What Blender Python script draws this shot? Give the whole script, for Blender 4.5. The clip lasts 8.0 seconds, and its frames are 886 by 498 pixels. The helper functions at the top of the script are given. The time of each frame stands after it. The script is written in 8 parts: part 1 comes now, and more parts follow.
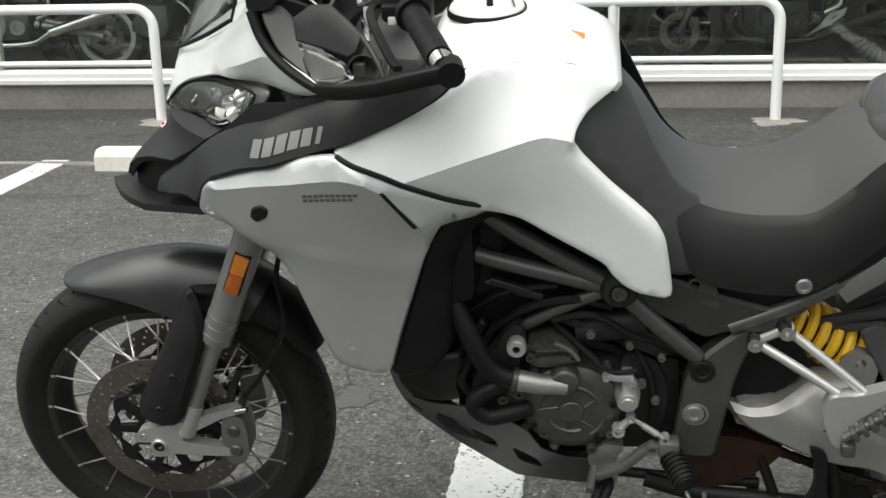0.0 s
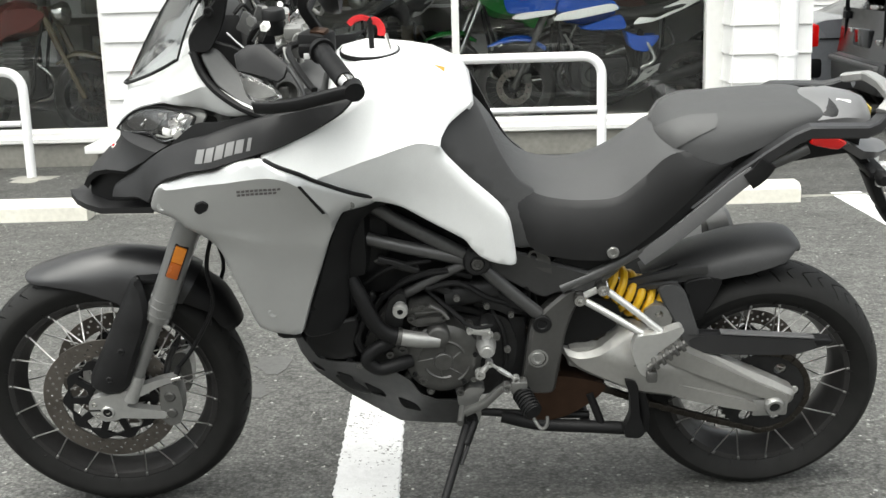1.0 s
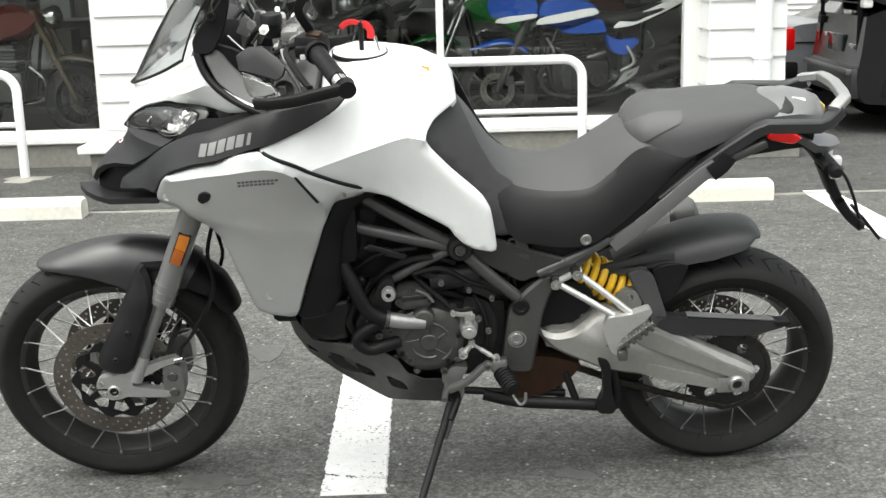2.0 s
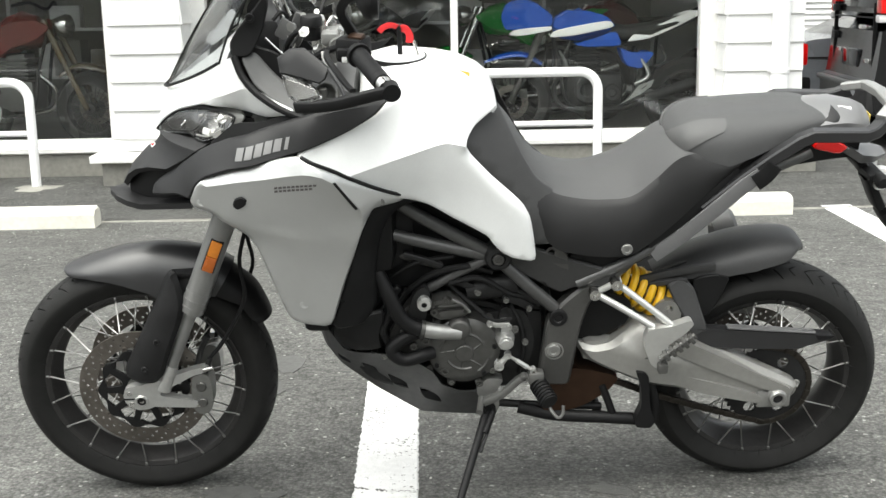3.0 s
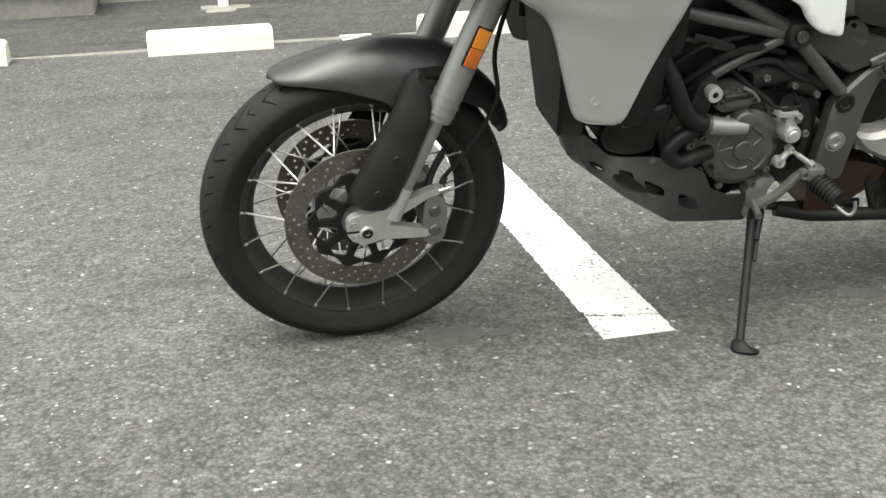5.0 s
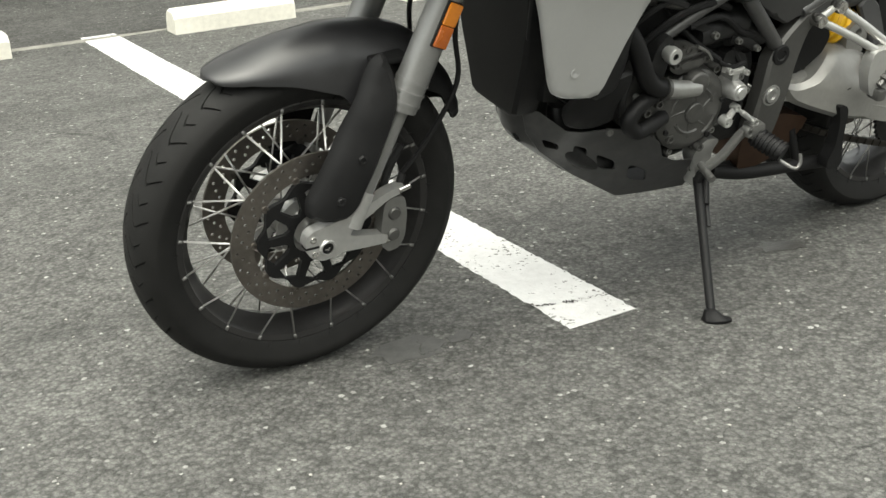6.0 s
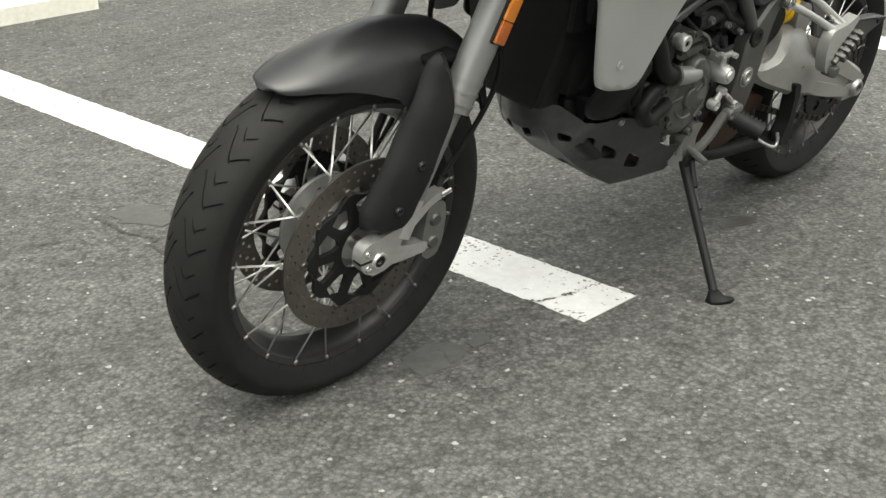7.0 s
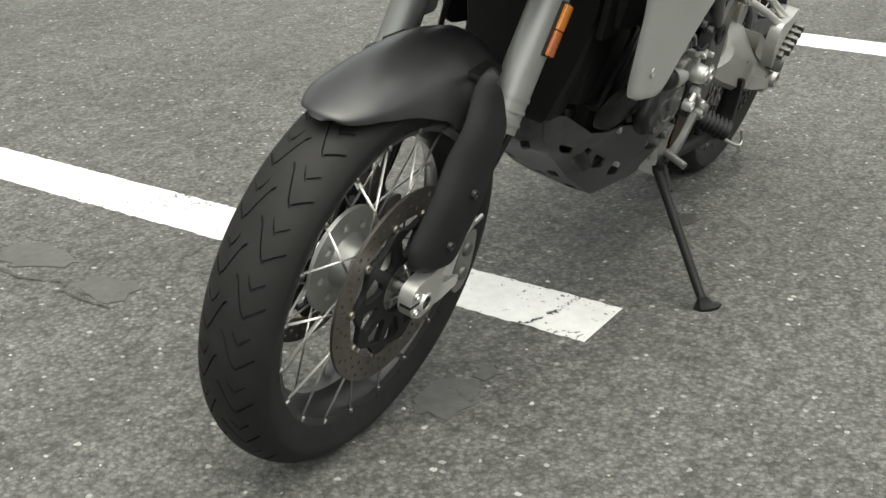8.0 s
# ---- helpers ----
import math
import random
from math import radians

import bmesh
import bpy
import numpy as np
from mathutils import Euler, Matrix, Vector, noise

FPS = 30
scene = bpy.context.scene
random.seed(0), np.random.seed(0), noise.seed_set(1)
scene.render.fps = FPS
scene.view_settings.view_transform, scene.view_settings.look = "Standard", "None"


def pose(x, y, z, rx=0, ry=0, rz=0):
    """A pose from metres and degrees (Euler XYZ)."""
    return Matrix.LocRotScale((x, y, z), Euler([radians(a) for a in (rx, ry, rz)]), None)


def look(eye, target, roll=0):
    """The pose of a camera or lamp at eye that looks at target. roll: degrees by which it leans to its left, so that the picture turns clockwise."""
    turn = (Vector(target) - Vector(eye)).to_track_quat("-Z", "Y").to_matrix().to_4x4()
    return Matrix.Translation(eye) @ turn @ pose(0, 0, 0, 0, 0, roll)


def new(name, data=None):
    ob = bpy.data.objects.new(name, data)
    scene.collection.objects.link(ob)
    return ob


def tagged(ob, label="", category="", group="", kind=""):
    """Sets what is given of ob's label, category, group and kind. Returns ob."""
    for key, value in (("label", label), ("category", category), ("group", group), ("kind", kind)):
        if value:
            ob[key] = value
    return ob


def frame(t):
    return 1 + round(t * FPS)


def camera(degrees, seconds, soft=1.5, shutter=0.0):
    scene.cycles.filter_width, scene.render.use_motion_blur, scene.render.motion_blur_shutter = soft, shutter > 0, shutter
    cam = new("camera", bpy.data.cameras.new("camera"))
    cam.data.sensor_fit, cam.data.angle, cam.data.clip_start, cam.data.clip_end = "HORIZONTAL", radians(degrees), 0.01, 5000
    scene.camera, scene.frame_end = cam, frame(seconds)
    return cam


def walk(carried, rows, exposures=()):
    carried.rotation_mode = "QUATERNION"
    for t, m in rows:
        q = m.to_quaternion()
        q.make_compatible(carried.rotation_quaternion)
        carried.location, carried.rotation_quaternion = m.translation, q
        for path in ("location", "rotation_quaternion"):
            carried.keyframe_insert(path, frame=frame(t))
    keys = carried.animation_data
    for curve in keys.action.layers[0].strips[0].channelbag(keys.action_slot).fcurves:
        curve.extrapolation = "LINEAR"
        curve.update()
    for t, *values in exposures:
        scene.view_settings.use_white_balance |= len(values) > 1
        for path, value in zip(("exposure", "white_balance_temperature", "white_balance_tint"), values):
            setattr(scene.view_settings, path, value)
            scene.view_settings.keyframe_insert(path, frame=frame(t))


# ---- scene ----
cam = camera(40.5, 8.0)
PATH = [
    (0, (0.148, 0.324, 1.279), (-0.129, 2.227, 0.728), -1.5),
    (0.5, (0.083, -0.01, 1.256), (-0.037, 1.914, 0.724), -2.0),
    (1, (0.115, -0.308, 1.278), (0.095, 1.64, 0.826), -1.6),
    (1.2, (0.135, -0.414, 1.275), (0.146, 1.536, 0.829), -2.1),
    (2.3, (0.11, -0.513, 1.289), (0.114, 1.436, 0.841), -1.4),
    (2.5, (0.109, -0.504, 1.282), (0.117, 1.445, 0.833), -1.4),
    (3, (0.029, -0.456, 1.262), (0.034, 1.499, 0.839), -1.1),
    (3.5, (-0.249, -0.391, 1.211), (-0.155, 1.564, 0.802), -2.3),
    (4, (-0.496, -0.289, 1.151), (-0.31, 1.653, 0.711), -1.0),
    (4.5, (-0.75, -0.095, 1.099), (-0.493, 1.802, 0.521), -1.9),
    (4.7, (-0.858, -0.039, 1.1), (-0.575, 1.834, 0.458), -1.6),
    (5.8, (-1.412, 0.401, 1.036), (-0.622, 2.094, 0.321), -3.2),
    (6, (-1.468, 0.489, 1.046), (-0.592, 2.136, 0.325), -3.1),
    (6.5, (-1.696, 0.714, 1.062), (-0.61, 2.224, 0.325), -1.1),
    (7, (-1.88, 0.92, 1.078), (-0.632, 2.278, 0.306), -1.9),
    (7.5, (-1.969, 1.192, 1.061), (-0.536, 2.356, 0.293), -2.9),
    (8, (-2.044, 1.439, 1.082), (-0.514, 2.447, 0.279), -0.3),
]
walk(cam, [(t, look(eye, target, roll)) for t, eye, target, roll in PATH], exposures=[(0, 0.74, 6600, 5.5), (0.5, 1.11, 6600, 5.5), (1, 1.26, 6600, 5.5), (2.3, 1.36, 6600, 5.5), (3.5, 1.49, 6650, 5.5), (4.5, 1.59, 6750, 4), (6, 1.26, 6900, 3), (8, 1.16, 6900, 3)])

# ---------------------------------------------------------------- light
world = bpy.data.worlds.new("overcast")
scene.world = world
world.use_nodes = True
wn = world.node_tree.nodes
wl = world.node_tree.links
sky = wn.new("ShaderNodeTexSky")
sky.sky_type = "NISHITA"
sky.sun_disc = False
sky.sun_elevation = radians(69)
sky.sun_rotation = radians(216)
sky.dust_density = 4.0
grey_sky = wn.new("ShaderNodeHueSaturation")
grey_sky.inputs["Saturation"].default_value = 0.18
wl.new(sky.outputs["Color"], grey_sky.inputs["Color"])
wl.new(grey_sky.outputs["Color"], wn["Background"].inputs["Color"])
wn["Background"].inputs["Strength"].default_value = 0.15
sun = new("sun", bpy.data.lights.new("sun", "SUN"))
sun.data.energy = 1.38
sun.data.angle = radians(80)
sun.data.color = (1.0, 0.98, 0.94)
sun.matrix_world = look((0, 0, 10), (2.2, 3.2, 0))


# ---------------------------------------------------------------- materials
def material(name, colour, rough=0.5, metal=0.0, spread=0.15, grain=60.0, bump=0.0, bump_scale=200.0, coat=0.0, per_piece=0.0, spec=0.5, coords="Object"):
    """A surface with two scales of variation: broad stains and a fine grain, with relief."""
    m = bpy.data.materials.new(name)
    m.use_nodes = True
    n, l = m.node_tree.nodes, m.node_tree.links
    b = n["Principled BSDF"]
    b.inputs["Roughness"].default_value = rough
    b.inputs["Metallic"].default_value = metal
    b.inputs["Coat Weight"].default_value = coat
    b.inputs["Specular IOR Level"].default_value = spec
    b.inputs["Coat Roughness"].default_value = 0.12
    tc = n.new("ShaderNodeTexCoord")
    big = n.new("ShaderNodeTexNoise")
    big.inputs["Scale"].default_value = grain / 12
    big.inputs["Detail"].default_value = 4
    fine = n.new("ShaderNodeTexNoise")
    fine.inputs["Scale"].default_value = grain
    fine.inputs["Detail"].default_value = 3
    l.new(tc.outputs[coords], big.inputs["Vector"])
    l.new(tc.outputs[coords], fine.inputs["Vector"])
    both = n.new("ShaderNodeMath")
    both.operation = "MULTIPLY_ADD"
    l.new(big.outputs["Fac"], both.inputs[0])
    both.inputs[1].default_value = 0.6
    half = n.new("ShaderNodeMath")
    half.operation = "MULTIPLY"
    half.inputs[1].default_value = 0.4
    l.new(fine.outputs["Fac"], half.inputs[0])
    l.new(half.outputs[0], both.inputs[2])
    ramp = n.new("ShaderNodeMapRange")
    ramp.inputs["From Min"].default_value = 0.3
    ramp.inputs["From Max"].default_value = 0.7
    ramp.inputs["To Min"].default_value = 1 - spread
    ramp.inputs["To Max"].default_value = 1 + spread
    l.new(both.outputs[0], ramp.inputs["Value"])
    scale = n.new("ShaderNodeVectorMath")
    scale.operation = "SCALE"
    scale.inputs[0].default_value = colour
    l.new(ramp.outputs["Result"], scale.inputs["Scale"])
    out = scale.outputs["Vector"]
    if per_piece:
        info = n.new("ShaderNodeObjectInfo")
        r2 = n.new("ShaderNodeMapRange")
        r2.inputs["To Min"].default_value = 1 - per_piece
        r2.inputs["To Max"].default_value = 1 + per_piece
        l.new(info.outputs["Random"], r2.inputs["Value"])
        s2 = n.new("ShaderNodeVectorMath")
        s2.operation = "SCALE"
        l.new(out, s2.inputs[0])
        l.new(r2.outputs["Result"], s2.inputs["Scale"])
        out = s2.outputs["Vector"]
    l.new(out, b.inputs["Base Color"])
    rr = n.new("ShaderNodeMapRange")
    rr.inputs["To Min"].default_value = max(rough - 0.1, 0.02)
    rr.inputs["To Max"].default_value = min(rough + 0.1, 1)
    l.new(big.outputs["Fac"], rr.inputs["Value"])
    l.new(rr.outputs["Result"], b.inputs["Roughness"])
    if bump:
        t = n.new("ShaderNodeTexNoise")
        t.inputs["Scale"].default_value = bump_scale
        t.inputs["Detail"].default_value = 4
        l.new(tc.outputs[coords], t.inputs["Vector"])
        bp = n.new("ShaderNodeBump")
        bp.inputs["Strength"].default_value = bump
        bp.inputs["Distance"].default_value = 0.002
        l.new(t.outputs["Fac"], bp.inputs["Height"])
        l.new(bp.outputs["Normal"], b.inputs["Normal"])
    return m


def clear(name, colour, rough=0.02, ior=1.45):
    m = bpy.data.materials.new(name)
    m.use_nodes = True
    b = m.node_tree.nodes["Principled BSDF"]
    b.inputs["Base Color"].default_value = (*colour, 1)
    b.inputs["Roughness"].default_value = rough
    b.inputs["Transmission Weight"].default_value = 1
    b.inputs["IOR"].default_value = ior
    return m


def tinted_sheet(name, colour):
    """Thin smoked plastic: see-through with a tint, and a glossy face."""
    m = bpy.data.materials.new(name)
    m.use_nodes = True
    n, l = m.node_tree.nodes, m.node_tree.links
    n.remove(n["Principled BSDF"])
    seen, shine, mix, edge = n.new("ShaderNodeBsdfTransparent"), n.new("ShaderNodeBsdfGlossy"), n.new("ShaderNodeMixShader"), n.new("ShaderNodeFresnel")
    seen.inputs["Color"].default_value = (*colour, 1)
    shine.inputs["Roughness"].default_value = 0.06
    edge.inputs["IOR"].default_value = 1.45
    l.new(edge.outputs["Fac"], mix.inputs["Fac"])
    l.new(seen.outputs["BSDF"], mix.inputs[1])
    l.new(shine.outputs["BSDF"], mix.inputs[2])
    l.new(mix.outputs["Shader"], n["Material Output"].inputs["Surface"])
    return m


def asphalt_material(name, tint):
    m = bpy.data.materials.new(name)
    m.use_nodes = True
    n, l = m.node_tree.nodes, m.node_tree.links
    b = n["Principled BSDF"]
    b.inputs["Specular IOR Level"].default_value = 0.25
    tc = n.new("ShaderNodeTexCoord")

    def noise_node(scale, detail=3.0, rough=0.5):
        t = n.new("ShaderNodeTexNoise")
        t.inputs["Scale"].default_value = scale
        t.inputs["Detail"].default_value = detail
        t.inputs["Roughness"].default_value = rough
        l.new(tc.outputs["Object"], t.inputs["Vector"])
        return t

    def ranged(sock, a, bb, c, d):
        r = n.new("ShaderNodeMapRange")
        for k, v in zip(("From Min", "From Max", "To Min", "To Max"), (a, bb, c, d)):
            r.inputs[k].default_value = v
        l.new(sock, r.inputs["Value"])
        return r.outputs["Result"]

    def maths(op, x, y):
        q = n.new("ShaderNodeMath")
        q.operation = op
        for i, v in enumerate((x, y)):
            if isinstance(v, (int, float)):
                q.inputs[i].default_value = v
            else:
                l.new(v, q.inputs[i])
        return q.outputs[0]

    # coordinates pushed about a little, so that stones and chips are ragged
    ragged = n.new("ShaderNodeVectorMath")
    ragged.operation = "MULTIPLY_ADD"
    l.new(noise_node(140, 2, 0.6).outputs["Color"], ragged.inputs[0])
    ragged.inputs[1].default_value = (0.010, 0.010, 0)
    l.new(tc.outputs["Object"], ragged.inputs[2])
    stones = n.new("ShaderNodeTexVoronoi")
    stones.inputs["Scale"].default_value = 105
    l.new(ragged.outputs["Vector"], stones.inputs["Vector"])
    split = n.new("ShaderNodeSeparateColor")
    l.new(stones.outputs["Color"], split.inputs["Color"])
    chips = n.new("ShaderNodeTexVoronoi")
    chips.inputs["Scale"].default_value = 62
    l.new(ragged.outputs["Vector"], chips.inputs["Vector"])
    split2 = n.new("ShaderNodeSeparateColor")
    l.new(chips.outputs["Color"], split2.inputs["Color"])
    # each stone has its own grey, with dark binder between them; a few are pale chips
    tone = ranged(split.outputs["Red"], 0, 1, 0.70, 1.34)
    tone = maths("MULTIPLY", tone, ranged(stones.outputs["Distance"], 0.25, 0.75, 1.12, 0.66))
    tone = maths("MULTIPLY", tone, ranged(noise_node(300, 2, 0.6).outputs["Fac"], 0.3, 0.7, 0.72, 1.28))
    tone = maths("MULTIPLY", tone, ranged(noise_node(21, 4, 0.65).outputs["Fac"], 0.3, 0.7, 0.74, 1.26))
    pale = maths("MULTIPLY", maths("GREATER_THAN", split2.outputs["Green"], 0.90), maths("LESS_THAN", chips.outputs["Distance"], ranged(split2.outputs["Blue"], 0, 1, 0.10, 0.36)))
    pale = maths("MULTIPLY", pale, ranged(split2.outputs["Red"], 0, 1, 0.35, 1.0))
    patches = ranged(noise_node(0.9, 5, 0.6).outputs["Fac"], 0.3, 0.7, 0.78, 1.14)
    blots = ranged(noise_node(5.5, 4, 0.6).outputs["Fac"], 0.35, 0.65, 0.9, 1.07)
    streak_map = n.new("ShaderNodeMapping")
    streak_map.inputs["Scale"].default_value = (0.5, 3.4, 1)
    streak_map.inputs["Location"].default_value = (0.3, 2.1, 0)
    l.new(tc.outputs["Object"], streak_map.inputs["Vector"])
    streak = n.new("ShaderNodeTexNoise")
    streak.inputs["Scale"].default_value = 1.3
    streak.inputs["Detail"].default_value = 5
    l.new(streak_map.outputs["Vector"], streak.inputs["Vector"])
    oil = ranged(streak.outputs["Fac"], 0.56, 0.70, 1.0, 0.80)
    value = maths("MULTIPLY", maths("MULTIPLY", tone, patches), maths("MULTIPLY", blots, oil))
    value = maths("MULTIPLY", value, tint)
    # hairline cracks
    warp = noise_node(3.0, 4)
    mixv = n.new("ShaderNodeVectorMath")
    mixv.operation = "MULTIPLY_ADD"
    l.new(warp.outputs["Color"], mixv.inputs[0])
    mixv.inputs[1].default_value = (0.5, 0.5, 0)
    l.new(tc.outputs["Object"], mixv.inputs[2])
    cracks = n.new("ShaderNodeTexVoronoi")
    cracks.feature = "DISTANCE_TO_EDGE"
    cracks.inputs["Scale"].default_value = 0.9
    l.new(mixv.outputs["Vector"], cracks.inputs["Vector"])
    crack = maths("MULTIPLY", maths("LESS_THAN", cracks.outputs["Distance"], 0.0045), ranged(noise_node(2.2).outputs["Fac"], 0.52, 0.58, 0, 1))
    value = maths("MULTIPLY", value, ranged(crack, 0, 1, 1, 0.72))
    value = maths("ADD", value, maths("MULTIPLY", pale, 0.26))
    col = n.new("ShaderNodeCombineColor")
    l.new(maths("MULTIPLY", value, 1.0), col.inputs["Red"])
    l.new(maths("MULTIPLY", value, 1.0), col.inputs["Green"])
    l.new(maths("MULTIPLY", value, 0.95), col.inputs["Blue"])
    l.new(col.outputs["Color"], b.inputs["Base Color"])
    l.new(ranged(streak.outputs["Fac"], 0.5, 0.7, 0.85, 0.6), b.inputs["Roughness"])
    bp = n.new("ShaderNodeBump")
    bp.inputs["Strength"].default_value = 0.8
    bp.inputs["Distance"].default_value = 0.004
    relief = maths("SUBTRACT", maths("MULTIPLY", split.outputs["Red"], 0.6), maths("MULTIPLY", stones.outputs["Distance"], 0.9))
    l.new(relief, bp.inputs["Height"])
    l.new(bp.outputs["Normal"], b.inputs["Normal"])
    return m


ASPHALT = asphalt_material("asphalt", 0.108)
PATCH = asphalt_material("newer_asphalt", 0.080)
def line_material():
    """Old road paint: off-white, with chips and worn spots that show the asphalt."""
    m = material("road_paint", (0.61, 0.61, 0.605), 0.7, spread=0.14, grain=45, bump=0.9, bump_scale=130)
    n, l = m.node_tree.nodes, m.node_tree.links
    b = n["Principled BSDF"]
    tc = n.new("ShaderNodeTexCoord")
    chips, wear = n.new("ShaderNodeTexNoise"), n.new("ShaderNodeTexNoise")
    chips.inputs["Scale"].default_value = 95
    chips.inputs["Detail"].default_value = 4
    wear.inputs["Scale"].default_value = 4.5
    wear.inputs["Detail"].default_value = 4
    total = n.new("ShaderNodeMath")
    total.operation = "MULTIPLY_ADD"
    total.inputs[1].default_value = 0.55
    for t in (chips, wear):
        l.new(tc.outputs["Object"], t.inputs["Vector"])
    l.new(wear.outputs["Fac"], total.inputs[0])
    l.new(chips.outputs["Fac"], total.inputs[2])
    edge = n.new("ShaderNodeMapRange")
    edge.inputs["From Min"].default_value = 0.905
    edge.inputs["From Max"].default_value = 0.95
    l.new(total.outputs[0], edge.inputs["Value"])
    mix = n.new("ShaderNodeMix")
    mix.data_type = "RGBA"
    old = b.inputs["Base Color"].links[0].from_socket
    l.new(edge.outputs["Result"], mix.inputs["Factor"])
    l.new(old, mix.inputs["A"])
    mix.inputs["B"].default_value = (0.14, 0.14, 0.13, 1)
    l.new(mix.outputs["Result"], b.inputs["Base Color"])
    return m


LINE = line_material()
CONCRETE = material("concrete", (0.235, 0.228, 0.204), 0.9, spread=0.3, grain=30, bump=0.6, bump_scale=120)
GUTTER = material("dirty_concrete", (0.20, 0.195, 0.175), 0.9, spread=0.45, grain=20, bump=0.6, bump_scale=120)
STOP = material("painted_concrete", (0.66, 0.64, 0.57), 0.8, spread=0.16, grain=40, bump=0.6, bump_scale=150)
SIDING = material("white_siding", (0.70, 0.70, 0.69), 0.55, spread=0.05, grain=20, bump=0.15, bump_scale=60, per_piece=0.04)
FRAME_W = material("white_window_frame", (0.72, 0.72, 0.70), 0.4, spread=0.06, grain=20)
RAIL = material("white_rail_paint", (0.80, 0.80, 0.80), 0.35, spread=0.05, grain=25)
GLASS = clear("window_glass", (0.80, 0.83, 0.82), 0.0, 1.5)
SHOP_FLOOR = material("shop_floor", (0.16, 0.155, 0.15), 0.35, spread=0.2, grain=20)
SHOP_WALL = material("shop_wall", (0.26, 0.25, 0.23), 0.8, spread=0.15, grain=10)
RENDER_GREY = material("opposite_wall", (0.40, 0.385, 0.33), 0.85, spread=0.2, grain=4)
ROOF = material("roof_sheet", (0.18, 0.18, 0.18), 0.7, spread=0.15, grain=8)
IRON = material("cast_iron", (0.23, 0.21, 0.17), 0.7, 0.3, spread=0.3, grain=50, bump=0.5)

SILVER = material("silver_grey_paint", (0.53, 0.535, 0.53), 0.36, 0.65, spread=0.03, grain=300, coat=0.35)
PAINT = material("pearl_white_paint", (0.83, 0.84, 0.835), 0.38, 0.06, spread=0.03, grain=300, coat=0.4)
MATT = material("matt_dark_plastic", (0.014, 0.014, 0.0147), 0.52, spread=0.15, grain=250, bump=0.06, bump_scale=900, spec=0.3)
FENDER = material("satin_dark_plastic", (0.017, 0.017, 0.0182), 0.36, spread=0.15, grain=200, bump=0.04, bump_scale=900, spec=0.62)
HUGGER = material("satin_grey_plastic", (0.046, 0.046, 0.047), 0.48, spread=0.15, grain=200, bump=0.06, bump_scale=900, spec=0.5)
BLACK = material("black_plastic", (0.0072, 0.0072, 0.0076), 0.54, spread=0.25, grain=120, bump=0.1, bump_scale=700, spec=0.25)
RUBBER = material("tyre_rubber", (0.0118, 0.0117, 0.0113), 0.66, spread=0.45, grain=25, bump=0.25, bump_scale=500, spec=0.23)
RIM = material("anodised_rim", (0.036, 0.035, 0.035), 0.32, 0.5, spread=0.2, grain=80)
STEEL = material("polished_steel", (0.62, 0.61, 0.59), 0.22, 1.0, spread=0.1, grain=120)
SPOKE_STEEL = material("bright_spoke_steel", (0.78, 0.77, 0.75), 0.24, 0.5, spread=0.08, grain=120)
BARE = material("bare_bright_aluminium", (0.54, 0.54, 0.525), 0.38, 0.7, spread=0.08, grain=80, bump=0.08, bump_scale=600)
CLAMP = material("shot_blasted_aluminium", (0.48, 0.48, 0.47), 0.40, 0.7, spread=0.12, grain=90, bump=0.15, bump_scale=500)
PUMP = material("dull_cast_metal", (0.20, 0.20, 0.193), 0.42, 0.7, spread=0.14, grain=80, bump=0.12, bump_scale=600)
DISC = material("worn_brake_steel", (0.17, 0.155, 0.14), 0.38, 0.9, spread=0.25, grain=90)
ALU = material("cast_aluminium", (0.33, 0.33, 0.32), 0.42, 0.75, spread=0.14, grain=80, bump=0.12, bump_scale=600)
ENGINE = material("engine_casting", (0.105, 0.104, 0.100), 0.46, 0.65, spread=0.3, grain=45, bump=0.3, bump_scale=300)
ENGINE_D = material("dark_engine_casting", (0.023, 0.023, 0.0235), 0.46, 0.4, spread=0.35, grain=60, bump=0.25, bump_scale=400, spec=0.3)
FORK = material("grey_anodised_fork", (0.25, 0.25, 0.246), 0.38, 0.6, spread=0.06, grain=200)
SWING = material("grey_cast_swingarm", (0.30, 0.296, 0.282), 0.44, 0.55, spread=0.12, grain=70, bump=0.1, bump_scale=500)
BEAM = material("dark_cast_beam", (0.050, 0.050, 0.050), 0.45, 0.4, spread=0.15, grain=90, bump=0.1, bump_scale=500)
PLATE = material("grey_frame_plate", (0.078, 0.077, 0.074), 0.45, 0.5, spread=0.12, grain=90)
TUBE = material("dark_frame_tube", (0.095, 0.095, 0.095), 0.38, 0.5, spread=0.15, grain=90)
SKID = material("brushed_skid_plate", (0.088, 0.088, 0.089), 0.45, 0.6, spread=0.25, grain=50, bump=0.08, bump_scale=300)
SEAT_TOP = material("grey_seat_vinyl", (0.058, 0.0585, 0.0595), 0.62, spread=0.08, grain=300, bump=0.35, bump_scale=900, spec=0.35)
# the flank's dark vinyl again, lightened in colour for light from above
SEAT_WING_LIT = material("lit_dark_seat_vinyl", (0.042, 0.042, 0.0425), 0.55, spread=0.1, grain=250, bump=0.25, bump_scale=900, spec=0.35)
SEAT_SIDE = material("dark_seat_vinyl", (0.015, 0.015, 0.0155), 0.55, spread=0.1, grain=250, bump=0.25, bump_scale=900, spec=0.3)
SEAT_LIGHT = material("pale_grey_seat_vinyl", (0.070, 0.070, 0.0705), 0.6, spread=0.06, grain=300, bump=0.3, bump_scale=900)
ORANGE = material("orange_reflector", (0.60, 0.19, 0.01), 0.25, spread=0.15, grain=150, coat=0.6)
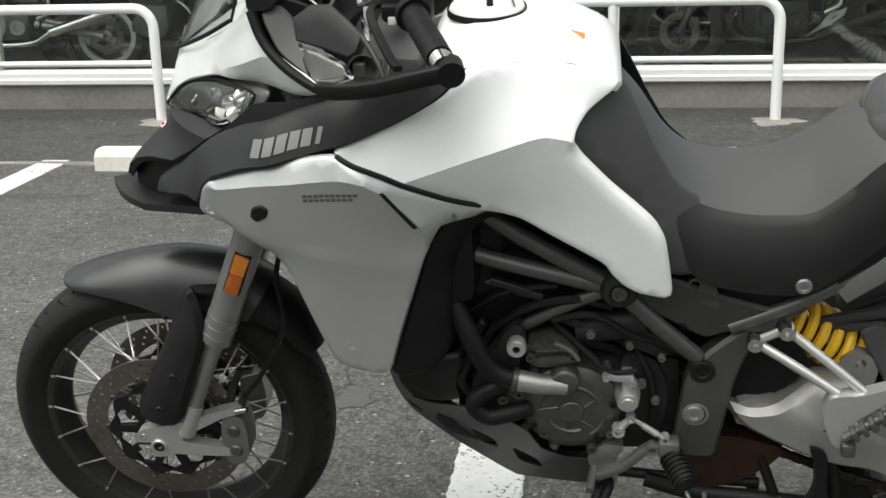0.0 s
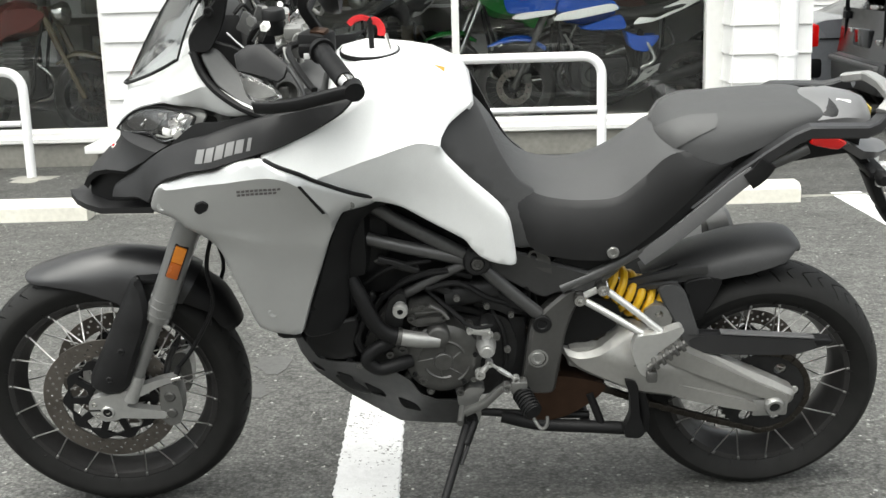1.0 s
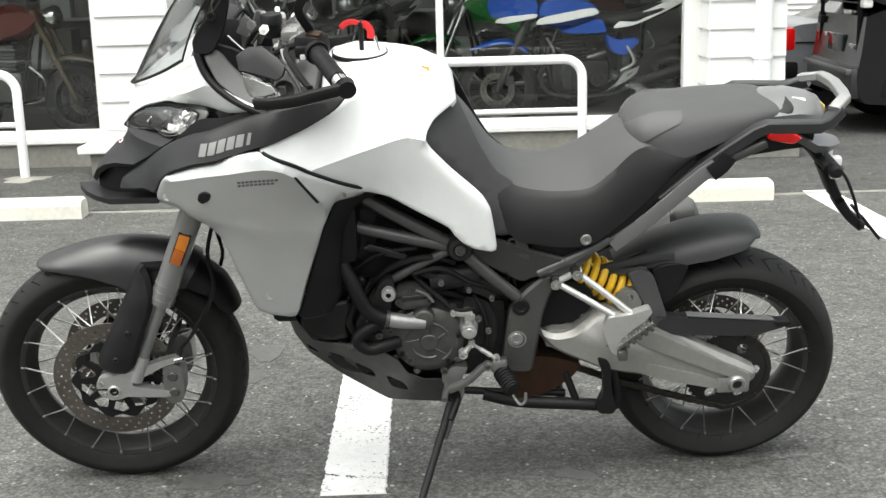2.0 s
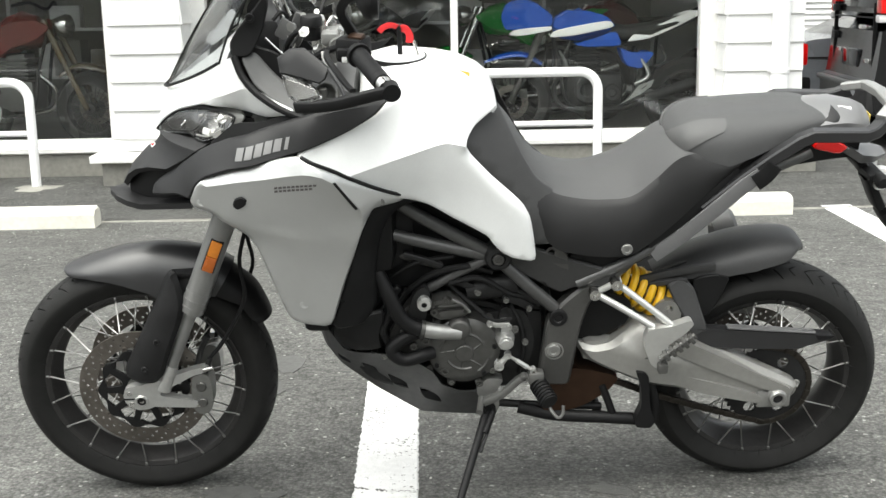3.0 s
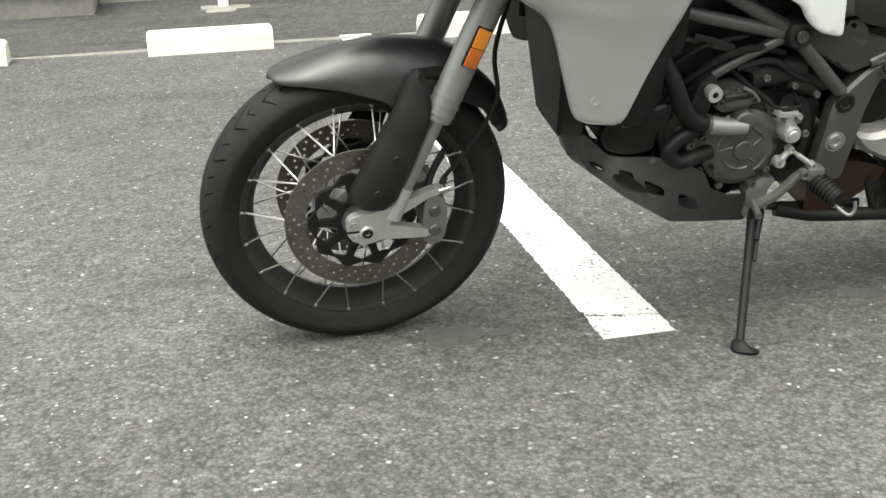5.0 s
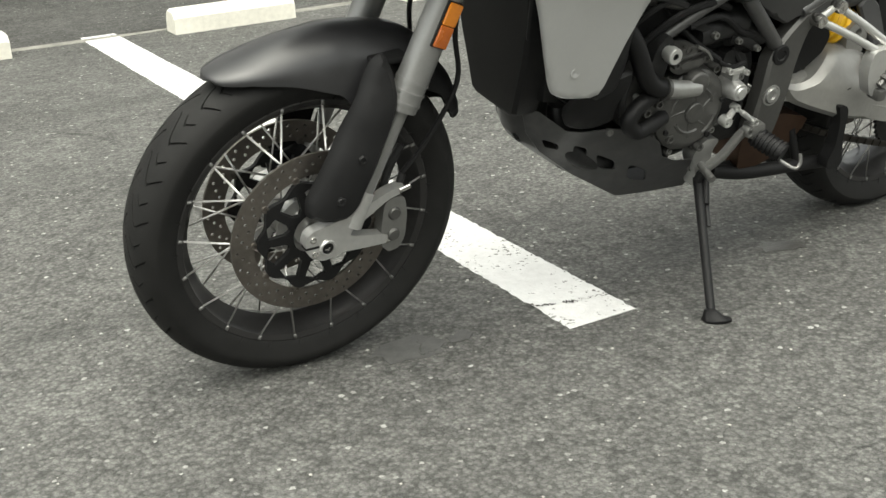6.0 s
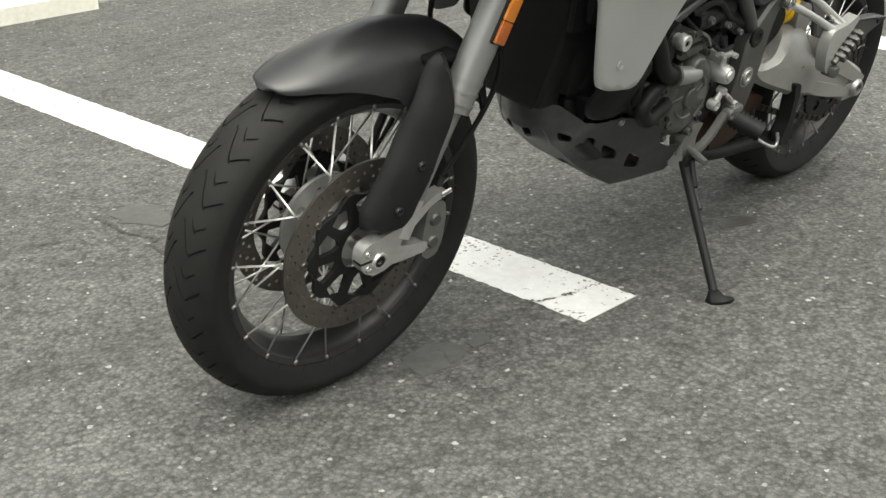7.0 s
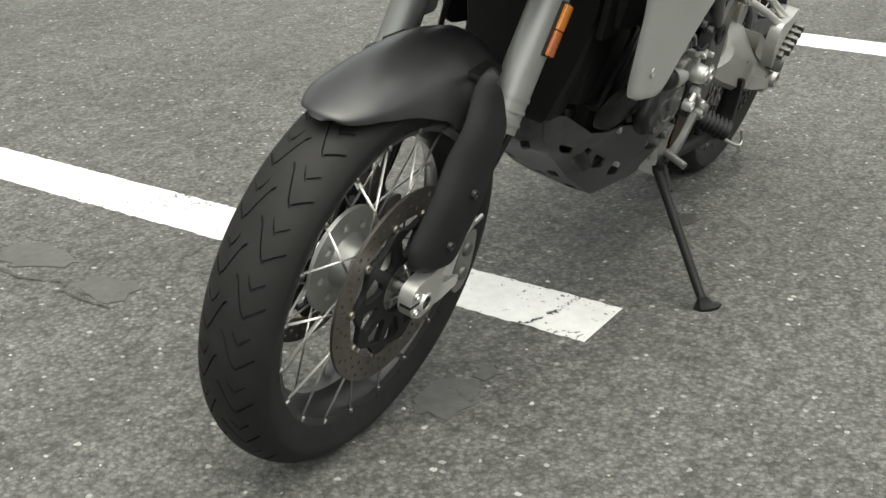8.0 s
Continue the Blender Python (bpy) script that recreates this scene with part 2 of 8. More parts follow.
ORANGE_D = material("deep_orange_reflector", (0.36, 0.085, 0.006), 0.25, spread=0.15, grain=150, coat=0.6)
TAIL_GREY = material("pale_grey_plastic", (0.13, 0.13, 0.132), 0.36, spread=0.06, grain=150)
YELLOW = material("yellow_spring_paint", (0.78, 0.46, 0.02), 0.35, spread=0.1, grain=90)
RED = material("red_lens", (0.88, 0.008, 0.008), 0.25, spread=0.1, grain=80, coat=0.25)
RED_TAG = material("red_fabric_tag", (0.62, 0.02, 0.025), 0.8, spread=0.15, grain=200)
LENS = clear("clear_lens", (0.94, 0.94, 0.94), 0.03, 1.48)
SCREEN = tinted_sheet("smoked_screen", (0.78, 0.79, 0.795))
SILVER_INK = material("silver_lettering", (0.17, 0.17, 0.17), 0.6, 0.0, spread=0.05, grain=100)
GREY_INK = material("grey_lettering", (0.12, 0.11, 0.11), 0.5, spread=0.1, grain=100)
CHAIN = material("oily_chain", (0.045, 0.04, 0.034), 0.5, 0.8, spread=0.3, grain=120)
BRONZE = material("heat_stained_steel", (0.060, 0.034, 0.022), 0.45, 0.8, spread=0.35, grain=30)
WHITE_LABEL = material("white_sticker", (0.75, 0.75, 0.74), 0.5, spread=0.05, grain=60)
INNER_GREY = material("grey_inner_panel", (0.085, 0.085, 0.085), 0.5, spread=0.08, grain=150, bump=0.05, bump_scale=800)
YELLOW_LABEL = material("yellow_sticker", (0.55, 0.42, 0.10), 0.6, spread=0.2, grain=60)


# ---------------------------------------------------------------- mesh helpers
from mathutils.geometry import delaunay_2d_cdt


def part(name, bm, mat, parent=None, label="", angle=38, smooth=True):
    """Links a bmesh as one mesh object under a thing or a part."""
    bmesh.ops.recalc_face_normals(bm, faces=bm.faces)
    me = bpy.data.meshes.new(name)
    folds = [i for i, e in enumerate(bm.edges) if not e.smooth]
    bm.to_mesh(me)
    bm.free()
    me.materials.append(mat)
    if smooth:
        me.shade_smooth()
        me.set_sharp_from_angle(angle=radians(angle))
        for i in folds:
            me.edges[i].use_edge_sharp = True
    ob = new(name, me)
    if parent:
        ob.parent = parent
    if label:
        tagged(ob, label)
    return ob


def thing(name, m, label, category, group="", kind=""):
    ob = new(name)
    ob.empty_display_size = 0.2
    ob.matrix_world = m
    return tagged(ob, label, category, group, kind)


def merge(*bms):
    out = bmesh.new()
    for b in bms:
        me = bpy.data.meshes.new("tmp")
        b.to_mesh(me)
        b.free()
        out.from_mesh(me)
        bpy.data.meshes.remove(me)
    return out


def moved(bm, m):
    bmesh.ops.transform(bm, matrix=m, verts=bm.verts)
    return bm


def mirrored(bm):
    """The bmesh and its mirror image across the plane y = 0."""
    other = bm.copy()
    bmesh.ops.transform(other, matrix=Matrix.Diagonal((1, -1, 1, 1)), verts=other.verts)
    bmesh.ops.reverse_faces(other, faces=other.faces)
    return merge(bm, other)


def box(x0, x1, y0, y1, z0, z1, bevel=0.0, seg=2):
    bm = bmesh.new()
    bmesh.ops.create_cube(bm, size=1)
    bmesh.ops.scale(bm, vec=(x1 - x0, y1 - y0, z1 - z0), verts=bm.verts)
    bmesh.ops.translate(bm, vec=((x0 + x1) / 2, (y0 + y1) / 2, (z0 + z1) / 2), verts=bm.verts)
    if bevel:
        bmesh.ops.bevel(bm, geom=bm.edges[:], offset=bevel, segments=seg, affect="EDGES", profile=0.6)
    return bm


def smooth_path(pts, n=6):
    """Points along a smooth curve through pts."""
    pts = [Vector(p) for p in pts]
    if len(pts) < 3:
        return pts
    ext = [2 * pts[0] - pts[1], *pts, 2 * pts[-1] - pts[-2]]
    out = []
    for i in range(1, len(ext) - 2):
        p0, p1, p2, p3 = ext[i - 1:i + 3]
        for k in range(n):
            t = k / n
            out.append(0.5 * (2 * p1 + (p2 - p0) * t + (2 * p0 - 5 * p1 + 4 * p2 - p3) * t * t + (3 * p1 - p0 - 3 * p2 + p3) * t ** 3))
    out.append(pts[-1])
    return out


def loft(rings, closed=True, caps=True):
    bm = bmesh.new()
    rows = [[bm.verts.new(p) for p in r] for r in rings]
    n = len(rows[0])
    for a, b in zip(rows, rows[1:]):
        for i in range(n if closed else n - 1):
            j = (i + 1) % n
            bm.faces.new((a[i], a[j], b[j], b[i]))
    if caps and closed:
        bm.faces.new(rows[0][::-1])
        bm.faces.new(rows[-1])
    return bm


def tube(pts, r, n=10, smooth=5, flat=1.0):
    """A round bar along a smooth path; r is one radius, or a first and a last one."""
    path = smooth_path(pts, smooth) if smooth and len(pts) > 2 else [Vector(p) for p in pts]
    r0, r1 = r if isinstance(r, tuple) else (r, r)
    rings = []
    side = None
    for i, p in enumerate(path):
        d = (path[min(i + 1, len(path) - 1)] - path[max(i - 1, 0)]).normalized()
        if side is None:
            side = d.orthogonal().normalized()
        side = (side - d * side.dot(d)).normalized()
        up = d.cross(side)
        rad = r0 + (r1 - r0) * i / (len(path) - 1)
        rings.append([p + side * math.cos(2 * math.pi * k / n) * rad + up * math.sin(2 * math.pi * k / n) * rad * flat for k in range(n)])
    return loft(rings)


def strip(pts, wide, thick, up=(0, 0, 1), smooth=5):
    """A flat bar along a smooth path, wide across and thick along up."""
    path = smooth_path(pts, smooth)
    rings = []
    for i, p in enumerate(path):
        d = (path[min(i + 1, len(path) - 1)] - path[max(i - 1, 0)]).normalized()
        s = d.cross(Vector(up)).normalized()
        u = s.cross(d)
        a, b = s * wide / 2, u * thick / 2
        c, e = a * 0.8, b * 0.7
        rings.append([p + a + e, p + c + b, p - c + b, p - a + e, p - a - e, p - c - b, p + c - b, p + a - e])
    return loft(rings)


def lathe(profile, cx=0.0, cz=0.0, n=48, closed=False):
    """Turns (radius, y) pairs about the axle that runs along y through (cx, cz)."""
    bm = bmesh.new()
    rows = []
    for k in range(n):
        a = 2 * math.pi * k / n
        rows.append([bm.verts.new((cx + r * math.cos(a), y, cz + r * math.sin(a))) for r, y in profile])
    m = len(profile)
    for k in range(n):
        a, b = rows[k], rows[(k + 1) % n]
        for i in range(m if closed else m - 1):
            j = (i + 1) % m
            bm.faces.new((a[i], a[j], b[j], b[i]))
    if not closed:
        bmesh.ops.remove_doubles(bm, verts=bm.verts, dist=1e-5)
    return bm


def knob(cx, cy, cz, r, depth, n=20):
    """A bolt head or cap with a dished middle that faces the near side."""
    return lathe([(0.0, cy - depth * 0.6), (r * 0.45, cy - depth * 0.6), (r * 0.55, cy - depth), (r * 0.9, cy - depth), (r, cy - depth * 0.7), (r, cy), (0.0, cy)], cx, cz, n)


def field(ctrl):
    """A smooth surface through a few (x, z, half width) controls."""
    c = np.array(ctrl, float)
    k = len(c)
    d = np.linalg.norm(c[:, None, :2] - c[None, :, :2], axis=2)
    phi = np.where(d > 0, d * d * np.log(d + 1e-12), 0) + np.eye(k) * 1e-4
    q = np.hstack([np.ones((k, 1)), c[:, :2]])
    sol = np.linalg.solve(np.block([[phi, q], [q.T, np.zeros((3, 3))]]), np.concatenate([c[:, 2], np.zeros(3)]))

    def value(x, z):
        r = np.hypot(c[:, 0] - x, c[:, 1] - z)
        return float(np.where(r > 0, r * r * np.log(r + 1e-12), 0) @ sol[:k] + sol[k] + sol[k + 1] * x + sol[k + 2] * z)
    return value


def inside(p, poly):
    hit = False
    for i in range(len(poly)):
        a, b = poly[i - 1], poly[i]
        if (a[1] > p[1]) != (b[1] > p[1]) and p[0] < (b[0] - a[0]) * (p[1] - a[1]) / (b[1] - a[1]) + a[0]:
            hit = not hit
    return hit


def rounded(outline, n=3):
    """A closed outline, smoothed a little at its corners."""
    out = []
    k = len(outline)
    for i in range(k):
        p0, p1, p2 = Vector(outline[i - 1]), Vector(outline[i]), Vector(outline[(i + 1) % k])
        a, b = p1.lerp(p0, 0.25), p1.lerp(p2, 0.25)
        for j in range(n):
            t = j / (n - 1)
            out.append(tuple(a.lerp(p1, t).lerp(p1.lerp(b, t), t)))
    return out


def dense(loop, step):
    out = []
    for i in range(len(loop)):
        a, b = Vector(loop[i]), Vector(loop[(i + 1) % len(loop)])
        m = max(1, int((b - a).length / step))
        out += [tuple(a.lerp(b, k / m)) for k in range(m)]
    return out


def shell(outline, width, thick=0.006, step=0.025, roll=0.006, creases=(), soft=True, hard=0):
    """A body panel on the near side: an outline in (x, z), bulged to y = -width(x, z), with thickness and a rolled edge."""
    loop = dense(rounded(outline) if soft else outline, step * 0.6)
    nb = len(loop)
    area = sum(loop[i - 1][0] * loop[i][1] - loop[i][0] * loop[i - 1][1] for i in range(nb))
    turn = 1 if area > 0 else -1
    pts = [Vector(p) for p in loop]
    edges = [(i, (i + 1) % nb) for i in range(nb)]
    band = max(roll, 0.0) * 0.9
    ring = []
    if band:
        for i in range(nb):
            d = (Vector(loop[(i + 1) % nb]) - Vector(loop[i - 1])).normalized()
            q = Vector(loop[i]) + Vector((-d.y, d.x)) * band * turn
            if inside(q, loop) and min((q.x - p[0]) ** 2 + (q.y - p[1]) ** 2 for p in loop) > (0.8 * band) ** 2:
                ring.append(q)
        pts += ring
    near = [tuple(q) for q in ring] or loop
    lines = [Vector(a).lerp(Vector(b), k / 8) for line in creases for a, b in zip(line, line[1:]) for k in range(8)]
    lines = [p for p in lines if inside(p, loop) and min((p.x - q[0]) ** 2 + (p.y - q[1]) ** 2 for q in near) > (0.25 * step) ** 2]
    pts += lines
    taken = [tuple(p) for p in lines]
    fold = set()
    for line in creases[:hard]:
        run_ = [Vector(a).lerp(Vector(b), k / 8) for a, b in zip(line, line[1:]) for k in range(8)]
        keys = {tuple(p): i + len(pts) - len(lines) for i, p in enumerate(lines)}
        at = [keys.get(tuple(p)) for p in run_]
        fold |= {(a, b) for a, b in zip(at, at[1:]) if a is not None and b is not None}
    edges += sorted(fold)
    xs, zs = [p[0] for p in loop], [p[1] for p in loop]
    x = min(xs) + step * 0.5
    row = 0
    while x < max(xs):
        z = min(zs) + step * (0.25 + 0.5 * (row % 2))
        while z < max(zs):
            if inside((x, z), loop) and min((x - p[0]) ** 2 + (z - p[1]) ** 2 for p in loop) > (band + 0.35 * step) ** 2 and all((x - p[0]) ** 2 + (z - p[1]) ** 2 > (0.4 * step) ** 2 for p in taken):
                pts.append(Vector((x, z)))
            z += step
        x += step * 0.87
        row += 1
    vs, es, fs, ov, _, _ = delaunay_2d_cdt(pts, edges, [], 1, 1e-6)
    edge = {i for i, o in enumerate(ov) if any(k < nb for k in o)}
    bm = bmesh.new()
    front = [bm.verts.new((v[0], -width(v[0], v[1]) + (roll if i in edge else 0), v[1])) for i, v in enumerate(vs)]
    back = [bm.verts.new((v[0], -width(v[0], v[1]) + thick + roll, v[1])) for v in vs]
    count = {}
    for f in fs:
        bm.faces.new([front[i] for i in f])
        bm.faces.new([back[i] for i in reversed(f)])
        for a, b in zip(f, f[1:] + f[:1]):
            count[(a, b)] = 1
    for a, b in count:
        if (b, a) not in count:
            bm.faces.new((front[b], front[a], back[a], back[b]))
    where = {k: i for i, o in enumerate(ov) for k in o}
    for a, b in fold:
        e = bm.edges.get((front[where[a]], front[where[b]]))
        if e:
            e.smooth = False
    return bm


def plate(outline, y0, y1, holes=(), soft=False):
    """A flat plate in (x, z) from y0 to y1, with holes cut through it."""
    loops = [list(rounded(outline) if soft else outline)] + [list(h) for h in holes]
    pts, edges = [], []
    for lp in loops:
        s = len(pts)
        pts += [Vector(p) for p in lp]
        edges += [(s + i, s + (i + 1) % len(lp)) for i in range(len(lp))]
    vs, es, fs, *_ = delaunay_2d_cdt(pts, edges, [], 1, 1e-7)
    spans = [(min(p[0] for p in h), max(p[0] for p in h), min(p[1] for p in h), max(p[1] for p in h), h) for h in loops[1:]]

    def in_hole(f):
        x, z = sum(vs[i][0] for i in f) / len(f), sum(vs[i][1] for i in f) / len(f)
        return any(a < x < b and c < z < d and inside((x, z), h) for a, b, c, d, h in spans)

    fs = [f for f in fs if not in_hole(f)]
    bm = bmesh.new()
    a = [bm.verts.new((v[0], y0, v[1])) for v in vs]
    b = [bm.verts.new((v[0], y1, v[1])) for v in vs]
    seen = {}
    for f in fs:
        bm.faces.new([a[i] for i in f])
        bm.faces.new([b[i] for i in reversed(f)])
        for p, q in zip(f, f[1:] + f[:1]):
            seen[(p, q)] = 1
    for p, q in seen:
        if (q, p) not in seen:
            bm.faces.new((a[q], a[p], b[p], b[q]))
    return bm


def ring_points(cx, cz, r, n):
    return [(cx + r * math.cos(2 * math.pi * k / n), cz + r * math.sin(2 * math.pi * k / n)) for k in range(n)]


# ---------------------------------------------------------------- ground
def ground():
    bm = bmesh.new()
    xs = [-400, -60, -12, -5, -2, 0, 2, 5, 12, 60, 400]
    rows = [[bm.verts.new((x, y, 0)) for x in xs] for y in (-400, -60, -12, -4, -1, 1, 3, 5, 7, 12, 60, 400)]
    for a, b in zip(rows, rows[1:]):
        for i in range(len(xs) - 1):
            bm.faces.new((a[i], a[i + 1], b[i + 1], b[i]))
    return tagged(part("ground", bm, ASPHALT, smooth=False), "grey worn asphalt of a parking lot", "ground", kind="structure")


ground()


def painted_line(x0, x1, y0, y1, seed):
    """A worn line of road paint with ragged edges, a few millimetres thick."""
    rnd = random.Random(seed)
    n = int((y1 - y0) / 0.012)
    bm = bmesh.new()
    rows = []
    for i in range(n + 1):
        y = y0 + (y1 - y0) * i / n
        drift = -0.011 * (y - y0)
        a, b = x0 + drift + rnd.uniform(-0.003, 0.003), x1 + drift + rnd.uniform(-0.003, 0.003)
        e = 0.0 if 0 < i < n else 0.004
        rows.append([bm.verts.new(v) for v in ((a - 0.004, y, 0.0005), (a + e, y + rnd.uniform(-e, e), 0.004), (b - e, y + rnd.uniform(-e, e), 0.004), (b + 0.004, y, 0.0005))])
    for a, b in zip(rows, rows[1:]):
        for i in range(3):
            bm.faces.new((a[i], a[i + 1], b[i + 1], b[i]))
    bm.faces.new(rows[0])
    return tagged(part("painted_line", bm, LINE, smooth=False), "worn white parking bay line on asphalt", "road marking", kind="structure")


painted_line(-0.202, -0.042, 2.328, 6.60, 1)
painted_line(2.272, 2.445, 2.338, 6.55, 2)
painted_line(-2.86, -2.71, 2.338, 6.60, 3)


def wheel_stop(x0, x1, y):
    prof = [(0, 0), (0.0, 0.075), (0.018, 0.105), (0.03, 0.112), (0.105, 0.112), (0.12, 0.103), (0.135, 0.07), (0.14, 0)]
    rings = [[(x, y + p[0] + k, p[1] * s) for p in prof] for x, k, s in ((x0, 0, 0.9), (x0 + 0.012, -0.004, 1), (x0 + 0.3, 0, 1), (x1 - 0.012, 0.002, 1), (x1, 0, 0.9))]
    return tagged(part("wheel_stop", loft(rings), STOP, angle=25), "off-white painted concrete wheel stop on asphalt", "wheel stop", "wheel stops in the bays")


for x0, x1 in ((-2.50, -1.885), (-1.225, -0.61), (0.145, 0.76), (1.385, 1.995)):
    wheel_stop(x0, x1, 6.10)

# a pale concrete gutter strip behind the wheel stops
tagged(part("gutter_strip", loft([[(x, 6.26 + 0.02 * math.sin(i * 1.7), 0), (x, 6.265 + 0.02 * math.sin(i * 1.7), 0.005), (x, 6.305 + 0.015 * math.sin(i), 0.005), (x, 6.31 + 0.015 * math.sin(i), 0)] for i, x in enumerate(np.linspace(-9, 9, 60))]), GUTTER, smooth=False), "narrow pale concrete strip set in the asphalt", "gutter", kind="structure")


# darker, older asphalt between the gutter and the shop
def apron():
    bm = bmesh.new()
    xs = np.linspace(-9, 9, 121)
    lo = [bm.verts.new((x, 6.325 + 0.012 * math.sin(x * 5.1) + 0.008 * math.sin(x * 13.0), 0.003)) for x in xs]
    hi = [bm.verts.new((x, 7.83, 0.042)) for x in xs]
    for i in range(len(xs) - 1):
        bm.faces.new((lo[i], lo[i + 1], hi[i + 1], hi[i]))
    return tagged(part("pavement", bm, PATCH, smooth=False), "dark worn asphalt strip along the shop front", "pavement", kind="structure")


apron()


def manhole(x0, x1, y0, y1):
    t = thing("drain_cover", pose(0, 0, 0), "rectangular worn drain cover set in asphalt", "drain cover", kind="structure")
    part("frame", merge(box(x0, x1, y0, y0 + 0.03, 0, 0.006), box(x0, x1, y1 - 0.03, y1, 0, 0.006), box(x0, x0 + 0.03, y0 + 0.03, y1 - 0.03, 0, 0.006), box(x1 - 0.03, x1, y0 + 0.03, y1 - 0.03, 0, 0.006)), CONCRETE, t)
    part("lid", box(x0 + 0.034, x1 - 0.034, y0 + 0.034, y1 - 0.034, 0, 0.008, 0.002), IRON, t)


manhole(2.46, 2.84, 6.55, 6.97)


# ---------------------------------------------------------------- shop building
FACE = 7.71
GLASS_Y = 7.86


def base_wall(x0, x1):
    return box(x0, x1, GLASS_Y - 0.06, GLASS_Y + 0.14, 0, 0.200, 0.006)


tagged(part("wall_base", merge(base_wall(-9, -2.19), base_wall(-1.54, 1.86)), CONCRETE), "low stained concrete wall under the shop windows", "wall", kind="structure")
# walls, back and roof that close the shop
tagged(part("wall_back", box(-9, 2.6, 13.0, 13.2, 0, 6.2), SHOP_WALL), "plain grey back wall of the shop", "wall", kind="structure")
tagged(part("wall_west", box(-9.2, -9, 7.7, 13.2, 0, 6.2), SHOP_WALL), "plain side wall of the shop", "wall", kind="structure")
tagged(part("wall_east", box(2.40, 2.56, 7.96, 13.2, 0, 6.2), SIDING), "white side wall of the shop", "wall", kind="structure")
# unseen upper wall and roof, built tall to keep sky light off the ground
tagged(part("wall_upper", box(-9, 2.6, GLASS_Y - 0.1, GLASS_Y + 0.1, 2.45, 6.2), SIDING), "unseen white wall over the shop windows, built tall for shade", "wall", kind="structure")
tagged(part("ceiling", box(-9, 2.56, 7.97, 13.0, 2.9, 2.98), SHOP_WALL), "plain shop ceiling", "ceiling", kind="structure")
tagged(part("roof", box(-9.4, 2.8, 7.3, 13.4, 6.21, 6.4), ROOF), "unseen flat dark roof of the shop, raised for shade", "roof", kind="structure")
tagged(part("floor", box(-9, 2.40, 8.0, 13.0, 0.01, 0.12), SHOP_FLOOR), "dark polished shop floor", "floor", kind="structure")
house = thing("wall_opposite", pose(0, 0, 0), "plain cream house front with windows across the lot", "wall", kind="structure")
part("wall_face", box(-16, 16, -13.2, -13, 0, 5.5), RENDER_GREY, house)
for i in range(9):
    for z in (0.9, 3.3):
        x = -13.5 + 3.2 * i
        w = part("house_window", box(x, x + 1.5, -13.0, -12.97, z, z + 1.25), ROOF, house)
        part("window_surround", merge(box(x - 0.08, x, -13.0, -12.94, z - 0.08, z + 1.33), box(x + 1.5, x + 1.58, -13.0, -12.94, z - 0.08, z + 1.33), box(x, x + 1.5, -13.0, -12.94, z - 0.08, z), box(x, x + 1.5, -13.0, -12.94, z + 1.25, z + 1.33)), FRAME_W, w)


def shop_window(name, x0, x1, posts, side=0.13):
    t = thing(name, pose(0, 0, 0), "large shop window in a white frame", "window", kind="structure")
    G = GLASS_Y
    sill = loft([[(x, G - 0.075, 0.200), (x, G - 0.095, 0.210), (x, G - 0.095, 0.237), (x, G - 0.07, 0.245), (x, G - 0.07, 0.275), (x, G - 0.03, 0.293), (x, G + 0.05, 0.293), (x, G + 0.05, 0.200)] for x in (x0, x1)])
    part("window_sill", sill, FRAME_W, t)
    part("window_frame", merge(box(x0, x0 + side, G - 0.05, G + 0.05, 0.295, 2.45, 0.006), box(x1 - side, x1, G - 0.05, G + 0.05, 0.295, 2.45, 0.006), box(x0 + side, x1 - side, G - 0.05, G + 0.05, 2.36, 2.45, 0.006)), FRAME_W, t)
    cuts = [x0 + side, *posts, x1 - side]
    for p in posts:
        part("mullion", box(p - 0.025, p + 0.025, G - 0.04, G + 0.04, 0.295, 2.36, 0.004), FRAME_W, t)
    for a, b in zip(cuts, cuts[1:]):
        g = part("pane", box(a + 0.026, b - 0.026, G - 0.003, G + 0.003, 0.295, 2.36), GLASS, t, smooth=False)
        g.visible_shadow = False


shop_window("window_1", -9.0, -2.16, (-5.6, -3.9), 0.06)
shop_window("window_2", -1.655, 1.955, (0.155,))


def pier(name, x0, x1, label, FACE):
    """A clapboard pier between the windows, on a sill board and a concrete foot."""
    t = thing(name, pose(0, 0, 0), label, "wall", kind="structure")
    part("core", box(x0 + 0.02, x1 - 0.02, FACE + 0.02, 7.96, 0.245, 6.2), SIDING, t)
    part("sill_board", box(x0 - 0.14, x1 + 0.12, FACE - 0.16, FACE + 0.25, 0.192, 0.238, 0.004), FRAME_W, t)
    part("foot", box(x0 - 0.08, x1 + 0.09, FACE - 0.09, 7.90, 0, 0.192, 0.008), CONCRETE, t, "stained concrete foot")
    return t


pier_left = pier("wall_pier_1", -2.105, -1.635, "white clapboard pier on a concrete foot", 7.49)
pier_right = pier("wall_pier_2", 1.94, 2.45, "white clapboard corner pier on a concrete foot", 7.54)


def downpipe():
    t = thing("downpipe", pose(0, 0, 0), "white rain downpipe fixed to the clapboard pier", "downpipe")
    part("pipe", tube([(2.28, FACE - 0.235, 0.10), (2.28, FACE - 0.235, 3.3)], 0.058, 20, 0), RAIL, t)
    for z in (0.70, 2.3):
        part("clamp", merge(tube([(2.28, FACE - 0.235, z - 0.014), (2.28, FACE - 0.235, z + 0.014)], 0.064, 20, 0), box(2.215, 2.345, FACE - 0.18, FACE - 0.165, z - 0.012, z + 0.012)), RAIL, t)


